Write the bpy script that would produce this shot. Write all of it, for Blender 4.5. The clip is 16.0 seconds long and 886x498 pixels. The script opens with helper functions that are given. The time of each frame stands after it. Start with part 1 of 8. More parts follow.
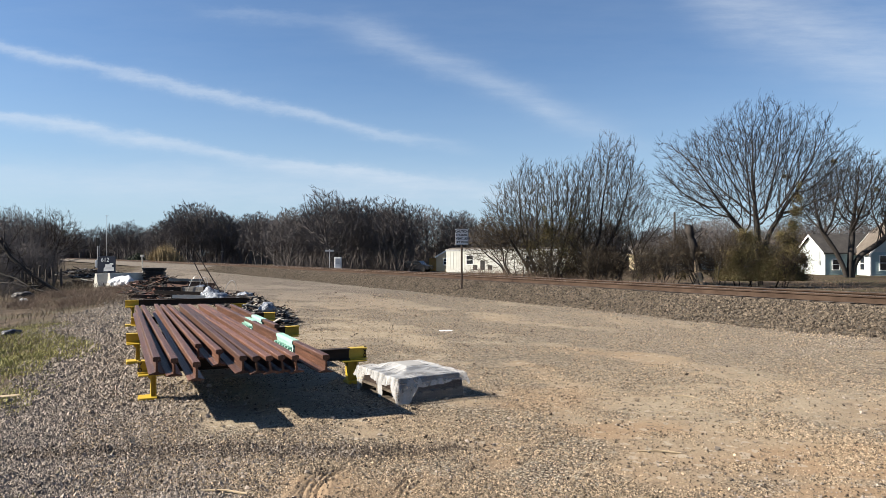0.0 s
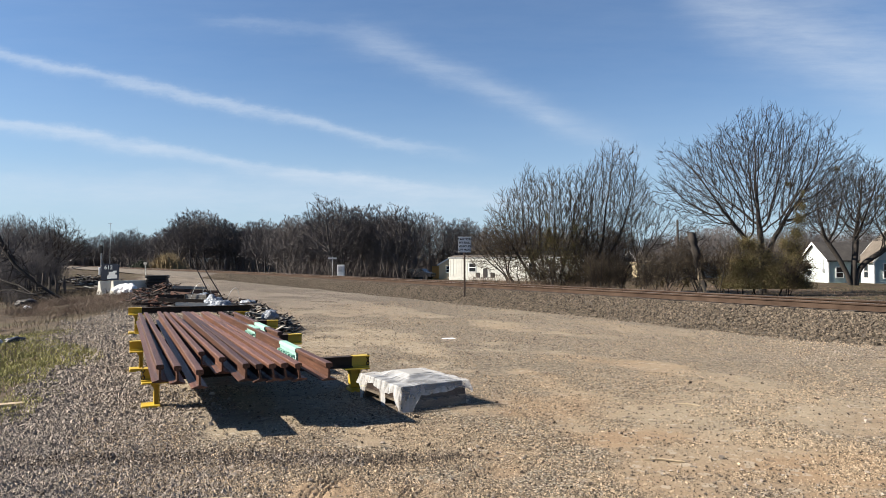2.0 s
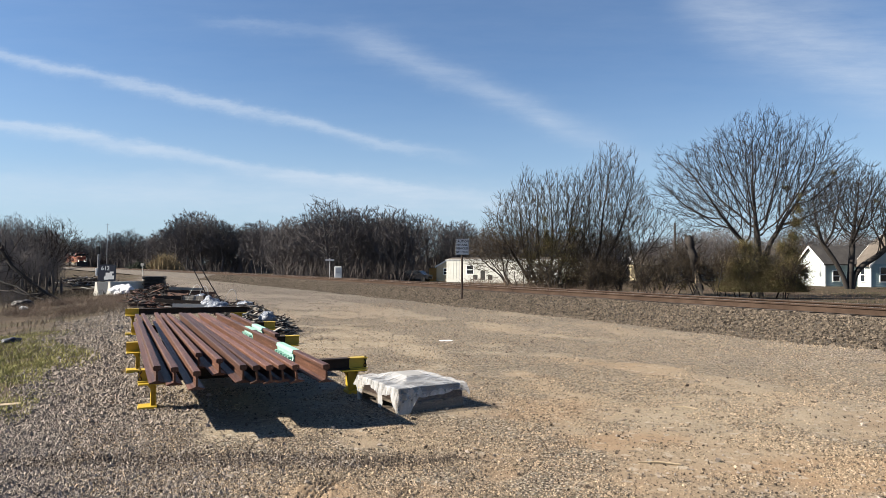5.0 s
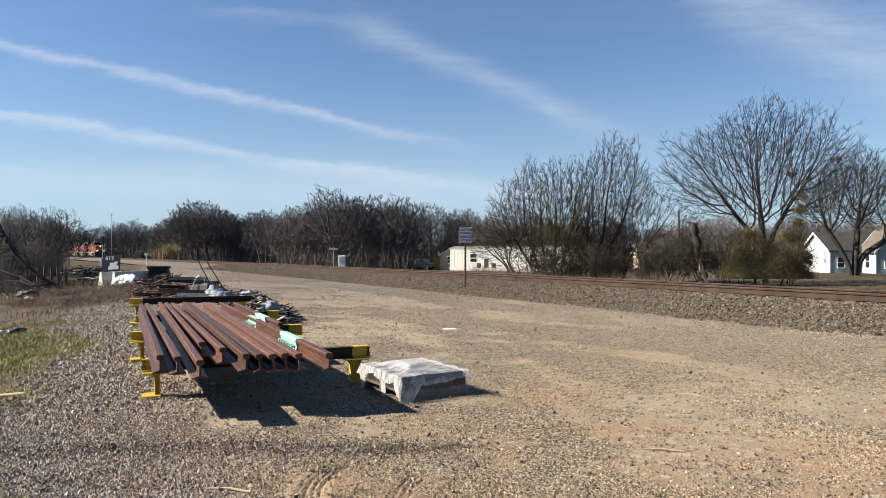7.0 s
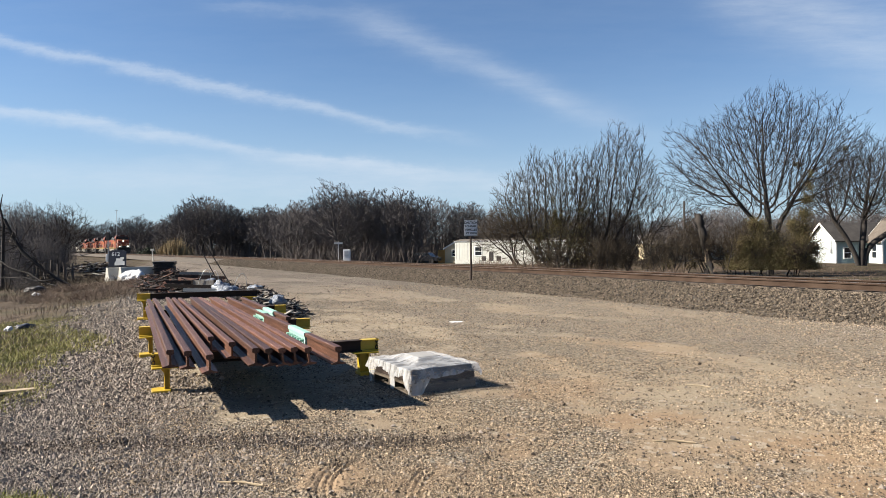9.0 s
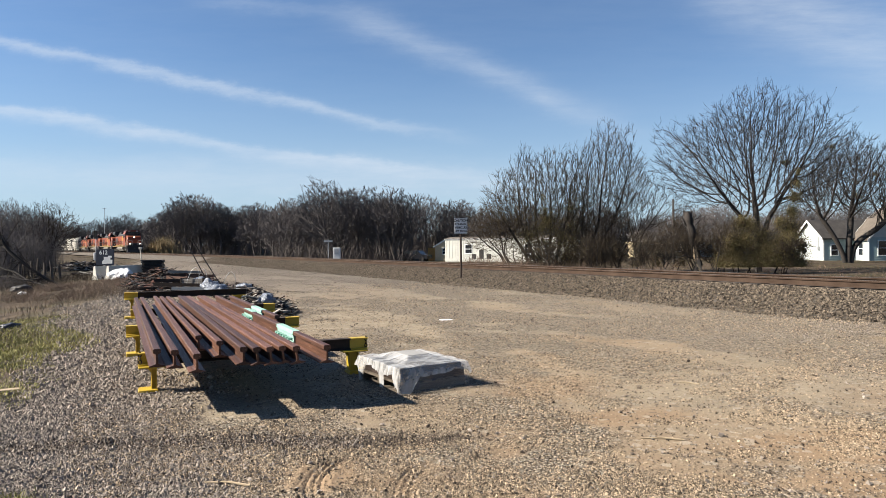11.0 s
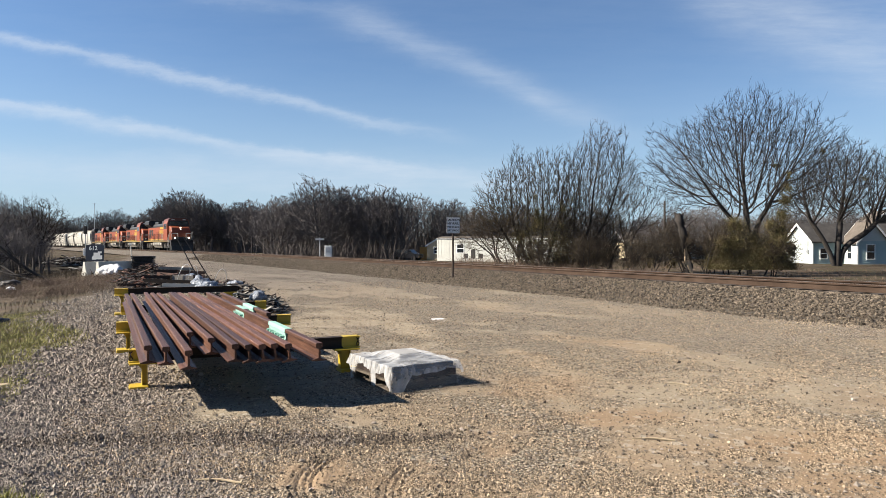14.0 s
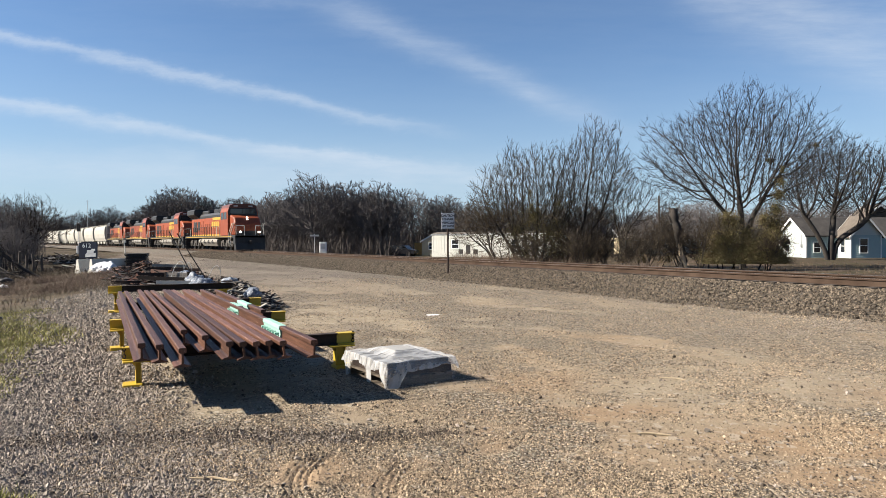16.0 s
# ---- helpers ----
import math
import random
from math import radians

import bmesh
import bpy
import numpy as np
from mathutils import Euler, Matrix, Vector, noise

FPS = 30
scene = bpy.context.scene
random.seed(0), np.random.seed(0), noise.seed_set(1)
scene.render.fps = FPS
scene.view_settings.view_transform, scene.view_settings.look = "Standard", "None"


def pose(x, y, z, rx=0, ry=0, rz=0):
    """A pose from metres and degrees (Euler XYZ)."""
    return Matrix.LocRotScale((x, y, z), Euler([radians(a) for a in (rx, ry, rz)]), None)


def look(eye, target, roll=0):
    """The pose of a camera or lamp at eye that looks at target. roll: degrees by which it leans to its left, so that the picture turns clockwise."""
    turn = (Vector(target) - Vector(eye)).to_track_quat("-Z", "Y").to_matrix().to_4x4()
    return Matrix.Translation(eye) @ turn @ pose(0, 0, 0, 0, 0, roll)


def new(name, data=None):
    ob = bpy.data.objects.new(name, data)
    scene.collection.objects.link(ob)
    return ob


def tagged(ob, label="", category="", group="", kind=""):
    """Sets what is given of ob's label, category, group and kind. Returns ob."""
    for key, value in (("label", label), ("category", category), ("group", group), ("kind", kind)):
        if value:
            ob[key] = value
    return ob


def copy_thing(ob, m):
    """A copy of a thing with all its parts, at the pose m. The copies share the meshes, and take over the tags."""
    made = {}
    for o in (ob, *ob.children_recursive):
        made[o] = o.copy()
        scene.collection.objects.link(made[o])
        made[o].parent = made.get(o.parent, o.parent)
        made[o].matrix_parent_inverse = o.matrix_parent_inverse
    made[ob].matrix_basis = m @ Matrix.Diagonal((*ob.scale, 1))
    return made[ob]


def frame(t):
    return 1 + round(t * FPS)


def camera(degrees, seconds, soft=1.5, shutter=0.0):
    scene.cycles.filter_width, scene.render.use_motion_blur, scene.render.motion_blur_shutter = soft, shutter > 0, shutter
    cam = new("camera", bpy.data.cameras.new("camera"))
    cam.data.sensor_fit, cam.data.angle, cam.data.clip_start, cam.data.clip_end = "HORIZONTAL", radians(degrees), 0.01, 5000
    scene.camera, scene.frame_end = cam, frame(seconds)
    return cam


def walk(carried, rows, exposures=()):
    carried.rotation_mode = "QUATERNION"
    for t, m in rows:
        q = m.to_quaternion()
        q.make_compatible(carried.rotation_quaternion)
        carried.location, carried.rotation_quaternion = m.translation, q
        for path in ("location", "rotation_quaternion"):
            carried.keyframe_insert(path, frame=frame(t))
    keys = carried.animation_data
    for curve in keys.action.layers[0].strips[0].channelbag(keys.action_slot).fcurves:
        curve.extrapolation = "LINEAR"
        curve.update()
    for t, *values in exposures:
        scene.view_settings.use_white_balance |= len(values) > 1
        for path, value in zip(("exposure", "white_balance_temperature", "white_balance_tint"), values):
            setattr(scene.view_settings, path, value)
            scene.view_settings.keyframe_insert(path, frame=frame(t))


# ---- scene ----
cam = camera(66.0, 16.0, soft=0.6)
PATH = [
    (0, (-0.0007, -0.0154, 1.6977), (0.002, 19.984, 1.887), 0.00),
    (0.5, (-0.0005, -0.0202, 1.6987), (-0.021, 19.978, 1.959), -0.01),
    (1, (0.0014, -0.0177, 1.6958), (-0.034, 19.979, 2.035), -0.01),
    (1.5, (-0.0008, -0.0194, 1.7042), (-0.057, 19.977, 2.076), 0.03),
    (2, (-0.0040, -0.0239, 1.7005), (-0.081, 19.972, 2.113), 0.02),
    (2.5, (-0.0076, -0.0345, 1.6998), (-0.102, 19.960, 2.147), 0.06),
    (3, (-0.0109, -0.0376, 1.7040), (-0.091, 19.957, 2.181), 0.14),
    (3.5, (-0.0088, -0.0360, 1.7011), (-0.063, 19.957, 2.220), 0.20),
    (4, (-0.0088, -0.0326, 1.7031), (-0.022, 19.960, 2.238), 0.30),
    (6.5, (0.0028, -0.0182, 1.6961), (-0.043, 19.980, 1.926), 0.00),
    (7, (0.0064, -0.0094, 1.6979), (-0.103, 19.990, 1.834), -0.04),
    (7.5, (0.0040, -0.0027, 1.6965), (-0.181, 19.996, 1.761), -0.06),
    (8, (-0.0114, 0.0007, 1.6993), (-0.266, 19.999, 1.705), -0.16),
    (8.5, (-0.0221, 0.0020, 1.6966), (-0.309, 20.000, 1.668), -0.28),
    (9, (-0.0352, 0.0109, 1.6903), (-0.277, 20.009, 1.634), -0.48),
    (11.5, (-0.0201, 0.0366, 1.6898), (0.093, 20.036, 1.564), -0.39),
    (12, (-0.0242, 0.0381, 1.6924), (0.128, 20.037, 1.565), -0.09),
    (12.5, (-0.0360, 0.0312, 1.6920), (0.156, 20.030, 1.576), 0.11),
    (13, (-0.0417, 0.0299, 1.6907), (0.190, 20.028, 1.579), 0.21),
    (13.5, (-0.0461, 0.0303, 1.6914), (0.220, 20.028, 1.571), 0.17),
    (14, (-0.0409, 0.0297, 1.6878), (0.246, 20.027, 1.546), 0.05),
    (14.5, (-0.0335, 0.0327, 1.6905), (0.271, 20.029, 1.496), -0.05),
    (15, (-0.0318, 0.0462, 1.6832), (0.294, 20.042, 1.455), -0.17),
    (15.5, (-0.0344, 0.0522, 1.6870), (0.335, 20.047, 1.420), -0.20),
    (16, (-0.0397, 0.0553, 1.6888), (0.396, 20.049, 1.422), -0.22),
]
walk(cam, [(t, look(eye, target, roll)) for t, eye, target, roll in PATH])


# ---- light ----
SUN_ELEV, SUN_AZ = 35.0, 184.0     # degrees; azimuth counted from +x towards +y
sun_way = Vector((math.cos(radians(SUN_ELEV)) * math.cos(radians(SUN_AZ)),
                  math.cos(radians(SUN_ELEV)) * math.sin(radians(SUN_AZ)), math.sin(radians(SUN_ELEV))))
lamp = bpy.data.lights.new("sun", "SUN")
lamp.energy, lamp.angle, lamp.color = 5.0, radians(0.6), (1.0, 0.92, 0.80)
sun_lamp = new("sun", lamp)
sun_lamp.matrix_world = look(sun_way * 200, (0, 0, 0))
scene.view_settings.exposure = 1.6


def make_world():
    world = bpy.data.worlds.new("world")
    scene.world = world
    world.use_nodes = True
    nt = world.node_tree
    nt.nodes.clear()

    def add(kind, **values):
        node = nt.nodes.new(kind)
        for key, value in values.items():
            node.inputs[int(key[1:])].default_value = value
        return node

    def math_node(op, a, b=None, c=None):
        node = nt.nodes.new("ShaderNodeMath")
        node.operation = op
        for i, v in enumerate((a, b, c)):
            if v is None:
                continue
            if isinstance(v, (int, float)):
                node.inputs[i].default_value = v
            else:
                nt.links.new(v, node.inputs[i])
        return node.outputs[0]

    sky = nt.nodes.new("ShaderNodeTexSky")
    sky.sky_type, sky.sun_disc = "NISHITA", False
    sky.sun_elevation, sky.sun_rotation = radians(SUN_ELEV), radians(90 - SUN_AZ)
    sky.air_density, sky.dust_density, sky.ozone_density = 1.0, 0.15, 3.5
    coord = nt.nodes.new("ShaderNodeTexCoord")
    split = nt.nodes.new("ShaderNodeSeparateXYZ")
    nt.links.new(coord.outputs["Generated"], split.inputs[0])
    x, y, z = split.outputs
    ahead = math_node("MAXIMUM", y, 0.05)
    u = math_node("DIVIDE", x, ahead)
    v = math_node("DIVIDE", z, ahead)
    uv = nt.nodes.new("ShaderNodeCombineXYZ")
    nt.links.new(u, uv.inputs[0]), nt.links.new(v, uv.inputs[1])

    def noise_of(scale, stretch, turn, detail=6.0, rough=0.6):
        mp = nt.nodes.new("ShaderNodeMapping")
        mp.inputs["Scale"].default_value = (stretch, 1.0, 1.0)
        mp.inputs["Rotation"].default_value = (0, 0, radians(turn))
        nt.links.new(uv.outputs[0], mp.inputs[0])
        n = nt.nodes.new("ShaderNodeTexNoise")
        n.inputs["Scale"].default_value, n.inputs["Detail"].default_value, n.inputs["Roughness"].default_value = scale, detail, rough
        nt.links.new(mp.outputs[0], n.inputs["Vector"])
        return n.outputs["Fac"]

    wisp = noise_of(13, 0.45, 14, 8.0, 0.68)
    fine = noise_of(46, 0.16, 17, 8.0, 0.66)
    broad = noise_of(2.2, 0.5, 16)

    def streak(points, width_up, width_down, strength, lo=-2.0, hi=2.0):
        """A long thin cloud along points (u, v), fading over its widths above and below."""
        curve = nt.nodes.new("ShaderNodeFloatCurve")
        line = curve.mapping.curves[0]
        us = [(p[0] + 1) / 2 for p in points]
        vs = [p[1] for p in points]
        line.points[0].location, line.points[1].location = (us[0], vs[0]), (us[-1], vs[-1])
        for a, b in zip(us[1:-1], vs[1:-1]):
            line.points.new(a, b)
        curve.mapping.update()
        nt.links.new(math_node("MULTIPLY_ADD", u, 0.5, 0.5), curve.inputs["Value"])
        off = math_node("SUBTRACT", v, curve.outputs[0])
        off = math_node("ADD", off, math_node("MULTIPLY_ADD", wisp, 0.050, -0.025))
        up = math_node("DIVIDE", math_node("MAXIMUM", off, 0.0), width_up)
        down = math_node("DIVIDE", math_node("MINIMUM", off, 0.0), width_down)
        r = math_node("ADD", math_node("MULTIPLY", up, up), math_node("MULTIPLY", down, down))
        g = math_node("POWER", 2.718, math_node("MULTIPLY", r, -1.0))
        body = math_node("MULTIPLY_ADD", fine, 1.7, 0.05)
        ends = nt.nodes.new("ShaderNodeMapRange")
        ends.interpolation_type = "SMOOTHSTEP"
        ends.inputs[1].default_value, ends.inputs[2].default_value = hi, hi - 0.22
        nt.links.new(u, ends.inputs[0])
        start = nt.nodes.new("ShaderNodeMapRange")
        start.interpolation_type = "SMOOTHSTEP"
        start.inputs[1].default_value, start.inputs[2].default_value = lo, lo + 0.12
        nt.links.new(u, start.inputs[0])
        m = math_node("MULTIPLY", math_node("MULTIPLY", g, body), math_node("MULTIPLY", ends.outputs[0], start.outputs[0]))
        return math_node("MULTIPLY", m, strength)

    clouds = [
        streak([(-1, 0.40), (-0.65, 0.31), (-0.376, 0.246), (-0.25, 0.219), (-0.02, 0.167), (1, 0.03)], 0.007, 0.010, 0.36, hi=0.10),
        streak([(-1, 0.25), (-0.65, 0.204), (-0.40, 0.168), (-0.22, 0.133), (0.06, 0.100), (1, 0.0)], 0.007, 0.013, 0.38, hi=0.16),
        streak([(-1, 0.62), (-0.35, 0.37), (-0.10, 0.326), (-0.02, 0.290), (0.10, 0.241), (0.24, 0.180), (1, 0.0)], 0.020, 0.020, 0.27, lo=-0.20, hi=0.36),
        streak([(-1, 0.42), (-0.36, 0.362), (-0.22, 0.352), (1, 0.28)], 0.006, 0.010, 0.16, lo=-0.40, hi=-0.08),
        streak([(-1, 0.12), (-0.3, 0.10), (0.07, 0.09), (1, 0.06)], 0.03, 0.03, 0.30, hi=0.30),
        streak([(-1, 0.9), (0.35, 0.40), (0.62, 0.28), (1, 0.14)], 0.09, 0.05, 0.30, lo=0.30),
        streak([(-1, 0.42), (0, 0.36), (1, 0.34)], 0.10, 0.20, 0.05),
    ]
    total = clouds[0]
    for c in clouds[1:]:
        total = math_node("ADD", total, c)
    total = math_node("MULTIPLY", total, math_node("MULTIPLY_ADD", broad, 1.2, 0.4))
    veil = math_node("MULTIPLY_ADD", broad, 0.05, 0.0)
    total = math_node("MINIMUM", math_node("ADD", total, veil), 0.85)
    front = math_node("GREATER_THAN", y, 0.06)
    total = math_node("MULTIPLY", total, front)
    mix = nt.nodes.new("ShaderNodeMixRGB")
    nt.links.new(total, mix.inputs[0])
    tint = nt.nodes.new("ShaderNodeMixRGB")
    tint.blend_type = "MULTIPLY"
    tint.inputs[0].default_value, tint.inputs[2].default_value = 1.0, (0.79, 0.985, 1.16, 1)
    nt.links.new(sky.outputs[0], tint.inputs[1])
    haze = nt.nodes.new("ShaderNodeMapRange")
    haze.interpolation_type = "SMOOTHSTEP"
    haze.inputs[1].default_value, haze.inputs[2].default_value = 0.30, -0.02
    haze.inputs[3].default_value, haze.inputs[4].default_value = 0.0, 0.72
    nt.links.new(z, haze.inputs[0])
    low = nt.nodes.new("ShaderNodeMixRGB")
    nt.links.new(haze.outputs[0], low.inputs[0])
    nt.links.new(tint.outputs[0], low.inputs[1])
    low.inputs[2].default_value = (4.7, 6.1, 7.5, 1)
    nt.links.new(low.outputs[0], mix.inputs[1])
    mix.inputs[2].default_value = (6.9, 7.6, 8.5, 1)
    bg = nt.nodes.new("ShaderNodeBackground")
    nt.links.new(mix.outputs[0], bg.inputs[0])
    bg.inputs[1].default_value = 0.0355
    out = nt.nodes.new("ShaderNodeOutputWorld")
    nt.links.new(bg.outputs[0], out.inputs[0])


make_world()


# ---- materials ----
SHADE = 0.78     # all paints and stones, against the light meter


def surface(name, c1, c2, scale=2.0, fine=30.0, rough=0.8, metal=0.0, bump=0.3, depth=0.01, c3=None, c3_amount=0.35,
            stretch=(1, 1, 1), vary=0.0, island=False, spec=0.4):
    """A node material: two colours mixed by broad and fine noise, stains of a third, bump from the fine noise."""
    c1, c2 = [v * SHADE for v in c1], [v * SHADE for v in c2]
    c3 = [v * SHADE for v in c3] if c3 else None
    m = bpy.data.materials.new(name)
    m.use_nodes = True
    nt = m.node_tree
    bsdf = nt.nodes["Principled BSDF"]
    co = nt.nodes.new("ShaderNodeTexCoord")
    mp = nt.nodes.new("ShaderNodeMapping")
    mp.inputs["Scale"].default_value = stretch
    nt.links.new(co.outputs["Object"], mp.inputs[0])

    def noise_node(s, detail=5.0, rgh=0.6):
        n = nt.nodes.new("ShaderNodeTexNoise")
        n.inputs["Scale"].default_value, n.inputs["Detail"].default_value, n.inputs["Roughness"].default_value = s, detail, rgh
        nt.links.new(mp.outputs[0], n.inputs["Vector"])
        return n.outputs["Fac"]

    def mixer(fac, a, b):
        n = nt.nodes.new("ShaderNodeMixRGB")
        for i, v in enumerate((fac, a, b)):
            if hasattr(v, "is_linked"):
                nt.links.new(v, n.inputs[i])
            elif i:
                n.inputs[i].default_value = (*v[:3], 1)
            else:
                n.inputs[0].default_value = v
        return n.outputs[0]

    def ramp(fac, lo, hi):
        n = nt.nodes.new("ShaderNodeMapRange")
        n.inputs[1].default_value, n.inputs[2].default_value = lo, hi
        nt.links.new(fac, n.inputs[0])
        return n.outputs[0]

    big, small = noise_node(scale), noise_node(fine, 4.0, 0.7)
    add = nt.nodes.new("ShaderNodeMath")
    add.operation = "MULTIPLY_ADD"
    nt.links.new(small, add.inputs[0])
    add.inputs[1].default_value = 0.6
    nt.links.new(big, add.inputs[2])
    col = mixer(ramp(add.outputs[0], 0.55, 1.05), c1, c2)
    if c3:
        stain = noise_node(scale * 2.3, 6.0, 0.65)
        col = mixer(ramp(stain, 0.72 - c3_amount * 0.5, 0.85 - c3_amount * 0.5), col, c3)
    if vary or island:
        info = nt.nodes.new("ShaderNodeNewGeometry" if island else "ShaderNodeObjectInfo")
        rnd = info.outputs["Random Per Island" if island else "Random"]
        hsv = nt.nodes.new("ShaderNodeHueSaturation")
        nt.links.new(col, hsv.inputs["Color"])
        val = nt.nodes.new("ShaderNodeMapRange")
        val.inputs[3].default_value, val.inputs[4].default_value = 1 - (vary or 0.35), 1 + (vary or 0.35)
        nt.links.new(rnd, val.inputs[0])
        nt.links.new(val.outputs[0], hsv.inputs["Value"])
        col = hsv.outputs[0]
    nt.links.new(col, bsdf.inputs["Base Color"])
    rg = nt.nodes.new("ShaderNodeMapRange")
    rg.inputs[3].default_value, rg.inputs[4].default_value = max(rough - 0.12, 0.03), min(rough + 0.12, 1)
    nt.links.new(small, rg.inputs[0])
    nt.links.new(rg.outputs[0], bsdf.inputs["Roughness"])
    bsdf.inputs["Metallic"].default_value = metal
    bsdf.inputs["Specular IOR Level"].default_value = spec
    if bump:
        b = nt.nodes.new("ShaderNodeBump")
        b.inputs["Strength"].default_value, b.inputs["Distance"].default_value = bump, depth
        nt.links.new(small, b.inputs["Height"])
        nt.links.new(b.outputs[0], bsdf.inputs["Normal"])
    return m


def glow(name, colour, strength):
    m = bpy.data.materials.new(name)
    m.use_nodes = True
    b = m.node_tree.nodes["Principled BSDF"]
    b.inputs["Base Color"].default_value = (*colour, 1)
    b.inputs["Emission Color"].default_value = (*colour, 1)
    b.inputs["Emission Strength"].default_value = strength
    return m


def glassy(name, colour, rough=0.05):
    m = bpy.data.materials.new(name)
    m.use_nodes = True
    b = m.node_tree.nodes["Principled BSDF"]
    b.inputs["Base Color"].default_value = (*colour, 1)
    b.inputs["Roughness"].default_value = rough
    b.inputs["Specular IOR Level"].default_value = 0.7
    return m


def film_material(least=0.22, most=0.62):
    """Thin cloudy stretch film: part see-through, part diffuse, with a soft gloss."""
    m = bpy.data.materials.new("stretch_film")
    m.use_nodes = True
    nt = m.node_tree
    b = nt.nodes["Principled BSDF"]
    b.inputs["Base Color"].default_value = (0.50, 0.50, 0.50, 1)
    b.inputs["Roughness"].default_value = 0.34
    co = nt.nodes.new("ShaderNodeTexCoord")
    mp = nt.nodes.new("ShaderNodeMapping")
    mp.inputs["Scale"].default_value = (1.6, 7.0, 2.0)
    n = nt.nodes.new("ShaderNodeTexNoise")
    n.inputs["Scale"].default_value, n.inputs["Detail"].default_value = 2.2, 6
    r = nt.nodes.new("ShaderNodeMapRange")
    r.inputs[1].default_value, r.inputs[2].default_value = 0.35, 0.65
    r.inputs[3].default_value, r.inputs[4].default_value = least, most
    tr = nt.nodes.new("ShaderNodeBsdfTransparent")
    mix = nt.nodes.new("ShaderNodeMixShader")
    bp = nt.nodes.new("ShaderNodeBump")
    bp.inputs["Strength"].default_value, bp.inputs["Distance"].default_value = 0.5, 0.01
    nt.links.new(co.outputs["Object"], mp.inputs[0])
    nt.links.new(mp.outputs[0], n.inputs["Vector"])
    nt.links.new(n.outputs["Fac"], r.inputs[0])
    nt.links.new(n.outputs["Fac"], bp.inputs["Height"])
    nt.links.new(bp.outputs[0], b.inputs["Normal"])
    nt.links.new(r.outputs[0], mix.inputs[0])
    nt.links.new(tr.outputs[0], mix.inputs[1])
    nt.links.new(b.outputs[0], mix.inputs[2])
    nt.links.new(mix.outputs[0], nt.nodes["Material Output"].inputs[0])
    return m


def ground_material():
    """Gravel, dirt, coarse ballast and grass soil, by the zones stored on the ground's mesh."""
    m = bpy.data.materials.new("gravel_ground")
    m.use_nodes = True
    nt = m.node_tree
    bsdf = nt.nodes["Principled BSDF"]
    bsdf.inputs["Roughness"].default_value = 0.95
    bsdf.inputs["Specular IOR Level"].default_value = 0.15
    co = nt.nodes.new("ShaderNodeTexCoord").outputs["Object"]

    def noise_node(s, detail=5.0, rgh=0.6):
        n = nt.nodes.new("ShaderNodeTexNoise")
        n.inputs["Scale"].default_value, n.inputs["Detail"].default_value, n.inputs["Roughness"].default_value = s, detail, rgh
        nt.links.new(co, n.inputs["Vector"])
        return n.outputs["Fac"]

    def cells(s):
        n = nt.nodes.new("ShaderNodeTexVoronoi")
        n.inputs["Scale"].default_value = s
        nt.links.new(co, n.inputs["Vector"])
        return n

    def ramp(fac, lo, hi, a=0.0, b=1.0):
        n = nt.nodes.new("ShaderNodeMapRange")
        for i, v in enumerate((lo, hi, a, b)):
            n.inputs[i + 1].default_value = v
        nt.links.new(fac, n.inputs[0])
        return n.outputs[0]

    def mixer(fac, a, b, blend="MIX"):
        n = nt.nodes.new("ShaderNodeMixRGB")
        n.blend_type = blend
        for i, v in enumerate((fac, a, b)):
            if hasattr(v, "is_linked"):
                nt.links.new(v, n.inputs[i])
            elif i:
                n.inputs[i].default_value = (*v[:3], 1)
            else:
                n.inputs[0].default_value = v
        return n.outputs[0]

    def zone(name):
        n = nt.nodes.new("ShaderNodeAttribute")
        n.attribute_name = name
        return n.outputs["Fac"]

    pebbles, grit, lumps = cells(34.0), cells(80.0), cells(15.0)

    def channels(node):
        n = nt.nodes.new("ShaderNodeSeparateColor")
        nt.links.new(node.outputs["Color"], n.inputs[0])
        return n.outputs

    peb, gri, lum = channels(pebbles), channels(grit), channels(lumps)
    broad, mid, speck = noise_node(0.30, 4), noise_node(1.6, 6, 0.65), noise_node(55.0, 3, 0.7)
    # packed fines, with grit of many tones pressed into them
    fines = mixer(ramp(mid, 0.3, 0.7), (0.172, 0.139, 0.096), (0.240, 0.196, 0.139))
    fines = mixer(ramp(gri[2], 0.62, 0.95, 0.0, 0.65), fines, (0.101, 0.080, 0.056))
    fines = mixer(ramp(gri[0], 0.80, 0.95, 0.0, 0.5), fines, (0.308, 0.271, 0.212))
    # loose gravel: each pebble its own tone, soil and shadow between painted dark
    road = mixer(peb[0], (0.105, 0.083, 0.060), (0.420, 0.354, 0.270))
    road = mixer(ramp(peb[1], 0.74, 0.80, 0.0, 0.8), road, (0.345, 0.314, 0.261))
    road = mixer(ramp(peb[2], 0.86, 0.92, 0.0, 0.8), road, (0.062, 0.055, 0.046))
    road = mixer(ramp(pebbles.outputs["Distance"], 0.38, 0.70, 0.0, 0.8), road, (0.049, 0.038, 0.026))
    road = mixer(ramp(gri[1], 0.5, 1.0, 0.0, 0.30), road, (0.144, 0.117, 0.086))
    dirt = mixer(ramp(mid, 0.3, 0.7), (0.160, 0.107, 0.065), (0.232, 0.162, 0.100))
    dirt = mixer(ramp(gri[1], 0.55, 1.0, 0.0, 0.45), dirt, (0.117, 0.075, 0.044))
    shift = nt.nodes.new("ShaderNodeMath")
    shift.operation = "MULTIPLY_ADD"
    nt.links.new(noise_node(1.3, 7, 0.7), shift.inputs[0])
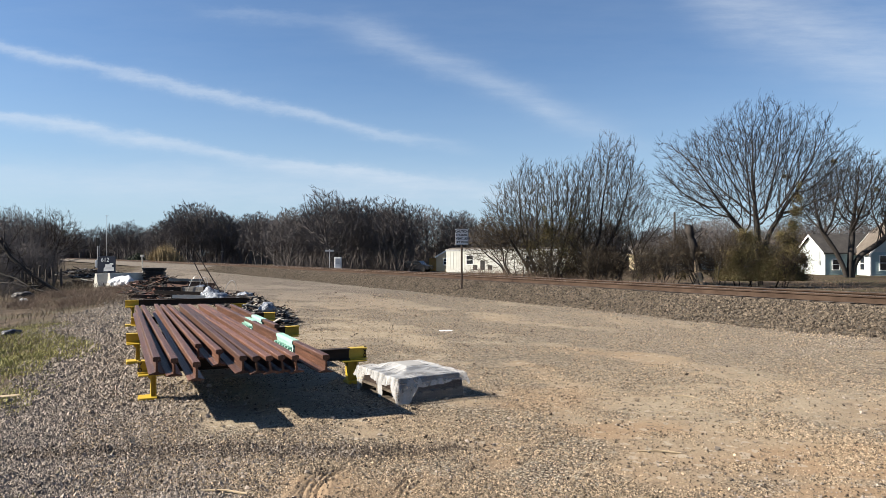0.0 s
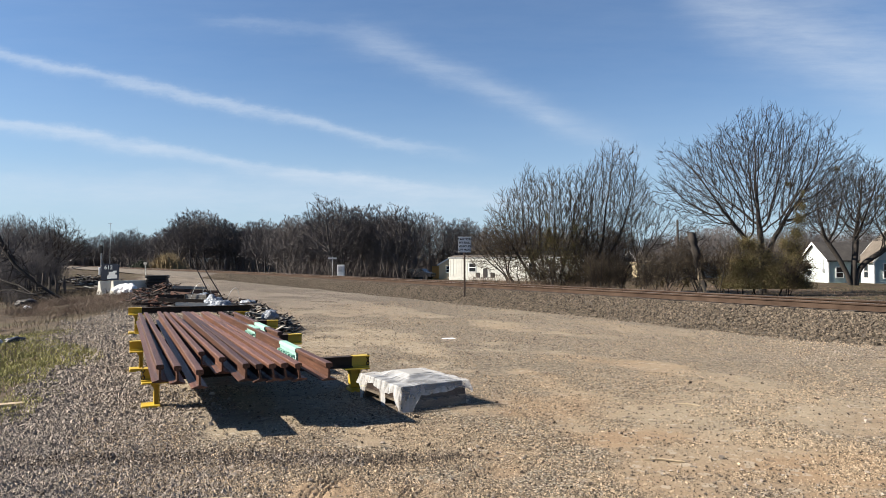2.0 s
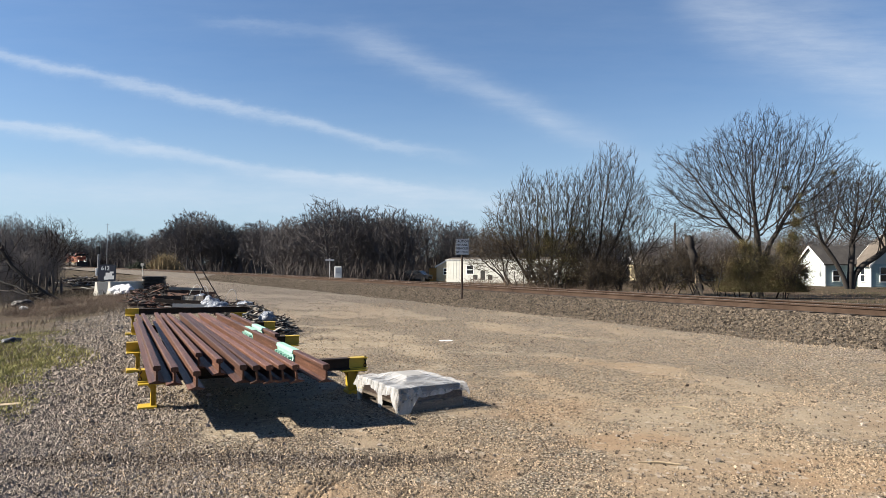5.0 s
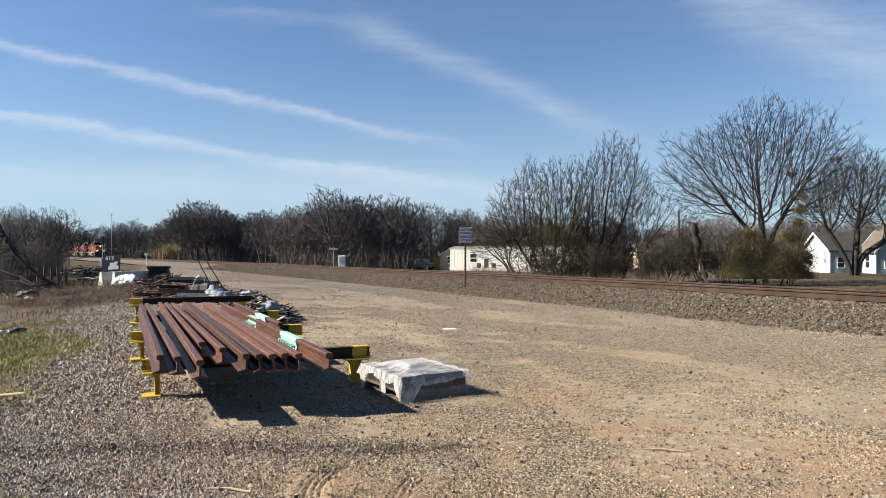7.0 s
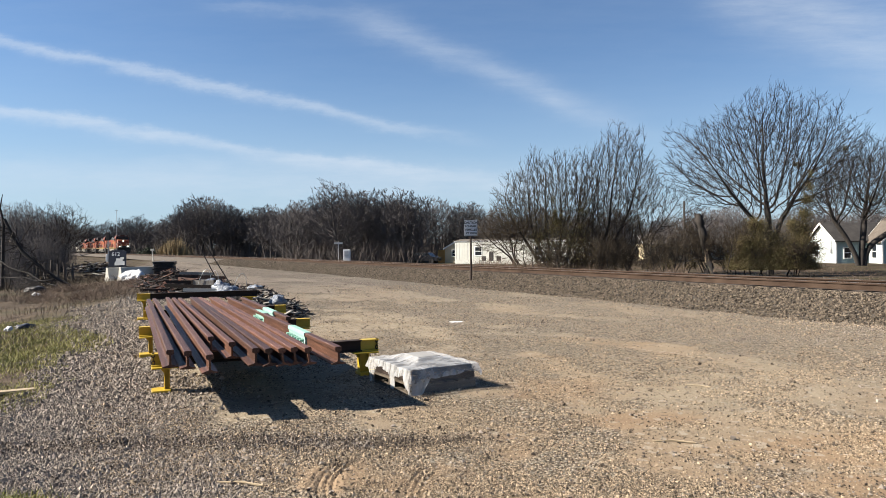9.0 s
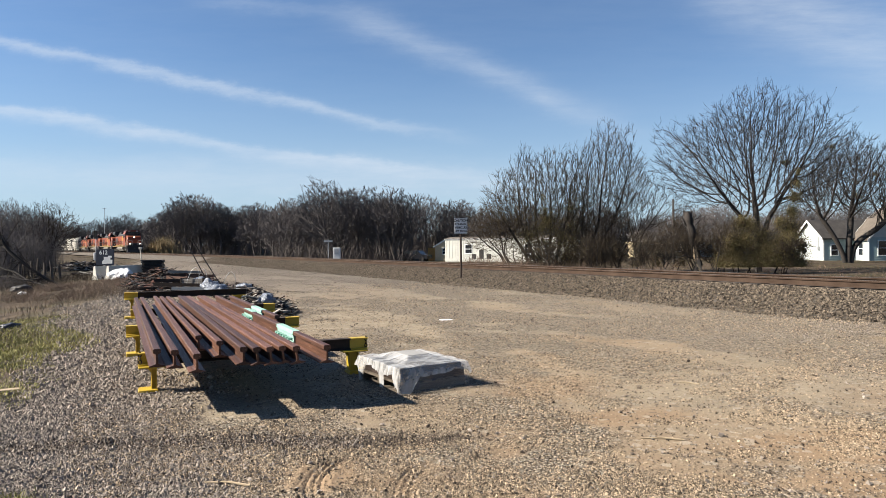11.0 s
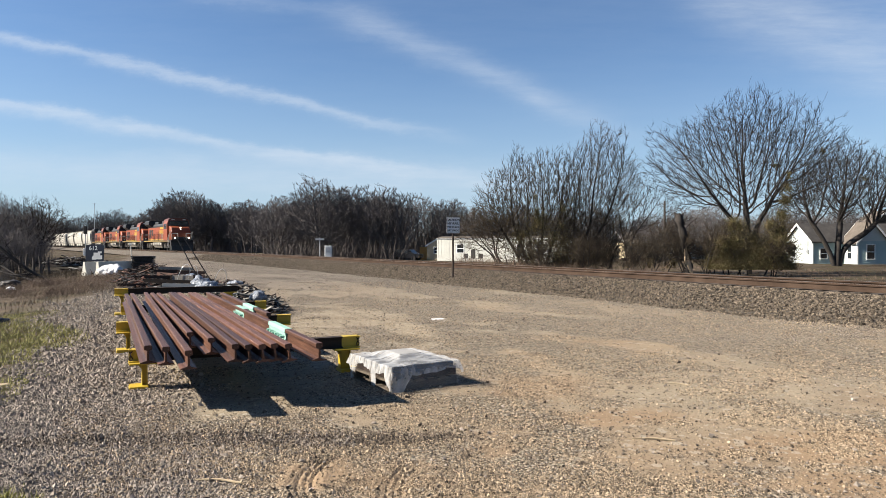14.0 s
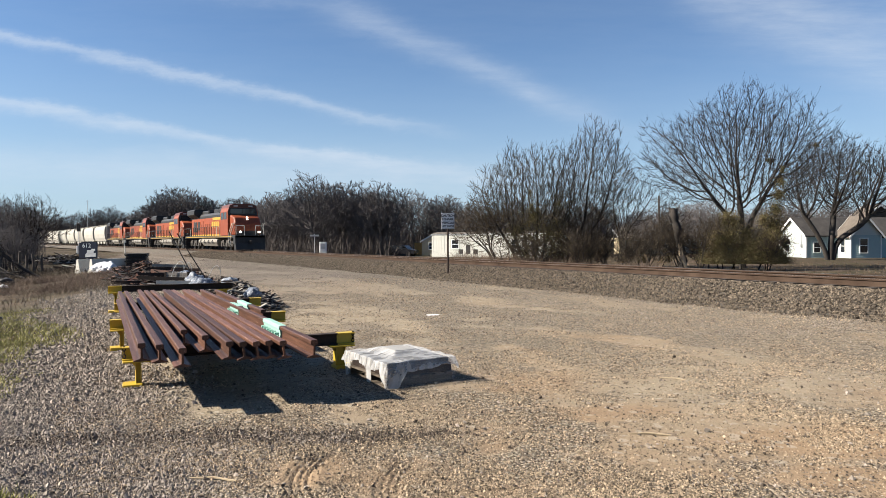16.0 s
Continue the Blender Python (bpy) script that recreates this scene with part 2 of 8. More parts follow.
    shift.inputs[1].default_value = 0.9
    nt.links.new(zone("dirt"), shift.inputs[2])
    floor_fines = mixer(ramp(shift.outputs[0], 0.50, 1.25, 0.0, 0.92), fines, dirt)
    loose = nt.nodes.new("ShaderNodeMath")
    loose.operation = "MULTIPLY_ADD"
    nt.links.new(noise_node(4.5, 6, 0.7), loose.inputs[0])
    loose.inputs[1].default_value = 1.0
    nt.links.new(zone("gravel"), loose.inputs[2])
    cover = ramp(loose.outputs[0], 0.72, 1.25, 0.0, 0.9)
    base = mixer(cover, floor_fines, road)
    # single larger clods, dark or pale, and damp darker stretches
    base = mixer(ramp(lum[0], 0.93, 0.95, 0.0, 0.55), base, (0.074, 0.058, 0.043))
    base = mixer(ramp(lum[1], 0.93, 0.95, 0.0, 0.45), base, (0.320, 0.287, 0.231))
    base = mixer(ramp(broad, 0.35, 0.65, 0.0, 0.25), base, (0.185, 0.154, 0.117))
    coarse = mixer(peb[0], (0.092, 0.076, 0.062), (0.232, 0.196, 0.160))
    coarse = mixer(ramp(gri[0], 0.4, 1.0, 0.0, 0.6), coarse, (0.130, 0.112, 0.094))
    # gaps between coarse stones darkened in colour the same way
    coarse = mixer(ramp(pebbles.outputs["Distance"], 0.40, 0.75, 0.0, 0.7), coarse, (0.062, 0.050, 0.040))
    soil = mixer(ramp(mid, 0.35, 0.65), (0.034, 0.024, 0.016), (0.078, 0.056, 0.038))
    soil = mixer(ramp(broad, 0.45, 0.6, 0.0, 0.5), soil, (0.052, 0.050, 0.022))
    base = mixer(zone("coarse"), base, coarse)
    base = mixer(zone("grass"), base, soil)
    nt.links.new(base, bsdf.inputs["Base Color"])

    def total(a, k, c):
        n = nt.nodes.new("ShaderNodeMath")
        n.operation = "MULTIPLY_ADD"
        nt.links.new(a, n.inputs[0])
        n.inputs[1].default_value = k
        if hasattr(c, "is_linked"):
            nt.links.new(c, n.inputs[2])
        else:
            n.inputs[2].default_value = c
        return n.outputs[0]

    height = total(pebbles.outputs["Distance"], -1.0, 0.0)
    height = total(grit.outputs["Distance"], -0.35, height)
    height = total(speck, 0.35, height)
    height = total(ramp(lum[0], 0.90, 0.96), 0.5, height)
    height = total(mid, 1.2, height)
    b = nt.nodes.new("ShaderNodeBump")
    b.inputs["Distance"].default_value = 0.040
    nt.links.new(ramp(cover, 0.0, 0.9, 0.20, 1.0), b.inputs["Strength"])
    nt.links.new(height, b.inputs["Height"])
    nt.links.new(b.outputs[0], bsdf.inputs["Normal"])
    return m


M = {
    "ground": ground_material(),
    "ballast": surface("ballast_bed", (0.041, 0.032, 0.025), (0.135, 0.113, 0.088), 3.0, 26.0, 0.95, bump=1.0, depth=0.05, c3=(0.153, 0.108, 0.072)),
    "stone": surface("ballast_stone", (0.060, 0.047, 0.035), (0.190, 0.153, 0.114), 12.0, 60.0, 0.9, bump=0.3, depth=0.004, vary=0.7, island=True, spec=0.2),
    "grey_stone": surface("grey_stone", (0.174, 0.146, 0.121), (0.312, 0.266, 0.223), 12.0, 60.0, 0.9, bump=0.3, depth=0.004, vary=0.45, island=True, spec=0.2),
    "clod": surface("dark_clod", (0.060, 0.047, 0.036), (0.150, 0.120, 0.092), 12.0, 60.0, 0.95, bump=0.3, depth=0.004, vary=0.5, island=True, spec=0.15),
    "pebble": surface("road_pebble", (0.150, 0.112, 0.075), (0.345, 0.270, 0.188), 12.0, 60.0, 0.92, bump=0.2, depth=0.003, vary=0.8, island=True, spec=0.2),
    "rust": surface("rusty_rail", (0.030, 0.015, 0.011), (0.165, 0.074, 0.045), 5.0, 70.0, 0.48, 0.15, 0.4, 0.003, c3=(0.33, 0.195, 0.135), c3_amount=0.26, stretch=(7, 0.30, 7), vary=0.45, spec=0.3),
    "rust_dark": surface("dark_rust", (0.014, 0.010, 0.008), (0.053, 0.030, 0.020), 4.0, 40.0, 0.8, 0.2, 0.4, 0.004, vary=0.4),
    "rail_top": surface("polished_rail_head", (0.36, 0.33, 0.30), (0.50, 0.46, 0.43), 2.0, 60.0, 0.3, 0.9, 0.1, 0.001),
    "track_rail": surface("track_rail_side", (0.0346, 0.0216, 0.0151), (0.0806, 0.0540, 0.0389), 2.0, 40.0, 0.85, 0.0, 0.3, 0.003, spec=0.1),
    "yellow": surface("yellow_paint", (0.42, 0.28, 0.02), (0.56, 0.38, 0.03), 4.0, 40.0, 0.5, 0.0, 0.2, 0.002, c3=(0.14, 0.085, 0.04), c3_amount=0.12),
    "black": surface("black_steel", (0.010, 0.009, 0.009), (0.035, 0.030, 0.028), 5.0, 50.0, 0.6, 0.3, 0.3, 0.003),
    "mint": surface("mint_paint", (0.259, 0.475, 0.396), (0.331, 0.533, 0.454), 6.0, 50.0, 0.55, 0.0, 0.2, 0.002, c3=(0.144, 0.216, 0.187), c3_amount=0.08),
    "wood": surface("weathered_pallet_wood", (0.045, 0.035, 0.025), (0.125, 0.096, 0.068), 3.0, 50.0, 0.85, stretch=(1, 8, 8), vary=0.25),
    "dry_stick": surface("bleached_stick", (0.30, 0.23, 0.14), (0.44, 0.35, 0.23), 4.0, 40.0, 0.85, stretch=(6, 1, 6)),
    "tie": surface("creosoted_tie", (0.030, 0.023, 0.018), (0.088, 0.068, 0.054), 3.0, 40.0, 0.9, stretch=(1, 6, 6), vary=0.3),
    "film": film_material(),
    "clear_film": film_material(0.02, 0.15),
    "white_bag": surface("white_plastic_bag", (0.60, 0.60, 0.61), (0.74, 0.74, 0.75), 5.0, 12.0, 0.4, bump=0.8, depth=0.05),
    "blue_bag": surface("pale_blue_plastic", (0.10, 0.12, 0.16), (0.27, 0.295, 0.34), 6.0, 14.0, 0.3, bump=1.0, depth=0.05),
    "concrete": surface("barrier_concrete", (0.46, 0.44, 0.39), (0.60, 0.575, 0.515), 2.0, 30.0, 0.9, bump=0.3, depth=0.005, c3=(0.27, 0.25, 0.22), c3_amount=0.2),
    "sign_white": surface("sign_white", (0.66, 0.67, 0.68), (0.76, 0.77, 0.78), 5.0, 40.0, 0.5, bump=0.0),
    "navy": surface("navy_board", (0.010, 0.014, 0.028), (0.022, 0.028, 0.05), 3.0, 30.0, 0.5, bump=0.1),
    "orange": surface("orange_enamel", (0.200, 0.036, 0.010), (0.285, 0.058, 0.014), 1.5, 20.0, 0.5, 0.0, 0.05, 0.003, c3=(0.20, 0.05, 0.018), c3_amount=0.3, vary=0.12),
    "loco_red": surface("dark_red_enamel", (0.085, 0.024, 0.014), (0.14, 0.040, 0.020), 1.5, 20.0, 0.45, bump=0.05),
    "loco_black": surface("black_enamel", (0.011, 0.011, 0.012), (0.030, 0.028, 0.027), 1.5, 20.0, 0.5, bump=0.1),
    "loco_yellow": surface("yellow_stripe", (0.42, 0.245, 0.025), (0.50, 0.31, 0.035), 2.0, 20.0, 0.45, bump=0.05),
    "loco_grey": surface("dusty_grey_steel", (0.19, 0.172, 0.147), (0.33, 0.305, 0.265), 2.0, 20.0, 0.75, bump=0.2, c3=(0.12, 0.10, 0.08)),
    "truck": surface("dusty_truck_steel", (0.022, 0.019, 0.016), (0.07, 0.06, 0.05), 3.0, 30.0, 0.8, bump=0.2),
    "handrail": surface("pale_handrail", (0.42, 0.40, 0.36), (0.56, 0.54, 0.49), 4.0, 30.0, 0.5, bump=0.0),
    "wheel": surface("wheel_steel", (0.030, 0.023, 0.018), (0.08, 0.062, 0.05), 3.0, 30.0, 0.6, 0.4, 0.2, 0.003),
    "cream": surface("cream_hopper_paint", (0.31, 0.295, 0.255), (0.42, 0.40, 0.355), 0.5, 8.0, 0.6, bump=0.1, c3=(0.44, 0.40, 0.33), c3_amount=0.22, stretch=(2, 1, 0.4), vary=0.08),
    "window": glassy("dark_window_glass", (0.015, 0.018, 0.022)),
    "lens": glow("headlight_lens", (1.0, 0.93, 0.78), 3.0),
    "siding": surface("pale_siding", (0.45, 0.49, 0.47), (0.53, 0.57, 0.55), 1.0, 12.0, 0.6, bump=0.1, depth=0.004),
    # the pale siding again, with shade put into a grey-green colour
    "shaded_siding": surface("shaded_pale_siding", (0.30, 0.40, 0.40), (0.36, 0.46, 0.45), 1.0, 12.0, 0.6, bump=0.1, depth=0.004),
    "trailer": surface("ribbed_trailer_metal", (0.46, 0.455, 0.41), (0.60, 0.60, 0.55), 0.7, 10.0, 0.5, bump=0.1, c3=(0.46, 0.43, 0.36), c3_amount=0.15),
    # main roof: a darker shingle tone, with its shade put into the colour
    "shaded_shingle": surface("shaded_asphalt_shingle", (0.022, 0.020, 0.019), (0.055, 0.049, 0.045), 1.5, 14.0, 0.92, bump=0.5, depth=0.02),
    "shingle": surface("asphalt_shingle", (0.070, 0.058, 0.047), (0.145, 0.120, 0.097), 1.5, 14.0, 0.9, bump=0.5, depth=0.02),
    "trim": surface("white_trim", (0.74, 0.74, 0.72), (0.82, 0.82, 0.80), 2.0, 20.0, 0.5, bump=0.0),
    "tan_wall": surface("tan_boards", (0.52, 0.42, 0.27), (0.64, 0.53, 0.36), 1.0, 12.0, 0.7, bump=0.2),
    "orange_wall": surface("orange_boards", (0.50, 0.26, 0.07), (0.62, 0.34, 0.10), 1.0, 12.0, 0.7, bump=0.2),
    "bark": surface("grey_bark", (0.0165, 0.0135, 0.0112), (0.0547, 0.0450, 0.0390), 3.0, 18.0, 0.95, bump=0.8, depth=0.03, stretch=(1, 1, 0.25)),
    "twig": surface("bare_twig", (0.0245, 0.0194, 0.0166), (0.0648, 0.0511, 0.0432), 1.5, 10.0, 0.9, bump=0.0, spec=0.2),
    # bark and twigs with distance haze put into their paler, greyer colours
    "hazed_bark": surface("hazed_grey_bark", (0.070, 0.064, 0.064), (0.125, 0.114, 0.110), 0.8, 8.0, 0.95, bump=0.0, spec=0.1),
    "hazed_twig": surface("hazed_bare_twig", (0.0924, 0.0836, 0.0845), (0.1452, 0.1320, 0.1302), 0.4, 6.0, 0.9, bump=0.0, spec=0.1),
    "pale_twig": surface("pale_thicket_twig", (0.0600, 0.0488, 0.0392), (0.1200, 0.0984, 0.0800), 1.5, 8.0, 0.9, bump=0.0, spec=0.2),
    "thicket": surface("dark_thicket_twig", (0.0450, 0.0353, 0.0240), (0.1087, 0.0825, 0.0562), 1.5, 8.0, 0.9, bump=0.0, spec=0.2),
    # undergrowth: inner self-shadow and distance haze both mixed into this tone
    "shaded_brush": surface("shaded_hazed_undergrowth", (0.070, 0.060, 0.056), (0.130, 0.112, 0.104), 0.4, 6.0, 0.95, bump=0.0, spec=0.1),
    "pale_wood": surface("torn_heartwood", (0.34, 0.25, 0.16), (0.48, 0.37, 0.25), 3.0, 20.0, 0.9, bump=0.5, stretch=(1, 1, 0.2)),
    "ivy": surface("olive_leaf", (0.090, 0.076, 0.034), (0.170, 0.140, 0.066), 1.2, 9.0, 0.85, bump=0.0, vary=0.3, island=True, c3=(0.150, 0.102, 0.058), c3_amount=0.4, spec=0.15),
    "evergreen": surface("evergreen_needles", (0.016, 0.026, 0.014), (0.04, 0.055, 0.028), 2.0, 12.0, 0.8, bump=0.0, vary=0.3, island=True),
    "reed": surface("dry_reed", (0.20, 0.145, 0.07), (0.33, 0.25, 0.135), 2.0, 12.0, 0.85, bump=0.0, vary=0.3, island=True),
    "grass": surface("green_grass", (0.175, 0.176, 0.046), (0.335, 0.305, 0.092), 1.2, 8.0, 0.8, bump=0.0, vary=0.35, island=True, c3=(0.34, 0.275, 0.13), c3_amount=0.3),
    "dry_grass": surface("dry_grass", (0.13, 0.095, 0.06), (0.27, 0.205, 0.135), 1.5, 8.0, 0.85, bump=0.0, vary=0.4, island=True),
    "brush": surface("dead_weed", (0.082, 0.056, 0.041), (0.205, 0.140, 0.098), 1.5, 8.0, 0.9, bump=0.0, vary=0.4, island=True),
    "post": surface("old_fence_post", (0.035, 0.028, 0.024), (0.10, 0.082, 0.07), 4.0, 40.0, 0.9, stretch=(4, 4, 0.5), vary=0.3),
    "silver": surface("galvanised_steel", (0.40, 0.41, 0.42), (0.55, 0.56, 0.57), 3.0, 30.0, 0.45, 0.6, 0.05),
    "car": surface("black_car_paint", (0.012, 0.012, 0.014), (0.02, 0.02, 0.024), 2.0, 20.0, 0.25, bump=0.0),
    "box_pale": surface("pale_grey_block", (0.24, 0.235, 0.23), (0.34, 0.335, 0.32), 3.0, 30.0, 0.85, bump=0.2),
    "box_grey": surface("grey_crate_board", (0.19, 0.17, 0.15), (0.29, 0.265, 0.235), 3.0, 30.0, 0.85, bump=0.2),
}


# ---- mesh helpers ----
def part(name, bm, material, parent, label="", smooth=False):
    """Links a bmesh as one mesh object under a thing or a part."""
    me = bpy.data.meshes.new(name)
    bm.to_mesh(me)
    bm.free()
    me.materials.append(M[material])
    if smooth:
        me.polygons.foreach_set("use_smooth", [True] * len(me.polygons))
    ob = new(name, me)
    ob.parent = parent
    if label:
        tagged(ob, label)
    return ob


def thing(name, label, category, m=None, group="", kind=""):
    ob = new(name)
    ob.empty_display_size = 0.1
    if m is not None:
        ob.matrix_basis = m
    return tagged(ob, label, category, group, kind)


def block(bm, lo, hi, bevel=0.0, m=None):
    """A box between two corners, bevelled."""
    c = [(a + b) / 2 for a, b in zip(lo, hi)]
    s = [abs(b - a) for a, b in zip(lo, hi)]
    mat = Matrix.Translation(c) @ Matrix.Diagonal((*s, 1))
    vs = bmesh.ops.create_cube(bm, size=1.0, matrix=(m @ mat) if m else mat)["verts"]
    if bevel:
        es = list({e for v in vs for e in v.link_edges})
        bmesh.ops.bevel(bm, geom=es, offset=bevel, segments=1, affect="EDGES", profile=0.5)


def rod(bm, a, b, r, r2=None, seg=8):
    """A round bar from a to b."""
    a, b = Vector(a), Vector(b)
    d = b - a
    m = Matrix.Translation((a + b) / 2) @ d.to_track_quat("Z", "Y").to_matrix().to_4x4()
    bmesh.ops.create_cone(bm, cap_ends=True, segments=seg, radius1=r, radius2=r if r2 is None else r2, depth=d.length, matrix=m)


def prism(bm, outline, y0, y1, m=None):
    """A closed outline of (x, z), drawn out along y."""
    m = m or Matrix()
    a = [bm.verts.new(m @ Vector((x, y0, z))) for x, z in outline]
    b = [bm.verts.new(m @ Vector((x, y1, z))) for x, z in outline]
    n = len(outline)
    bm.faces.new(a)
    bm.faces.new(b[::-1])
    for i in range(n):
        bm.faces.new((a[i], b[i], b[(i + 1) % n], a[(i + 1) % n]))
    bmesh.ops.recalc_face_normals(bm, faces=bm.faces)


def raw_mesh(name, verts, faces, material, smooth=False):
    """A mesh from arrays of vertices and equal-sided faces."""
    verts, faces = np.asarray(verts, np.float32), np.asarray(faces, np.int32)
    me = bpy.data.meshes.new(name)
    k = faces.shape[1]
    me.vertices.add(len(verts))
    me.vertices.foreach_set("co", verts.ravel())
    me.loops.add(faces.size)
    me.loops.foreach_set("vertex_index", faces.ravel())
    me.polygons.add(len(faces))
    me.polygons.foreach_set("loop_start", np.arange(0, faces.size, k, dtype=np.int32))
    me.update(calc_edges=True)
    me.polygons.foreach_set("use_smooth", np.full(len(faces), smooth, bool))
    me.materials.append(M[material])
    return me


def smoothstep(a, b, v):
    t = np.clip((np.asarray(v, float) - a) / (b - a), 0, 1)
    return t * t * (3 - 2 * t)


def value_noise(x, y, seed=0):
    """Smooth random values between 0 and 1 on a plane, for arrays."""
    xi, yi = np.floor(x).astype(np.int64), np.floor(y).astype(np.int64)
    fx, fy = x - xi, y - yi
    fx, fy = fx * fx * (3 - 2 * fx), fy * fy * (3 - 2 * fy)

    def h(a, b):
        v = (a * 374761393 + b * 668265263 + seed * 974634777) & 0xFFFFFFFF
        v = ((v ^ (v >> 13)) * 1274126177) & 0xFFFFFFFF
        return ((v ^ (v >> 16)) & 0xFFFF) / 65535.0
    return (h(xi, yi) * (1 - fx) + h(xi + 1, yi) * fx) * (1 - fy) + (h(xi, yi + 1) * (1 - fx) + h(xi + 1, yi + 1) * fx) * fy


# ---- the line of the track ----
TURN0, TRACK_D = radians(29.07), 18.17
RAIL_TOP = 0.70
_a = np.arange(-80, 780, 1.0)
_k = np.where(_a < 20.6, 0.0, np.where(_a < 85.8, 0.00071, 0.00027))
_th = TURN0 + np.concatenate([[0], np.cumsum(_k)[:-1]])
_x = np.concatenate([[0], np.cumsum(-np.sin(_th))[:-1]])
_y = np.concatenate([[0], np.cumsum(np.cos(_th))[:-1]])
_x += math.cos(TURN0) * TRACK_D - np.interp(0, _a, _x)
_y += math.sin(TURN0) * TRACK_D - np.interp(0, _a, _y)


def track(a, off=0.0):
    """Place and heading on the track a metres along it; off: metres to the far side."""
    th = np.interp(a, _a, _th)
    return np.interp(a, _a, _x) + np.cos(th) * off, np.interp(a, _a, _y) + np.sin(th) * off, th


def track_side(x, y):
    """Signed distance of points from the track, positive beyond it, and the metres along it."""
    x, y = np.asarray(x, float), np.asarray(y, float)
    a = np.zeros_like(x)
    a = -(x - _x[80]) * math.sin(TURN0) + (y - _y[80]) * math.cos(TURN0)
    for _ in range(3):
        px, py, th = track(np.clip(a, -79, 778))
        a = a + (-(x - px) * np.sin(th) + (y - py) * np.cos(th))
    px, py, th = track(np.clip(a, -79, 778))
    return (x - px) * np.cos(th) + (y - py) * np.sin(th), a


# ---- ground ----
def left_of_verge(x, y):
    """Metres to the left of the line where the gravel ends and the grass begins."""
    bend = 0.5 * np.sin(np.asarray(y, float) * 0.45) + 0.3 * np.sin(np.asarray(y, float) * 1.3 + 1)
    return (np.asarray(x) + 3.9) * -0.923 + (np.asarray(y) - 5.5) * -0.385 - bend


SOFT = ((-0.95, 5.05, 0.50, 0.42), (-0.30, 4.90, 0.48, 0.46), (0.42, 5.65, 0.28, 0.34), (3.6, 5.6, 1.0, 0.42), (1.8, 6.7, 0.75, 0.42), (0.5, 4.55, 0.75, 0.22), (1.15, 8.2, 0.7, 0.75), (2.9, 4.75, 0.8, 0.25))


def soft_patch(x, y):
    """The bare soft dirt where tyres have turned, 0 to 1."""
    bx, by = x + 0.25 * (value_noise(x * 2.2, y * 2.2, 91) - 0.5), y + 0.25 * (value_noise(x * 2.2 + 7, y * 2.2, 92) - 0.5)
    bare = np.zeros(np.shape(x))
    for cx, cy, rx, ry in SOFT:
        bare = np.maximum(bare, np.exp(-(((bx - cx) / rx) ** 2 + ((by - cy) / ry) ** 2) ** 1.5))
    return bare


def wheel_band(x, y):
    """The stretch of churned darker stone that a wheel has left across the yard, 0 to 1."""
    line = 6.05 + 0.055 * x + 0.05 * np.sin(x * 2.1)
    ragged = 0.6 + 0.8 * value_noise(x * 3.0, y * 3.0, 95)
    return np.exp(-((y - line) / 0.16) ** 2) * smoothstep(0.6, -0.6, x) * np.clip(ragged, 0, 1) * smoothstep(-4.6, -3.4, x)


def gravelly(x, y):
    """How thickly loose gravel lies on the packed fines, 0 to 1, in streaks along the yard."""
    along, across = -x * math.sin(TURN0) + y * math.cos(TURN0), x * math.cos(TURN0) + y * math.sin(TURN0)
    n = 0.42 * value_noise(along * 0.22 + 9, across * 0.75, 81) + 0.33 * value_noise(along * 0.7, across * 1.7 + 4, 82) + 0.25 * value_noise(x * 2.6, y * 2.6, 83)
    near = smoothstep(5.0, 3.0, np.abs(track_side(x, y)[0] + 3.0))
    return np.clip(0.05 + 0.95 * smoothstep(0.34, 0.62, n) + 0.3 * near + 0.5 * wheel_band(x, y), 0, 1) * (1 - 0.78 * soft_patch(x, y))


def ground_z(x, y):
    x, y = np.asarray(x, float), np.asarray(y, float)
    dl = left_of_verge(x, y)
    near = 1 - smoothstep(40, 90, np.hypot(x, y))
    z = -0.32 * smoothstep(0.2, 4.0, dl) * (1 - smoothstep(28, 60, dl))
    z = z + near * (0.05 * (value_noise(x * 0.5, y * 0.5, 3) - 0.5) + 0.028 * (value_noise(x * 2.1, y * 2.1, 4) - 0.5))
    side, _ = track_side(x, y)
    z = z - 0.45 * smoothstep(3.0, 12.0, side) * (1 - smoothstep(120, 260, side))
    z = z - 0.030 * wheel_band(x, y)
    # ruts pressed into the soft gravel
    for cx, cy, r, deep in ((0.02, 5.0, 0.98, 1.0), (0.64, 4.75, 0.95, 0.5)):
        d = np.hypot(x - cx, y - cy) - r
        sector = deep * smoothstep(0.2, 0.5, cx - x) * smoothstep(0.62, 0.36, np.abs(y - cy))
        cross = np.sin(np.arctan2(y - cy, x - cx) * r * 80 + np.where(d > 0, 1.6, 0))
        z = z - (0.015 + 0.010 * np.cos(d * 2 * math.pi / 0.052) + 0.004 * cross) * np.exp(-(d / 0.095) ** 4) * sector + 0.006 * np.exp(-((np.abs(d) - 0.13) / 0.035) ** 2) * sector
    return z


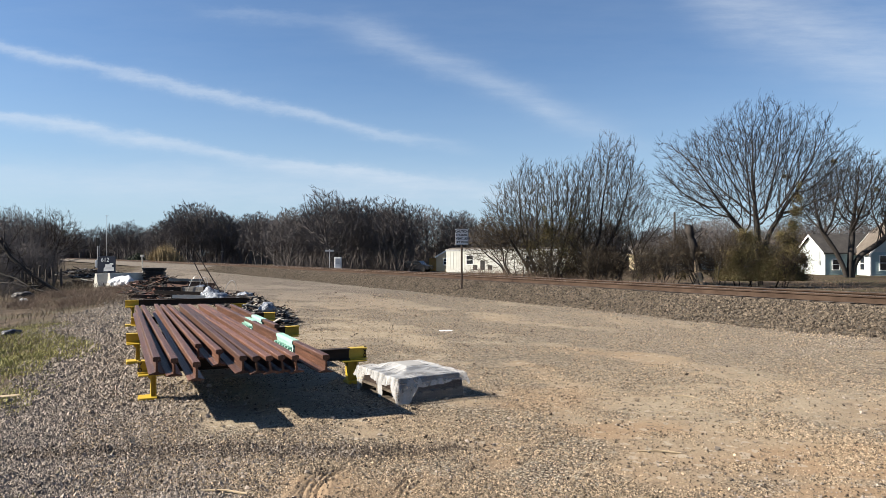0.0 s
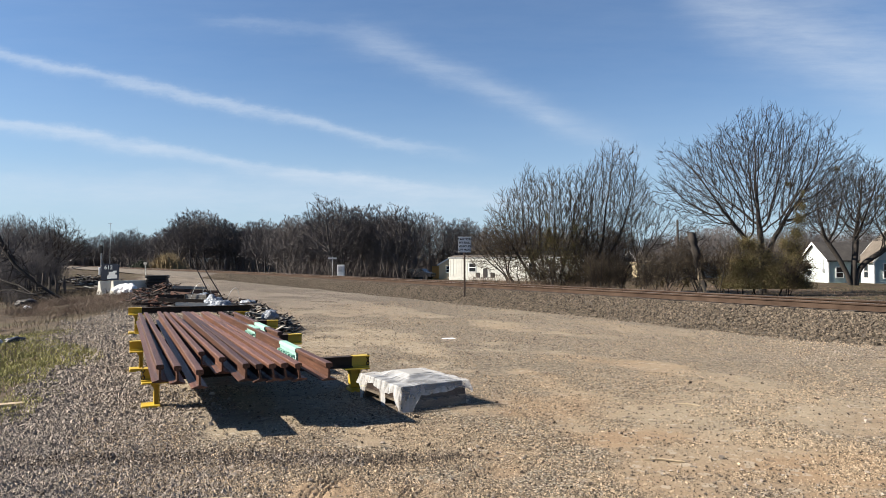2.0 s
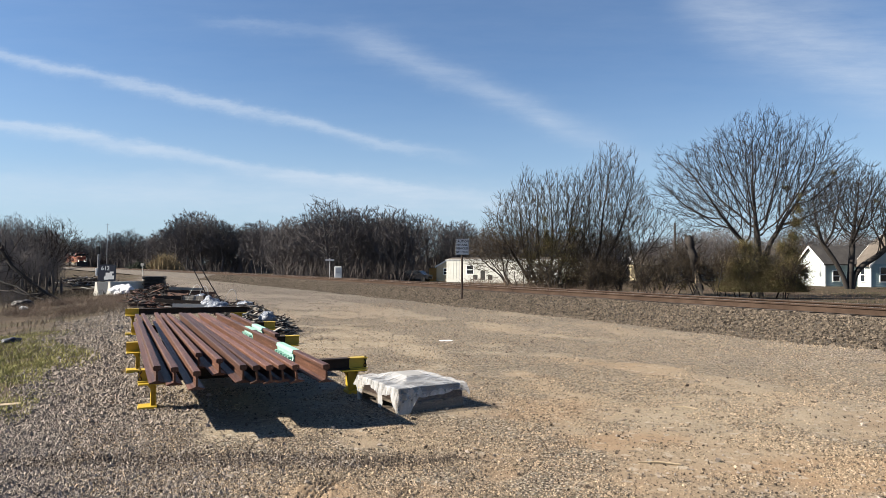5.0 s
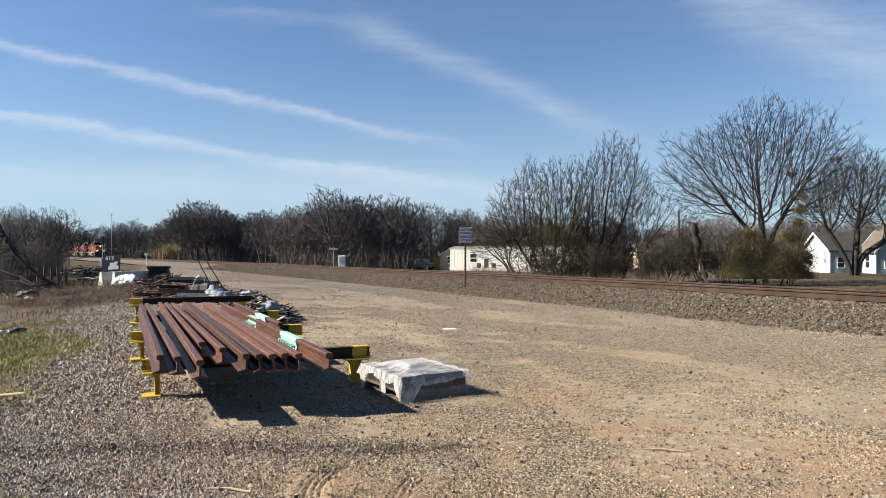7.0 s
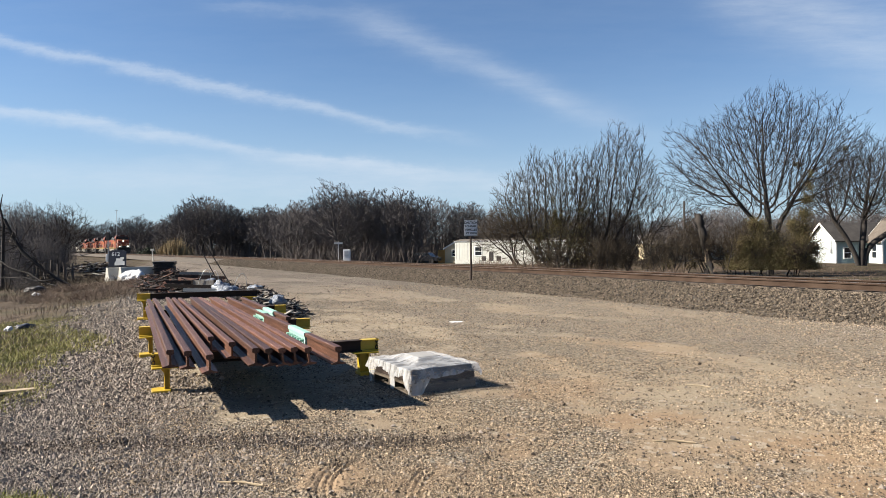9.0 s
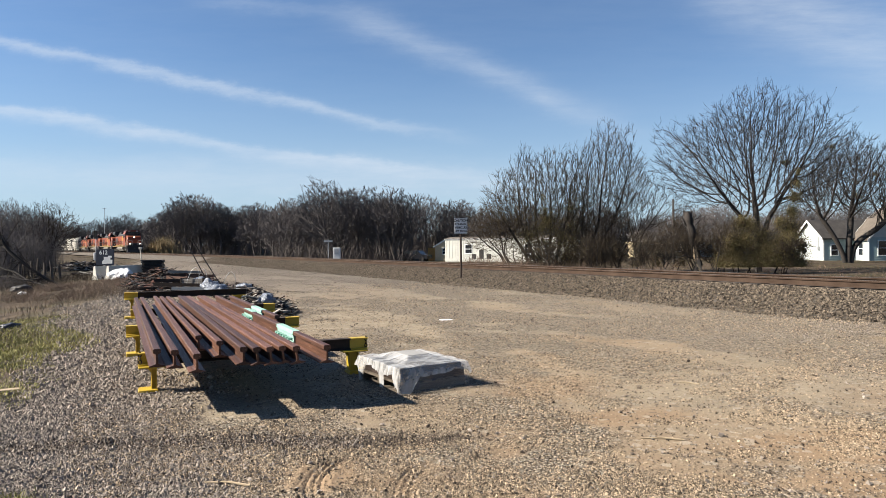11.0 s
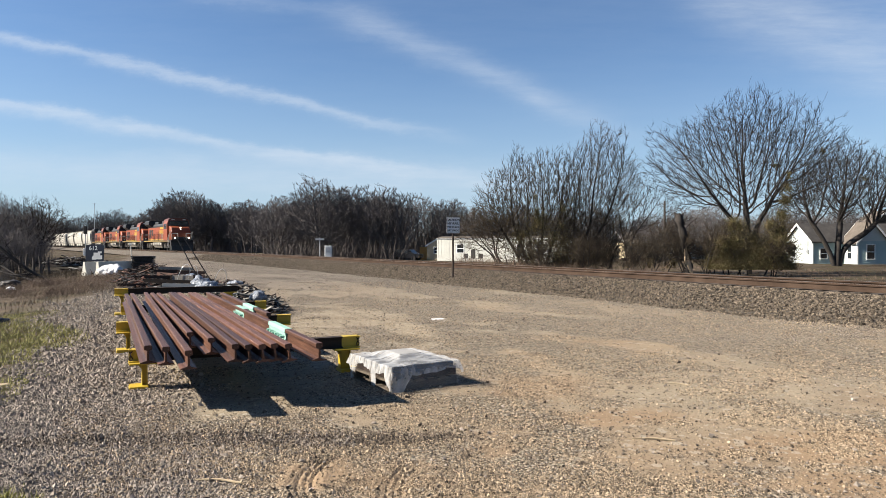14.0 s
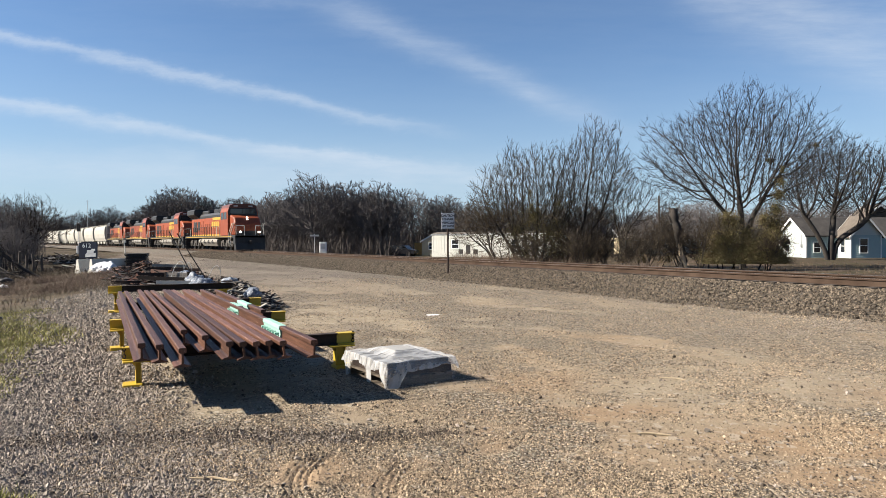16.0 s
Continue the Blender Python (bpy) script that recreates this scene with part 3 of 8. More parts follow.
def make_ground():
    xs = np.unique(np.concatenate([np.arange(-1.3, 0.0, 0.015), np.arange(-6, 6, 0.10), np.linspace(6, 30, 90), np.linspace(-40, -6, 100), np.linspace(30, 120, 30),
                                   np.linspace(-160, -40, 40), np.geomspace(120, 2600, 14), -np.geomspace(160, 2600, 14)]).round(3))
    ys = np.unique(np.concatenate([np.arange(4.5, 5.6, 0.018), np.arange(3.6, 10, 0.10), np.linspace(10, 40, 125), np.linspace(40, 130, 50), np.geomspace(130, 2800, 18),
                                   np.linspace(-8, 3.6, 24), -np.geomspace(8, 2600, 10)]).round(3))
    gx, gy = np.meshgrid(xs, ys)
    nx, ny = len(xs), len(ys)
    z = ground_z(gx, gy)
    verts = np.stack([gx, gy, z], -1).reshape(-1, 3)
    i = np.arange(nx * ny).reshape(ny, nx)
    faces = np.stack([i[:-1, :-1], i[:-1, 1:], i[1:, 1:], i[1:, :-1]], -1).reshape(-1, 4)
    me = raw_mesh("ground", verts, faces, "ground", True)
    x, y = verts[:, 0], verts[:, 1]
    dl = left_of_verge(x, y)
    side, along = track_side(x, y)
    wob = value_noise(x * 0.8, y * 0.8, 7) - 0.5
    wob2 = value_noise(x * 2.7, y * 2.7, 8) - 0.5
    grass = np.maximum(smoothstep(-0.35, 0.9, dl + 1.3 * wob + 0.8 * wob2), smoothstep(3.0, 6.0, side + 2 * wob))
    coarse = smoothstep(-1.8, -0.6, dl + 1.2 * wob + 0.8 * wob2) * (1 - smoothstep(30, 42, y))
    coarse = np.maximum(coarse, smoothstep(6.4, 5.0, y + 1.2 * wob) * smoothstep(-1.2, -2.4, x + wob))
    coarse = np.maximum(coarse, 0.9 * smoothstep(17, 38, y - 0.8 * x + 3 * wob) * (side < 4))
    coarse = np.maximum(coarse, 0.7 * smoothstep(-5.2, -3.9, side + 0.8 * wob) * (side < 4))
    dirt = smoothstep(0.30, 0.85, value_noise(x * 0.33 + 3, y * 0.33, 11) + 0.2 * wob2)
    dirt = dirt * 0.30 + 0.50 * smoothstep(8.4, 5.6, y + 2 * wob) * smoothstep(-0.8, 1.4, x + wob)
    dirt = dirt + 0.40 * np.exp(-((y - 10.3 - 0.3 * x) / 1.5) ** 2) * smoothstep(-1.2, 1, x) * (0.6 + wob2)
    dirt = dirt + 0.9 * soft_patch(x, y)
    coarse = np.maximum(coarse, 0.9 * wheel_band(x, y))
    for name, values in (("grass", grass), ("coarse", np.clip(coarse, 0, 1)), ("gravel", gravelly(x, y)), ("dirt", np.clip(dirt, 0, 1))):
        me.attributes.new(name, "FLOAT", "POINT").data.foreach_set("value", values.astype(np.float32))
    tagged(new("ground", me), "tan gravel yard with brown dirt patches and grassy verge", "ground", kind="structure")


make_ground()


def sweep(profile, a0, a1, step, material, name, closed=True):
    """A profile of (offset, height) drawn along the track."""
    al = np.arange(a0, a1 + 1e-6, step)
    pr = np.array(profile, float)
    rows = []
    for off, z in pr:
        x, y, _ = track(al, off)
        rows.append(np.stack([x, y, np.full_like(x, z)], -1))
    v = np.stack(rows, 1)
    n, k = v.shape[:2]
    i = np.arange(n * k).reshape(n, k)
    j = np.roll(i, -1, 1) if closed else None
    if closed:
        f = np.stack([i[:-1], i[1:], j[1:], j[:-1]], -1).reshape(-1, 4)
    else:
        f = np.stack([i[:-1, :-1], i[1:, :-1], i[1:, 1:], i[:-1, 1:]], -1).reshape(-1, 4)
    return raw_mesh(name, v.reshape(-1, 3), f[:, ::-1], material)


RAIL = [(-0.076, 0.0), (0.076, 0.0), (0.076, 0.012), (0.03, 0.024), (0.011, 0.034), (0.009, 0.13), (0.037, 0.142),
        (0.037, 0.176), (0.030, 0.186), (-0.030, 0.186), (-0.037, 0.176), (-0.037, 0.142), (-0.009, 0.13), (-0.011, 0.034), (-0.03, 0.024), (-0.076, 0.012)]


def make_track():
    bed = [(-4.1, -0.12), (-3.62, 0.0), (-3.0, 0.17), (-2.2, 0.40), (-1.75, 0.48), (-1.2, 0.485), (-0.6, 0.47), (0.6, 0.47), (1.2, 0.485), (1.75, 0.48), (2.6, 0.25), (3.7, -0.35)]
    ob = new("ballast_bed", sweep(bed, -70, 600, 1.0, "ballast", "ballast_bed", False))
    tagged(ob, "raised bed of grey-brown crushed stone ballast", "ballast", kind="structure")
    line = thing("railway_track", "rusty steel rails on dark wooden ties", "track", kind="structure")
    for off in (-0.755, 0.755):
        rail = new("rail", sweep([(off + x, RAIL_TOP - 0.186 + z) for x, z in RAIL], -70, 600, 1.0, "track_rail", "rail"))
        rail.parent = line
        head = new("rail_head", sweep([(off - 0.024, RAIL_TOP + 0.002), (off + 0.024, RAIL_TOP + 0.002), (off + 0.024, RAIL_TOP - 0.001), (off - 0.024, RAIL_TOP - 0.001)], -70, 600, 1.0, "rail_top", "rail_head"))
        head.parent = rail
        tagged(head, "worn shiny running surface of the rail")
    bm = bmesh.new()
    block(bm, (-1.3, -0.115, -0.17), (1.3, 0.115, 0.0), 0.012)
    me = bpy.data.meshes.new("tie")
    bm.to_mesh(me)
    bm.free()
    me.materials.append(M["tie"])
    far = []
    for k in range(560):
        a = -30 + 0.52 * k
        x, y, th = track(a)
        m = pose(float(x), float(y), RAIL_TOP - 0.184 + random.uniform(-0.008, 0.004), 0, 0, math.degrees(th) + random.uniform(-1, 1))
        if k < 290:
            t = new("tie", me)
            t.parent, t.matrix_basis = line, m
        else:
            far.append(m)
    bm = bmesh.new()
    for m in far:
        block(bm, (-1.3, -0.115, -0.17), (1.3, 0.115, 0.0), 0, m)
    tagged(part("far_ties", bm, "tie", line), kind="stuff")


make_track()


# ---- where the rail rack stands ----
RACK_O, RACK_P, RACK_U = Vector((-3.441, 8.056, 0)), Vector((0.9026, 0.4305, 0)), Vector((-0.4305, 0.9026, 0))
RACK_K = 1.021


# ---- stones ----
def stone_field(name, places, sizes, material, label, rng, fine=True, flat=0.7):
    """Many broken stones as one mesh; places: n x 3, sizes: n."""
    if fine:
        base = np.array([(x, y, z) for x in (-0.66, 0.66) for y in (-0.66, 0.66) for z in (-0.66, 0.66)])
        tri = np.array([(0, 1, 3), (0, 3, 2), (4, 6, 7), (4, 7, 5), (0, 4, 5), (0, 5, 1), (2, 3, 7), (2, 7, 6), (0, 2, 6), (0, 6, 4), (1, 5, 7), (1, 7, 3)])
    else:
        base = np.array([(1, 0.1, 0), (-0.2, 0.95, 0.1), (-1, 0, 0), (0.1, -1, 0), (0.1, 0, 0.9), (0, 0.1, -0.8)])
        tri = np.array([(0, 1, 4), (1, 2, 4), (2, 3, 4), (3, 0, 4), (1, 0, 5), (2, 1, 5), (3, 2, 5), (0, 3, 5)])
    n, k = len(places), len(base)
    if fine is None:
        # half-buried stones: a ring of corners and a blunt ridge on top, no underside
        base = np.array([(1, 0.1, -0.5), (-0.1, 0.95, -0.5), (-1, 0, -0.5), (0.1, -1, -0.5), (0.42, 0.1, 0.7), (-0.40, -0.1, 0.8)])
        tri = np.array([(0, 1, 4), (1, 5, 4), (1, 2, 5), (2, 3, 5), (3, 4, 5), (3, 0, 4)])
        v = base[None] * (1 + rng.uniform(-0.3, 0.3, (n, 6, 1)))
        v[:, 4:, :2] += rng.uniform(-0.3, 0.3, (n, 2, 2))
        az = rng.uniform(0, 6.28, n)
        c, s = np.cos(az)[:, None], np.sin(az)[:, None]
        sz = np.asarray(sizes)[:, None] * 0.5
        wide = rng.uniform(0.6, 1.1, (n, 1))
        p = np.asarray(places)
        v = np.stack([(v[..., 0] * c - v[..., 1] * s * wide) * sz + p[:, :1], (v[..., 0] * s + v[..., 1] * c * wide) * sz + p[:, 1:2], v[..., 2] * sz * rng.uniform(0.6, 1.2, (n, 1)) * flat + p[:, 2:]], -1)
        me = raw_mesh(name, v.reshape(-1, 3), (tri[None] + (np.arange(n) * 6)[:, None, None]).reshape(-1, 3), material)
        return tagged(new(name, me), label, "stones", kind="stuff")
    v = base[None] * (1 + rng.uniform(-0.32, 0.32, (n, k, 1))) + rng.uniform(-0.25, 0.25, (n, k, 3))
    v = v * rng.uniform(0.65, 1.25, (n, 1, 3))
    q = rng.normal(size=(n, 4))
    q /= np.linalg.norm(q, axis=1, keepdims=True)
    w, x, y, z = q.T
    rot = np.stack([1 - 2 * (y * y + z * z), 2 * (x * y - z * w), 2 * (x * z + y * w), 2 * (x * y + z * w), 1 - 2 * (x * x + z * z), 2 * (y * z - x * w),
                    2 * (x * z - y * w), 2 * (y * z + x * w), 1 - 2 * (x * x + y * y)], -1).reshape(n, 3, 3)
    v = np.einsum("nij,nkj->nki", rot, v)
    v[:, :, 2] *= flat
    v = v * (np.asarray(sizes)[:, None, None] * 0.5) + np.asarray(places)[:, None, :]
    f = tri[None] + (np.arange(n) * k)[:, None, None]
    me = raw_mesh(name, v.reshape(-1, 3), f.reshape(-1, 3), material)
    return tagged(new(name, me), label, "stones", kind="stuff")


def on_ground(x, y, lift):
    return np.stack([x, y, ground_z(x, y) + lift], -1)


def make_stones():
    rng = np.random.default_rng(5)
    # coarse grey stone of the verge and the near corner of the yard
    n = 210000
    y = 1 / (1 / 27 + rng.uniform(0, 1, n) ** 1.15 * (1 / 4.0 - 1 / 27))
    x = -rng.uniform(0.12, 0.74, n) * y
    dl = left_of_verge(x, y)
    clump = value_noise(x * 1.3, y * 1.3, 21)
    dens = np.maximum(smoothstep(-1.9, -0.6, dl), 0.95 * smoothstep(6.7, 5.4, y) * smoothstep(-0.9, -2.7, x + 0.8 * (clump - 0.5))) * (1 - smoothstep(0.1, 1.0, dl + 0.8 * (clump - 0.5))) * (0.55 + 0.6 * clump)
    dens = np.maximum(dens, 0.8 * wheel_band(x, y)) * (1 - 0.95 * soft_patch(x, y))
    for u in (0.0, 3.05, 6.05):
        foot = RACK_O + (RACK_P * 0.0 + RACK_U * u) * RACK_K
        dens = dens * smoothstep(0.05, 0.35, np.hypot(x - foot.x, y - foot.y))
    keep = rng.uniform(0, 1, n) < dens
    x, y = x[keep], y[keep]
    size = np.clip(rng.lognormal(math.log(0.0140), 0.45, len(x)), 0.007, 0.05) * (0.80 + 0.045 * y) * (1 + 0.55 * smoothstep(6.5, 8.5, y))
    stone_field("coarse_stones", on_ground(x, y, size * 0.16), size, "grey_stone", "loose coarse grey ballast stones along the verge", rng, None, 0.78)
    # small stones strewn over the yard
    n = 400000
    y = 1 / (1 / 30 + rng.uniform(0, 1, n) ** 1.2 * (1 / 4.0 - 1 / 30))
    x = rng.uniform(-0.55, 0.74, n) * y
    dl = left_of_verge(x, y)
    side, _ = track_side(x, y)
    clump = value_noise(x * 0.9 + 5, y * 0.9, 22) * 0.5 + value_noise(x * 3.1, y * 3.1, 23) * 0.5
    keep = (rng.uniform(0, 1, n) < (0.09 + 0.91 * np.maximum(gravelly(x, y), 0.9 * smoothstep(0.50, 0.66, clump)) * (0.16 + 0.94 * smoothstep(0.34, 0.60, clump))) * smoothstep(0.4, -0.4, dl)) & (side < -3.6)
    x, y = x[keep], y[keep]
    size = np.clip(rng.lognormal(math.log(0.0105), 0.42, len(x)), 0.006, 0.04) * (0.70 + 0.055 * y)
    stone_field("yard_pebbles", on_ground(x, y, size * 0.18), size, "pebble", "loose pale limestone pebbles on the yard", rng, None, 0.75)
    # dark stones churned up by a wheel
    n = 60000
    x, y = rng.uniform(-4.2, 0.7, n), rng.uniform(5.3, 6.6, n)
    keep = rng.uniform(0, 1, n) < 0.75 * wheel_band(x, y)
    x, y = x[keep], y[keep]
    size = rng.lognormal(math.log(0.016), 0.40, len(x)).clip(0.008, 0.04)
    stone_field("churned_stones", on_ground(x, y, size * 0.2), size, "clod", "dark stones churned up across the yard by wheels", rng, None, 0.85)
    # coarser grit over the far yard
    n = 110000
    y = 1 / (1 / 60 + rng.uniform(0, 1, n) ** 1.3 * (1 / 12 - 1 / 60))
    x = rng.uniform(-0.5, 0.74, n) * y
    side, _ = track_side(x, y)
    keep = (side < -3.4) & (left_of_verge(x, y) < 0.3) & (rng.uniform(0, 1, n) < 0.25 + 0.75 * gravelly(x, y))
    x, y = x[keep], y[keep]
    size = rng.lognormal(math.log(0.020), 0.40, len(x)).clip(0.01, 0.05) * (0.32 + 0.036 * y)
    dark = rng.uniform(0, 1, len(x)) < 0.28
    stone_field("far_grit", on_ground(x[dark], y[dark], size[dark] * 0.16), size[dark], "clod", "dark stones strewn over the far yard", rng, None, 0.8)
    stone_field("far_gravel", on_ground(x[~dark], y[~dark], size[~dark] * 0.16), size[~dark], "grey_stone", "grey stones strewn over the far yard", rng, None, 0.8)
    # larger single stones, pale and dark
    n = 17000
    y = 1 / (1 / 32 + rng.uniform(0, 1, n) ** 1.1 * (1 / 4.0 - 1 / 32))
    x = rng.uniform(-0.6, 0.75, n) * y
    side, _ = track_side(x, y)
    keep = (side < -3.6) & (left_of_verge(x, y) < 0) & (rng.uniform(0, 1, n) < 0.35 + 0.65 * value_noise(x * 0.8, y * 0.8, 25))
    x, y = x[keep], y[keep]
    size = rng.lognormal(math.log(0.017), 0.45, len(x)).clip(0.009, 0.055) * (0.7 + 0.05 * y)
    pale = rng.uniform(0, 1, len(x)) < 0.35
    stone_field("scattered_stones", on_ground(x[pale], y[pale], size[pale] * 0.2), size[pale], "grey_stone", "scattered larger stones on the gravel yard", rng, False, 0.8)
    stone_field("dark_clods", on_ground(x[~pale], y[~pale], size[~pale] * 0.2), size[~pale] * 0.85, "clod", "scattered dark clods and stones on the gravel yard", rng, False, 0.8)
    # the shoulder of the track, thick with ballast
    n = 128000
    a = -14 + 95 * rng.uniform(0, 1, n) ** 1.6
    off = rng.uniform(-3.95, -1.4, n)
    x, y, _ = track(a, off)
    z = np.interp(off, [-4.1, -3.62, -3.0, -2.2, -1.75, -1.2, -0.6], [-0.12, 0.0, 0.17, 0.40, 0.48, 0.485, 0.47])
    z = np.maximum(z, ground_z(x, y))
    keep = ~((off < -3.5) & (rng.uniform(0, 1, n) < 0.55)) & (np.abs(x / np.maximum(y, 1)) < 0.85) & (y > 3)
    x, y, z = x[keep], y[keep], z[keep]
    size = np.clip(rng.lognormal(math.log(0.046), 0.30, len(x)), 0.024, 0.09) * (1 + 0.004 * np.hypot(x, y))
    stone_field("shoulder_stones", np.stack([x, y, z + size * 0.26], -1), size, "stone", "grey-brown broken ballast stones on the track shoulder", rng, False, 0.95)


make_stones()


# ---- the rail rack and what lies on it ----
RACK_TURN = math.degrees(math.atan2(0.4305, 0.9026))


def rack_pose(p, u, z=0.0, turn=0.0):
    w = RACK_O + (RACK_P * p + RACK_U * u) * RACK_K
    return pose(w.x, w.y, z, 0, 0, RACK_TURN + turn)


def rack_stand(p0, p1, u, top, chains, far_end="yellow"):
    """A yellow beam on two legs with foot plates, across the rack. Local x runs along the beam."""
    st = thing("rail_rack_stand", "yellow painted steel rack stand with chipped paint, on gravel", "rack stand", rack_pose(0, u), "stands of the rail rack")
    h = 0.15
    web = [(-0.065, top - h), (0.065, top - h), (0.065, top - h + 0.014), (0.008, top - h + 0.016), (0.008, top - 0.016), (0.065, top - 0.014), (0.065, top), (-0.065, top),
           (-0.065, top - 0.014), (-0.008, top - 0.016), (-0.008, top - h + 0.016), (-0.065, top - h + 0.014)]
    turn = Matrix.Rotation(radians(-90), 4, "Z")
    for a, b, mat, lab in ((p0, p0 + 0.30, "yellow", "yellow end of the beam"), (p0 + 0.30, p1 - 0.24, "rust_dark", "dark rusty middle of the beam"), (p1 - 0.24, p1, far_end, "")):
        bm = bmesh.new()
        prism(bm, web, a, b, turn)
        part("beam", bm, mat, st, lab)
    for end, sgn in ((p0, 1), (p1, -1)):
        x = end + (0.17 if sgn > 0 else -0.20)
        bm = bmesh.new()
        block(bm, (x - 0.17, -0.15, top - h - 0.020), (x + 0.17, 0.10, top - h - 0.002), 0.004)
        part("saddle_plate", bm, "yellow", st)
        bm = bmesh.new()
        wide = 0.026 if sgn > 0 else 0.065
        block(bm, (x - wide, -0.006, 0.02), (x + wide, 0.006, top - h - 0.02))
        block(bm, (x - wide - 0.005, -0.05, 0.02), (x - wide + 0.005, 0.05, top - h - 0.02), 0.002)
        block(bm, (x + wide - 0.005, -0.05, 0.02), (x + wide + 0.005, 0.05, top - h - 0.02), 0.002)
        prism(bm, [(x - wide - 0.06, top - h - 0.02), (x - wide, top - h - 0.02), (x - wide, top - h - 0.10)], -0.005, 0.005)
        part("leg", bm, "yellow", st)
        bm = bmesh.new()
        if sgn > 0:
            block(bm, (x - 0.17, -0.12, -0.03), (x + wide + 0.012, 0.12, 0.040), 0.005)
        else:
            block(bm, (x - wide - 0.012, -0.12, -0.03), (x + 0.17, 0.12, 0.040), 0.005)
        part("foot_plate", bm, "yellow", st)
        if chains:
            bm = bmesh.new()
            for k in range(4):
                c = Vector((end + 0.02 * sgn, -0.02, top - 0.02 - 0.045 * k))
                for q in range(8):
                    a0, a1 = q * math.pi / 4, (q + 1) * math.pi / 4
                    ax = Vector((0, 1, 0)) if k % 2 else Vector((1, 0, 0))
                    rod(bm, c + ax * 0.018 * math.cos(a0) + Vector((0, 0, 0.028 * math.sin(a0))), c + ax * 0.018 * math.cos(a1) + Vector((0, 0, 0.028 * math.sin(a1))), 0.006, seg=5)
            part("chain", bm, "rust_dark", st, "rusty chain at the beam's end")
    return st


rack_stand(-0.15, 2.66, 0.0, 0.465, True)
rack_stand(-0.24, 2.50, 3.05, 0.465, False)
rack_stand(-0.12, 2.72, 6.05, 0.465, False)
rack_stand(-0.20, 2.65, 9.15, 0.62, False, "rust_dark")


def stored_rail(p, near, far, z=0.466, turn=0.0, lean=0.0):
    bm = bmesh.new()
    prism(bm, RAIL, 0.0, (far - near) * RACK_K)
    me = bpy.data.meshes.new("steel_rail")
    bm.to_mesh(me)
    bm.free()
    me.materials.append(M["rust"])
    ob = new("steel_rail", me)
    ob.matrix_basis = rack_pose(p, near, z, turn) @ pose(0, 0, 0, 0, lean, 0)
    return tagged(ob, "rusty brown used steel rail lying on a rack", "rail", "rails on the rack")


def joint_bar(p, u, length, z, turn=0.0):
    """A bolted joint bar, painted mint green, against a rail's web."""
    bar = thing("joint_bar", "mint green painted joint bar bolted on a rail", "joint bar", rack_pose(p, u, z, turn), "mint joint bars")
    bm = bmesh.new()
    prism(bm, [(0.0, 0.03), (0.040, 0.022), (0.034, 0.05), (0.026, 0.085), (0.034, 0.135), (0.040, 0.145), (0.038, 0.186), (-0.02, 0.1885), (-0.02, 0.187), (0.0, 0.187)], 0, length)
    part("plate", bm, "mint", bar)
    for side in (-1,):
        bm = bmesh.new()
        prism(bm, [(-0.012, 0.03), (-0.05, 0.022), (-0.044, 0.05), (-0.036, 0.085), (-0.044, 0.135), (-0.054, 0.145), (-0.050, 0.182), (-0.038, 0.1885), (-0.02, 0.1885)], 0, length)
        part("plate", bm, "mint", bar)
    n = 6
    for k in range(n):
        y = length * (k + 0.6) / (n + 0.2)
        bm = bmesh.new()
        rod(bm, (-0.036, y, 0.085), (-0.090, y, 0.085), 0.021, seg=6)
        part("bolt", bm, "mint", bar)
    return bar


RAILS = [(0.00, -1.12, 6.8), (0.155, -1.29, 6.9), (0.33, -1.64, 7.1), (0.49, -0.22, 6.9), (0.645, -0.82, 6.8), (0.80, -1.41, 6.9),
         (0.935, -1.49, 6.8), (1.06, -1.53, 6.75), (1.185, -1.53, 6.7), (1.31, -1.61, 6.65), (1.585, -1.71, 6.5), (1.78, 1.63, 6.3)]
for i, (p, near, far) in enumerate(RAILS):
    stored_rail(p, near, far, turn=(0.35 * math.sin(i * 2.1)), lean=-7 if 6 <= i <= 9 else 0)
joint_bar(1.585, -0.40, 0.92, 0.466)
joint_bar(1.78, 2.6, 0.9, 0.466)
joint_bar(1.585, 2.35, 0.75, 0.466)


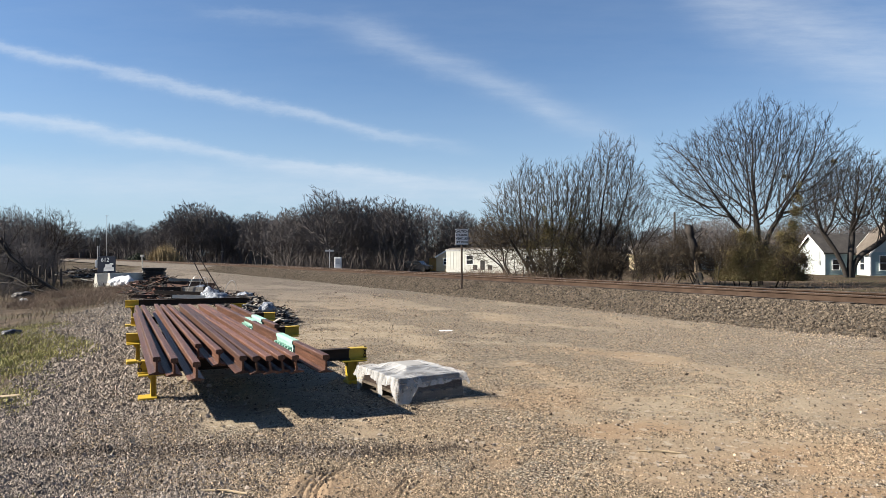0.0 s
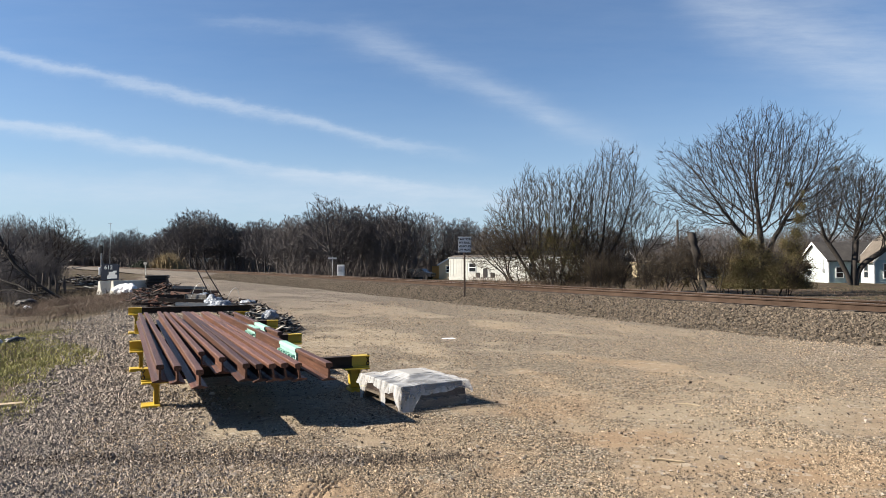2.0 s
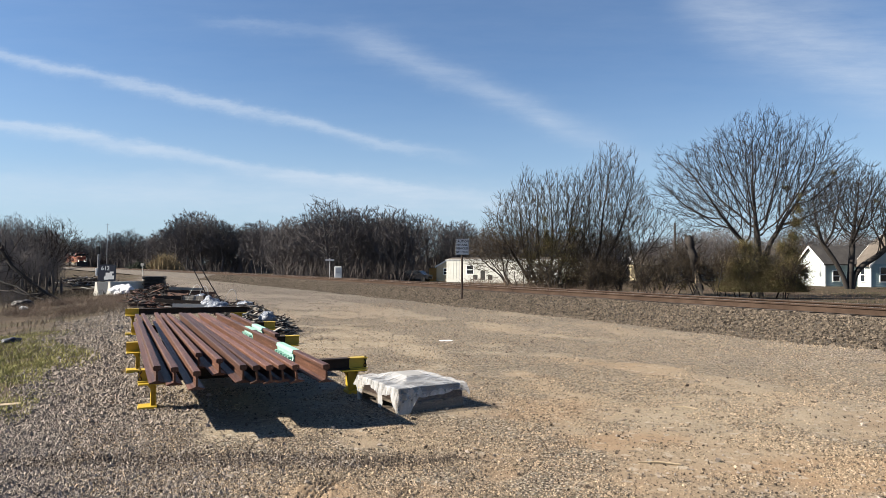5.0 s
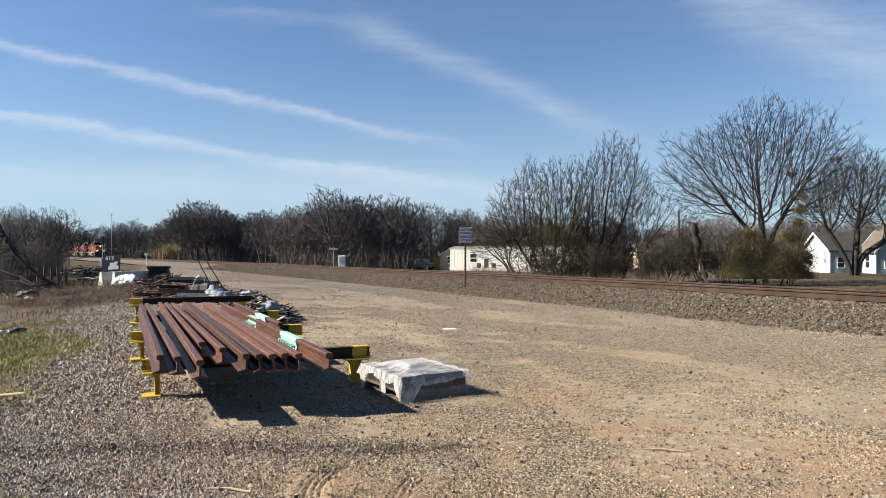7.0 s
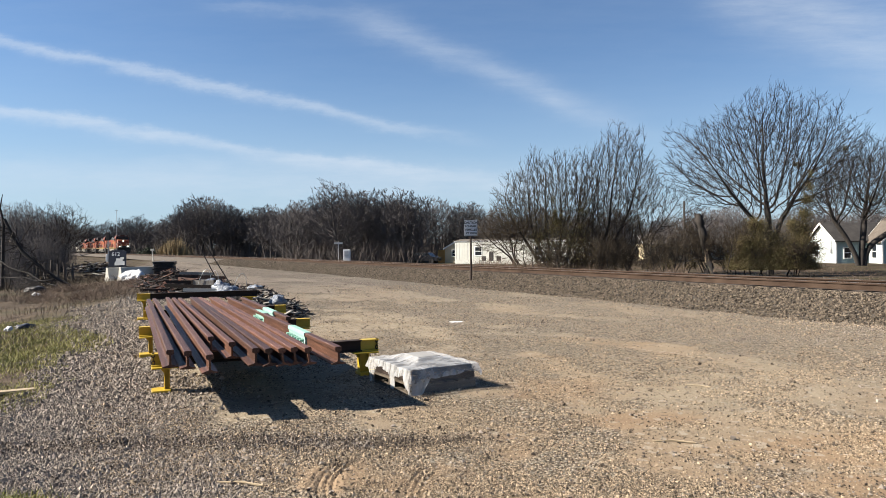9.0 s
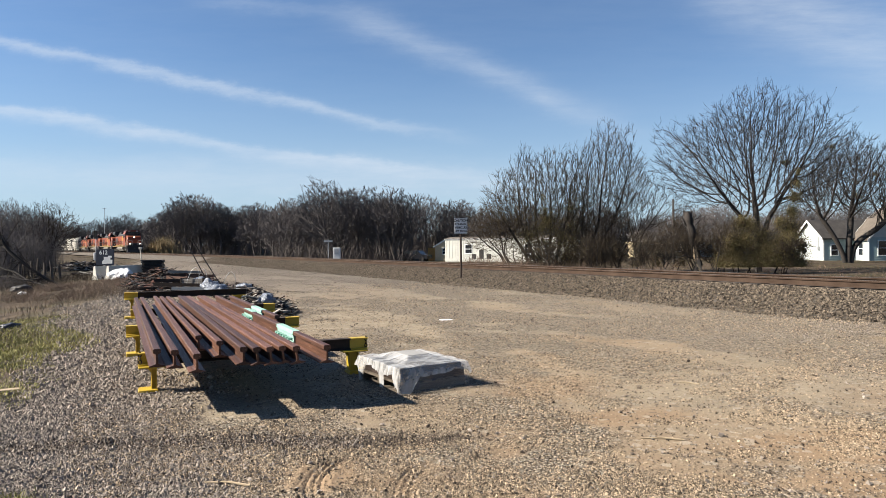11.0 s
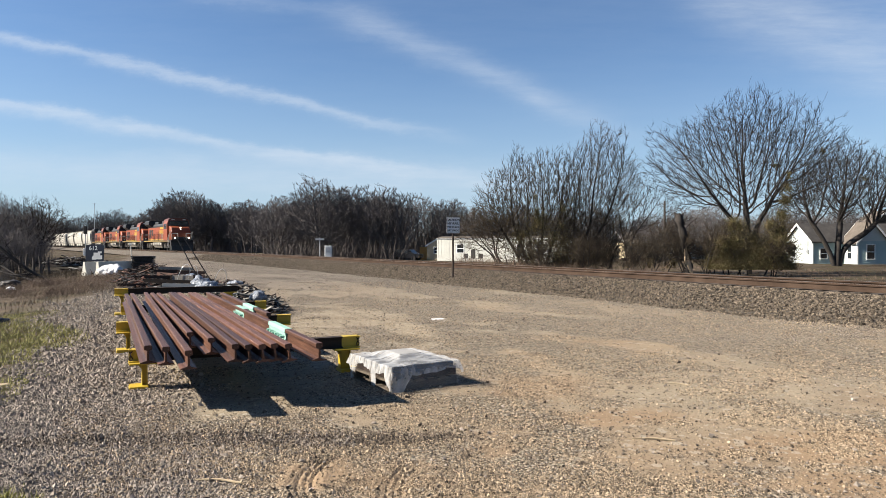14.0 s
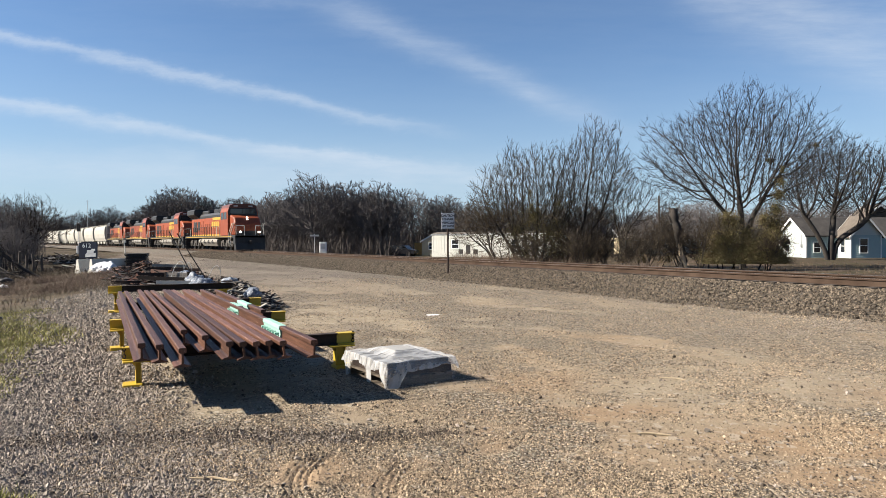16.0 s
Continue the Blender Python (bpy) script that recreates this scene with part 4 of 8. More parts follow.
def make_pallet():
    """A small pallet with a flat load under cloudy stretch film."""
    a, b = Vector((-0.50, 7.72, 0)), Vector((0.26, 8.18, 0))
    turn = math.degrees(math.atan2(b.y - a.y, b.x - a.x))
    base = pose(a.x, a.y, 0.0, 0, 0, turn)
    L, W = 0.88, 1.10
    pal = thing("pallet", "weathered wooden pallet on the gravel beside the rail rack", "pallet", base)
    for k in range(3):
        y = 0.02 + k * (W - 0.13) / 2
        bm = bmesh.new()
        block(bm, (0, y, 0.022), (L, y + 0.09, 0.105), 0.004)
        part("stringer", bm, "wood", pal)
    for z, n in ((0.0, 4), (0.105, 6)):
        for k in range(n):
            x = k * (L - 0.1) / (n - 1)
            bm = bmesh.new()
            block(bm, (x, 0.0, z), (x + 0.1, W, z + 0.022), 0.003)
            part("board", bm, "wood", pal)
    load = thing("boxed_load", "stack of dark flat cartons and a grey block on a pallet", "cargo", base @ pose(0, 0, 0.127))
    for lo, hi, mat in (((0.04, 0.05, 0), (0.89, 1.03, 0.095), "rust_dark"), ((0.06, 0.08, 0.096), (0.87, 1.0, 0.155), "black")):
        bm = bmesh.new()
        block(bm, lo, hi, 0.006)
        part("carton", bm, mat, load)
    bm = bmesh.new()
    block(bm, (0.31, 0.40, 0.158), (0.60, 0.80, 0.236), 0.008)
    part("block", bm, "box_pale", load, "pale grey block on top")
    # the film: a draped sheet whose hem hangs low in a few long flaps
    n = 96
    u = np.linspace(-0.33, 1.33, n)
    gx, gy = np.meshgrid(u, u)
    px, py = gx * L, gy * W
    inx, iny = np.clip(px, -0.02, L + 0.02), np.clip(py, -0.02, W + 0.02)
    over = np.hypot(px - inx, py - iny)
    tent = np.maximum(np.abs(px - 0.455) / 0.15, np.abs(py - 0.60) / 0.205)
    top = 0.304 + 0.052 * np.clip(2.2 - tent, 0, 1.2) / 1.2
    top = top + 0.012 * value_noise(px * 3 + py * 2, py * 22 - px * 9, 37) + 0.006 * value_noise(px * 14 + py * 5, py * 3, 31) - 0.014 * value_noise(px * 3.1, py * 3.7, 35)
    along = np.where(np.abs(px - inx) > np.abs(py - iny), py, px)
    rag = value_noise(along * 7, px * 0 + 3, 34)
    reach = 0.08 + 0.07 * rag
    reach = np.where((py < 0) & (px > -0.05) & (px < L), 0.07 + 0.05 * rag + 0.22 * smoothstep(0.24, 0.10, px), reach)
    reach = np.where((px < 0) & (py > -0.05), 0.06 + 0.06 * rag + 0.20 * smoothstep(0.10, 0.04, np.abs(py - 0.42)) + 0.20 * smoothstep(0.12, 0.05, np.abs(py - 0.98)) + 0.16 * smoothstep(0.14, 0.02, py), reach)
    reach = np.where((px < 0) & (py < 0), 0.29, reach)
    hem = np.minimum(over, reach)
    fold = value_noise(px * 7 + py * 9, py * 4 - px * 3, 33) - 0.5
    pleat = np.sin(along * 55 + 4 * value_noise(px * 3, py * 3, 36)) * 0.5
    out = smoothstep(0, 0.12, hem)
    x = inx + np.sign(px - inx) * 0.022 * out * (1 + pleat) + 0.008 * fold
    y = iny + np.sign(py - iny) * 0.022 * out * (1 + pleat) + 0.008 * fold
    z = np.maximum(top - np.clip(hem * 1.05, 0, 0.295) + 0.006 * fold, 0.010)
    verts = np.stack([x, y, z], -1).reshape(-1, 3)
    i = np.arange(n * n).reshape(n, n)
    f = np.stack([i[:-1, :-1], i[:-1, 1:], i[1:, 1:], i[1:, :-1]], -1).reshape(-1, 4)
    past = (over > reach + 0.002).reshape(-1)
    keep = ~past[f].all(1)
    me = raw_mesh("stretch_film", verts, f[keep], "film", True)
    ob = new("stretch_film", me)
    ob.matrix_basis = base
    tagged(ob, "torn cloudy white stretch film draped over a pallet load", "plastic film")
    # the clearer wrap drawn round the pallet's foot under the draped hem
    n = 60
    gx, gz = np.meshgrid(np.linspace(0.10, L + 0.012, n), np.linspace(0, 1, 14))
    low = 0.012 + 0.05 * value_noise(gx * 6, gx * 0 + 1, 51)
    z = low + (0.245 - low) * gz
    y = -0.034 - 0.016 * (value_noise(gx * 5 + gz * 2, gz * 9 - gx * 3, 52) - 0.3) - 0.018 * (1 - gz) * value_noise(gx * 9, gz, 53)
    i = np.arange(n * 14).reshape(14, n)
    wrap = raw_mesh("wrap", np.stack([gx, y, z], -1).reshape(-1, 3), np.stack([i[:-1, :-1], i[:-1, 1:], i[1:, 1:], i[1:, :-1]], -1).reshape(-1, 4), "clear_film", True)
    skirt = new("foot_wrap", wrap)
    skirt.parent = ob
    tagged(skirt, "clear wrinkled wrap round the pallet's foot")


make_pallet()


# ---- sign by the track ----
def words(text, size, material, parent, m, name="lettering", bold=0.035):
    cu = bpy.data.curves.new(name, "FONT")
    cu.body, cu.size, cu.align_x, cu.align_y, cu.extrude, cu.offset = text, size, "CENTER", "CENTER", 0.001, size * bold
    tmp = bpy.data.objects.new("tmp", cu)
    scene.collection.objects.link(tmp)
    me = bpy.data.meshes.new_from_object(tmp.evaluated_get(bpy.context.evaluated_depsgraph_get()))
    bpy.data.objects.remove(tmp)
    me.materials.clear()
    me.materials.append(M[material])
    ob = new(name, me)
    ob.parent, ob.matrix_basis = parent, m
    return ob


def make_sign():
    s = thing("warning_sign", "white rectangular warning sign with black words on a dark post", "sign", pose(0.83, 30.1, 0.0, 0, 0, 4))
    bm = bmesh.new()
    rod(bm, (0, 0, -0.2), (0, 0, 2.2), 0.045, seg=10)
    part("post", bm, "rust_dark", s)
    bm = bmesh.new()
    block(bm, (-0.285, -0.058, 2.17), (0.285, -0.05, 2.86), 0.003)
    plate = part("plate", bm, "sign_white", s)
    bm = bmesh.new()
    for lo, hi in (((-0.27, 2.185), (0.27, 2.195)), ((-0.27, 2.835), (0.27, 2.845)), ((-0.27, 2.195), (-0.26, 2.835)), ((0.26, 2.195), (0.27, 2.835))):
        block(bm, (lo[0], -0.061, lo[1]), (hi[0], -0.0585, hi[1]))
    part("border", bm, "black", plate)
    for k, (text, size) in enumerate((("CAUTION", 0.135), ("HY-RAIL", 0.135), ("VEHICLES", 0.125), ("LIFT FROG", 0.115))):
        words(text, size, "black", plate, pose(0, -0.0605, 2.75 - 0.155 * k, 90, 0, 0))


make_sign()


# ---- the train ----
def wheelset(name, bogie, xs, r, half=0.75):
    """Axles with their two wheels, each turning about its own middle."""
    for x in xs:
        bm = bmesh.new()
        rod(bm, (0, -half, 0), (0, half, 0), 0.09, seg=8)
        for y in (-half, half):
            s = 1 if y > 0 else -1
            rod(bm, (0, y - 0.065, 0), (0, y + 0.065, 0), r, seg=20)
            rod(bm, (0, y - 0.07 * s, 0), (0, y - 0.10 * s, 0), r + 0.025, seg=20)
            rod(bm, (0, y + 0.06 * s, 0), (0, y + 0.14 * s, 0), 0.14, seg=10)
        ob = part("wheelset", bm, "wheel", bogie)
        ob.matrix_basis = pose(x, 0, r)


def loco_bogie(loco, cx):
    bogie = thing_part("bogie", loco, (cx, 0, 0))
    wheelset("wheel", bogie, (-1.95, 0.0, 1.95), 0.53)
    for y in (-1, 1):
        bm = bmesh.new()
        prism(bm, [(-2.6, 0.62), (-2.3, 0.42), (2.3, 0.42), (2.6, 0.62), (2.6, 0.92), (1.3, 0.98), (0.9, 1.12), (-0.9, 1.12), (-1.3, 0.98), (-2.6, 0.92)], y * 1.06 - 0.09, y * 1.06 + 0.09)
        for x in (-1.95, 0, 1.95):
            block(bm, (x - 0.20, y * 1.16 - 0.10, 0.36), (x + 0.20, y * 1.16 + 0.10, 0.78), 0.04)
        for x in (-1.0, 1.0):
            rod(bm, (x, y * 1.17, 0.5), (x, y * 1.17, 1.0), 0.13, seg=8)
            rod(bm, (x - 0.35, y * 1.24, 0.95), (x + 0.25, y * 1.24, 0.95), 0.11, seg=8)
        part("side_frame", bm, "truck", bogie)
    return bogie


def thing_part(name, parent, at):
    ob = new(name)
    ob.empty_display_size = 0.1
    ob.parent = parent
    ob.matrix_basis = pose(*at)
    return ob


def make_locomotive(label):
    """A six-axle diesel locomotive; local x is forward, z is up from the rail."""
    lo = thing("locomotive", label, "locomotive", group="locomotives of the train")
    loco_bogie(lo, 6.95)
    loco_bogie(lo, -6.95)
    bm = bmesh.new()
    block(bm, (-10.95, -1.5, 1.28), (10.85, 1.5, 1.52), 0.02)
    part("underframe", bm, "loco_black", lo)
    bm = bmesh.new()
    block(bm, (-10.2, -1.512, 1.36), (9.6, 1.512, 1.42))
    part("sill_stripe", bm, "loco_yellow", lo, "yellow stripe along the sill")
    bm = bmesh.new()
    prism(bm, [(-1.35, 1.26), (-1.42, 0.85), (-1.1, 0.42), (1.1, 0.42), (1.42, 0.85), (1.35, 1.26)], -3.1, 3.2, Matrix.Rotation(radians(-90), 4, "Z"))
    part("fuel_tank", bm, "loco_grey", lo, "dusty pale grey fuel tank")
    for x in (-1.6, 0.2, 1.9):
        bm = bmesh.new()
        block(bm, (x, -1.44, 0.72), (x + 0.09, -1.40, 1.1))
        block(bm, (x - 0.45, -1.45, 0.80), (x + 0.40, -1.40, 0.92))
        part("tank_fitting", bm, "loco_black", lo)
    for x0, x1, z0, z1, yy in ((-3.9, -3.2, 0.75, 1.25, 1.3), (3.3, 4.1, 0.7, 1.25, 1.3)):
        for y in (-yy, yy):
            bm = bmesh.new()
            rod(bm, (x0, y, 0.95), (x1, y, 0.95), 0.22, seg=10)
            part("air_tank", bm, "loco_grey", lo)
    # long hood
    bm = bmesh.new()
    prism(bm, [(-0.92, 1.52), (0.92, 1.52), (0.92, 3.75), (0.72, 4.02), (-0.72, 4.02), (-0.92, 3.75)], -9.9, 5.6, Matrix.Rotation(radians(-90), 4, "Z"))
    hood = part("long_hood", bm, "orange", lo, "orange engine hood")
    for k in range(16):
        x = -9.4 + k * 0.92
        for y in (-1, 1):
            bm = bmesh.new()
            block(bm, (x, y * 0.935 - 0.012, 1.65), (x + 0.80, y * 0.935 + 0.012, 2.9 if k % 5 else 3.3), 0.01)
            part("hood_door", bm, "orange", hood)
    bm = bmesh.new()
    prism(bm, [(-0.94, 3.55), (0.94, 3.55), (0.94, 3.80), (0.74, 4.06), (-0.74, 4.06), (-0.94, 3.80)], -9.92, 5.55, Matrix.Rotation(radians(-90), 4, "Z"))
    part("hood_roof", bm, "loco_black", lo, "black hood top")
    for y in (-1, 1):
        bm = bmesh.new()
        block(bm, (0.2, y * 0.955 - 0.006, 3.24), (5.5, y * 0.955 + 0.006, 3.53))
        part("upper_stripe", bm, "loco_yellow", lo, "yellow stripe below the roof")
        bm = bmesh.new()
        block(bm, (-9.6, y * 0.955 - 0.006, 1.53), (5.5, y * 0.955 + 0.006, 1.70))
        part("lower_stripe", bm, "loco_yellow", lo, "dusty yellow stripe at the foot of the hood")
        # plain emblem: yellow bars of one height
        for k, w in enumerate((0.62, 0.62, 0.55, 0.55)):
            bm = bmesh.new()
            x = -0.2 + k * 0.82
            block(bm, (x, y * 0.955 - 0.006, 2.45), (x + w, y * 0.955 + 0.006, 3.05), 0.002)
            block(bm, (x, y * 0.955 - 0.004, 3.05), (x + w * 0.6, y * 0.955 + 0.004, 3.10))
            part("emblem_bar", bm, "loco_yellow", lo)
        for x, w, z0, z1 in ((-8.6, 1.5, 2.0, 3.2), (-6.6, 1.0, 2.2, 3.2), (3.6, 1.3, 2.4, 3.2)):
            bm = bmesh.new()
            block(bm, (x, y * 0.962 - 0.015, z0), (x + w, y * 0.962 + 0.015, z1), 0.01)
            for q in range(5):
                block(bm, (x, y * 0.985 - 0.01, z0 + 0.1 + q * (z1 - z0) / 5), (x + w, y * 0.985 + 0.01, z0 + 0.16 + q * (z1 - z0) / 5))
            part("grille", bm, "loco_black", lo)
    # flared radiator block, stacks and fans
    bm = bmesh.new()
    prism(bm, [(-0.94, 3.62), (0.94, 3.62), (1.52, 4.05), (1.52, 4.52), (1.36, 4.66), (-1.36, 4.66), (-1.52, 4.52), (-1.52, 4.05)], -9.7, -6.0, Matrix.Rotation(radians(-90), 4, "Z"))
    part("radiator_housing", bm, "loco_black", lo, "black flared radiator housing")
    bm = bmesh.new()
    block(bm, (-5.2, -0.75, 4.0), (-2.4, 0.75, 4.42), 0.08)
    block(bm, (-1.2, -0.45, 4.0), (0.5, 0.45, 4.5), 0.06)
    block(bm, (2.1, -0.85, 4.0), (4.9, 0.85, 4.45), 0.1)
    part("roof_equipment", bm, "loco_black", lo)
    # cab
    bm = bmesh.new()
    prism(bm, [(-1.52, 1.52), (1.52, 1.52), (1.52, 3.92), (1.30, 4.50), (0.9, 4.66), (-0.9, 4.66), (-1.30, 4.50), (-1.52, 3.92)], 5.6, 8.35, Matrix.Rotation(radians(-90), 4, "Z"))
    cab = part("cab", bm, "orange", lo, "orange crew cab")
    bm = bmesh.new()
    prism(bm, [(-1.40, 4.30), (1.40, 4.30), (1.32, 4.54), (0.92, 4.70), (-0.92, 4.70), (-1.32, 4.54)], 5.5, 8.45, Matrix.Rotation(radians(-90), 4, "Z"))
    part("cab_roof", bm, "loco_red", cab, "dark red cab roof")
    for y in (-1.525, 1.525):
        for x in (5.95, 7.05):
            bm = bmesh.new()
            block(bm, (x, y - 0.012, 3.15), (x + 0.9, y + 0.012, 3.86), 0.01)
            part("side_window", bm, "window", cab)
    for y in (-1.15, 0.12):
        bm = bmesh.new()
        block(bm, (8.375, y - 0.10, 3.70), (8.40, y + 1.12, 4.20), 0.01)
        part("windscreen", bm, "window", cab)
    bm = bmesh.new()
    prism(bm, [(-1.45, 3.55), (1.45, 3.55), (1.45, 3.92), (1.30, 4.34), (-1.30, 4.34), (-1.45, 3.92)], 8.345, 8.374, Matrix.Rotation(radians(-90), 4, "Z"))
    part("windscreen_surround", bm, "loco_black", cab, "black panel round the windscreens")
    for y in (-0.95, 0.55):
        bm = bmesh.new()
        block(bm, (8.44, y, 4.40), (8.49, y + 0.4, 4.54))
        part("number_board", bm, "handrail", cab, "pale number board")
    # nose
    bm = bmesh.new()
    prism(bm, [(8.3, 1.52), (10.1, 1.52), (10.1, 2.7), (9.7, 3.32), (8.3, 3.62)], -1.32, 1.32)
    bmesh.ops.bevel(bm, geom=list(bm.edges), offset=0.16, segments=3, affect="EDGES", profile=0.5)
    nose = part("nose", bm, "orange", lo, "orange rounded nose")
    bm = bmesh.new()
    block(bm, (10.05, -0.55, 1.75), (10.125, 0.15, 2.6), 0.02)
    part("nose_door", bm, "orange", nose)
    bm = bmesh.new()
    block(bm, (10.06, -1.12, 1.53), (10.13, 1.12, 1.98), 0.02)
    part("nose_foot", bm, "loco_black", nose, "black lower edge of the nose")
    for z in (3.10, 3.28):
        bm = bmesh.new()
        rod(bm, (9.5, 0.0, z), (10.13 - 0.645 * (z - 2.7), 0.0, z), 0.085, seg=12)
        part("headlight", bm, "lens", nose, "lit headlight")
    # pilot, plough, platform, steps
    bm = bmesh.new()
    block(bm, (10.2, -1.5, 0.62), (10.85, 1.5, 1.5), 0.03)
    prism(bm, [(10.3, 0.12), (11.0, 0.12), (10.92, 0.75), (10.3, 0.8)], -1.45, 1.45)
    part("pilot_plough", bm, "loco_black", lo, "black pilot and snow plough")
    bm = bmesh.new()
    block(bm, (10.85, -0.16, 0.72), (11.25, 0.16, 1.02), 0.04)
    part("coupler", bm, "truck", lo)
    bm = bmesh.new()
    block(bm, (-11.25, -0.16, 0.72), (-10.9, 0.16, 1.02), 0.04)
    part("coupler", bm, "truck", lo)
    for y in (-0.92, 0.92):
        bm = bmesh.new()
        rod(bm, (10.60, y, 1.85), (10.74, y, 1.85), 0.10, seg=12)
        part("ditch_light", bm, "lens", lo, "lit ditch light")
        bm = bmesh.new()
        rod(bm, (10.62, y, 1.48), (10.62, y, 1.78), 0.05, seg=6)
        part("light_bracket", bm, "loco_black", lo)
    for y in (-1, 1):
        for k in range(4):
            for x in (9.2, -10.6):
                bm = bmesh.new()
                block(bm, (x, y * 1.48 - 0.1, 0.42 + k * 0.28), (x + 0.55, y * 1.48 + 0.04, 0.45 + k * 0.28))
                part("step", bm, "truck", lo)
        for k in range(15):
            bm = bmesh.new()
            x = -9.9 + k * 1.06
            rod(bm, (x, y * 1.47, 1.5), (x, y * 1.47, 2.50), 0.034, seg=5)
            part("stanchion", bm, "loco_black" if k < 13 else "handrail", lo)
        bm = bmesh.new()
        rod(bm, (-9.9, y * 1.47, 2.50), (4.95, y * 1.47, 2.50), 0.022, seg=5)
        part("handrail", bm, "loco_black", lo)
        bm = bmesh.new()
        rod(bm, (10.55, y * 1.5, 2.72), (10.30, y * 1.5, 2.55), 0.045, seg=6)
        rod(bm, (10.30, y * 1.5, 2.55), (9.35, y * 1.5, 1.75), 0.045, seg=6)
        rod(bm, (9.35, y * 1.5, 1.75), (9.25, y * 1.5, 0.55), 0.045, seg=6)
        rod(bm, (9.95, y * 1.5, 2.72), (8.75, y * 1.5, 1.75), 0.045, seg=6)
        rod(bm, (8.75, y * 1.5, 1.75), (8.72, y * 1.5, 0.75), 0.045, seg=6)
        part("step_rail", bm, "handrail", lo, "white step handrail")
        bm = bmesh.new()
        rod(bm, (10.7, y * 1.35, 1.5), (10.7, y * 1.35, 2.45), 0.03, seg=6)
        rod(bm, (10.7, y * 1.35, 2.45), (10.7, y * 0.55, 2.45), 0.03, seg=6)
        rod(bm, (10.7, y * 0.55, 2.45), (10.7, y * 0.55, 1.5), 0.03, seg=6)
        part("front_rail", bm, "handrail", lo, "white front handrail")
    return lo


def make_hopper():
    """A covered grain hopper car with bulging sides; local x along the car."""
    ho = thing("hopper_car", "cream covered hopper freight car with dusty sides", "freight car", group="hopper cars of the train")
    for cx in (-6.6, 6.6):
        bogie = thing_part("bogie", ho, (cx, 0, 0))
        wheelset("wheel", bogie, (-0.88, 0.88), 0.46)
        for y in (-1, 1):
            bm = bmesh.new()
            prism(bm, [(-1.2, 0.45), (-0.5, 0.28), (0.5, 0.28), (1.2, 0.45), (1.2, 0.62), (0.4, 0.85), (-0.4, 0.85), (-1.2, 0.62)], y * 1.0 - 0.07, y * 1.0 + 0.07)
            part("side_frame", bm, "truck", bogie)
    bm = bmesh.new()
    section = [(-1.30, 1.15), (-1.50, 1.7), (-1.60, 2.5), (-1.58, 3.4), (-1.44, 4.0), (-0.95, 4.30), (0, 4.38), (0.95, 4.30), (1.44, 4.0), (1.58, 3.4), (1.60, 2.5), (1.50, 1.7), (1.30, 1.15)]
    prism(bm, section, -7.7, 7.7, Matrix.Rotation(radians(-90), 4, "Z"))
    part("body", bm, "cream", ho, smooth=False)
    bm = bmesh.new()
    for x in (-7.72, 7.66):
        prism(bm, [(y * 1.02, (z - 2.7) * 1.02 + 2.7) for y, z in section], x - 0.03, x + 0.09, Matrix.Rotation(radians(-90), 4, "Z"))
    part("end_rib", bm, "cream", ho)
    bm = bmesh.new()
    block(bm, (-8.6, -1.35, 1.0), (8.6, 1.35, 1.2), 0.02)
    part("sill", bm, "loco_grey", ho)
    for k in range(3):
        bm = bmesh.new()
        cx = -4.4 + 4.4 * k
        prism(bm, [(cx - 2.1, 1.05), (cx + 2.1, 1.05), (cx + 0.5, 0.38), (cx - 0.5, 0.38)], -1.2, 1.2)
        part("hopper_bay", bm, "cream", ho)
    bm = bmesh.new()
    block(bm, (-7.4, -0.36, 4.36), (7.4, 0.36, 4.50), 0.02)
    part("hatch_cover", bm, "cream", ho)
    for y in (-1, 1):
        bm = bmesh.new()
        block(bm, (-8.4, y * 1.0 - 0.3, 4.42), (8.4, y * 1.0 + 0.3, 4.46))
        part("running_board", bm, "loco_grey", ho)
        for x in (-8.1, 8.1):
            bm = bmesh.new()
            for q in (-0.22, 0.22):
                rod(bm, (x + q, y * 1.4, 0.6), (x + q, y * 1.25, 4.5), 0.025, seg=5)
            for q in range(9):
                rod(bm, (x - 0.22, y * (1.4 - 0.016 * q), 0.8 + 0.4 * q), (x + 0.22, y * (1.4 - 0.016 * q), 0.8 + 0.4 * q), 0.018, seg=4)
            part("ladder", bm, "cream", ho)
    for x in (-8.6, 8.6):
        bm = bmesh.new()
        block(bm, (x - 0.4, -0.14, 0.75), (x + 0.4, 0.14, 1.0), 0.03)
        part("coupler", bm, "truck", ho)
        bm = bmesh.new()
        s = 1 if x > 0 else -1
        prism(bm, [(x - 0.9 * s, 1.2), (x - 0.1 * s, 1.2), (x - 0.95 * s, 2.6)], -0.9, 0.9)
        part("end_slope", bm, "loco_grey", ho)
    return ho


def at_track(a, reverse=False):
    x, y, th = track(a)
    return pose(float(x), float(y), RAIL_TOP + 0.003, 0, 0, math.degrees(th) - 90 + (180 if reverse else 0))


SPEED, FRONT_END = 17.0, 67.0       # metres a second; where the train's front stands at the clip's end
LOCO_PITCH, CAR_PITCH = 22.9, 18.0
VEHICLES = []


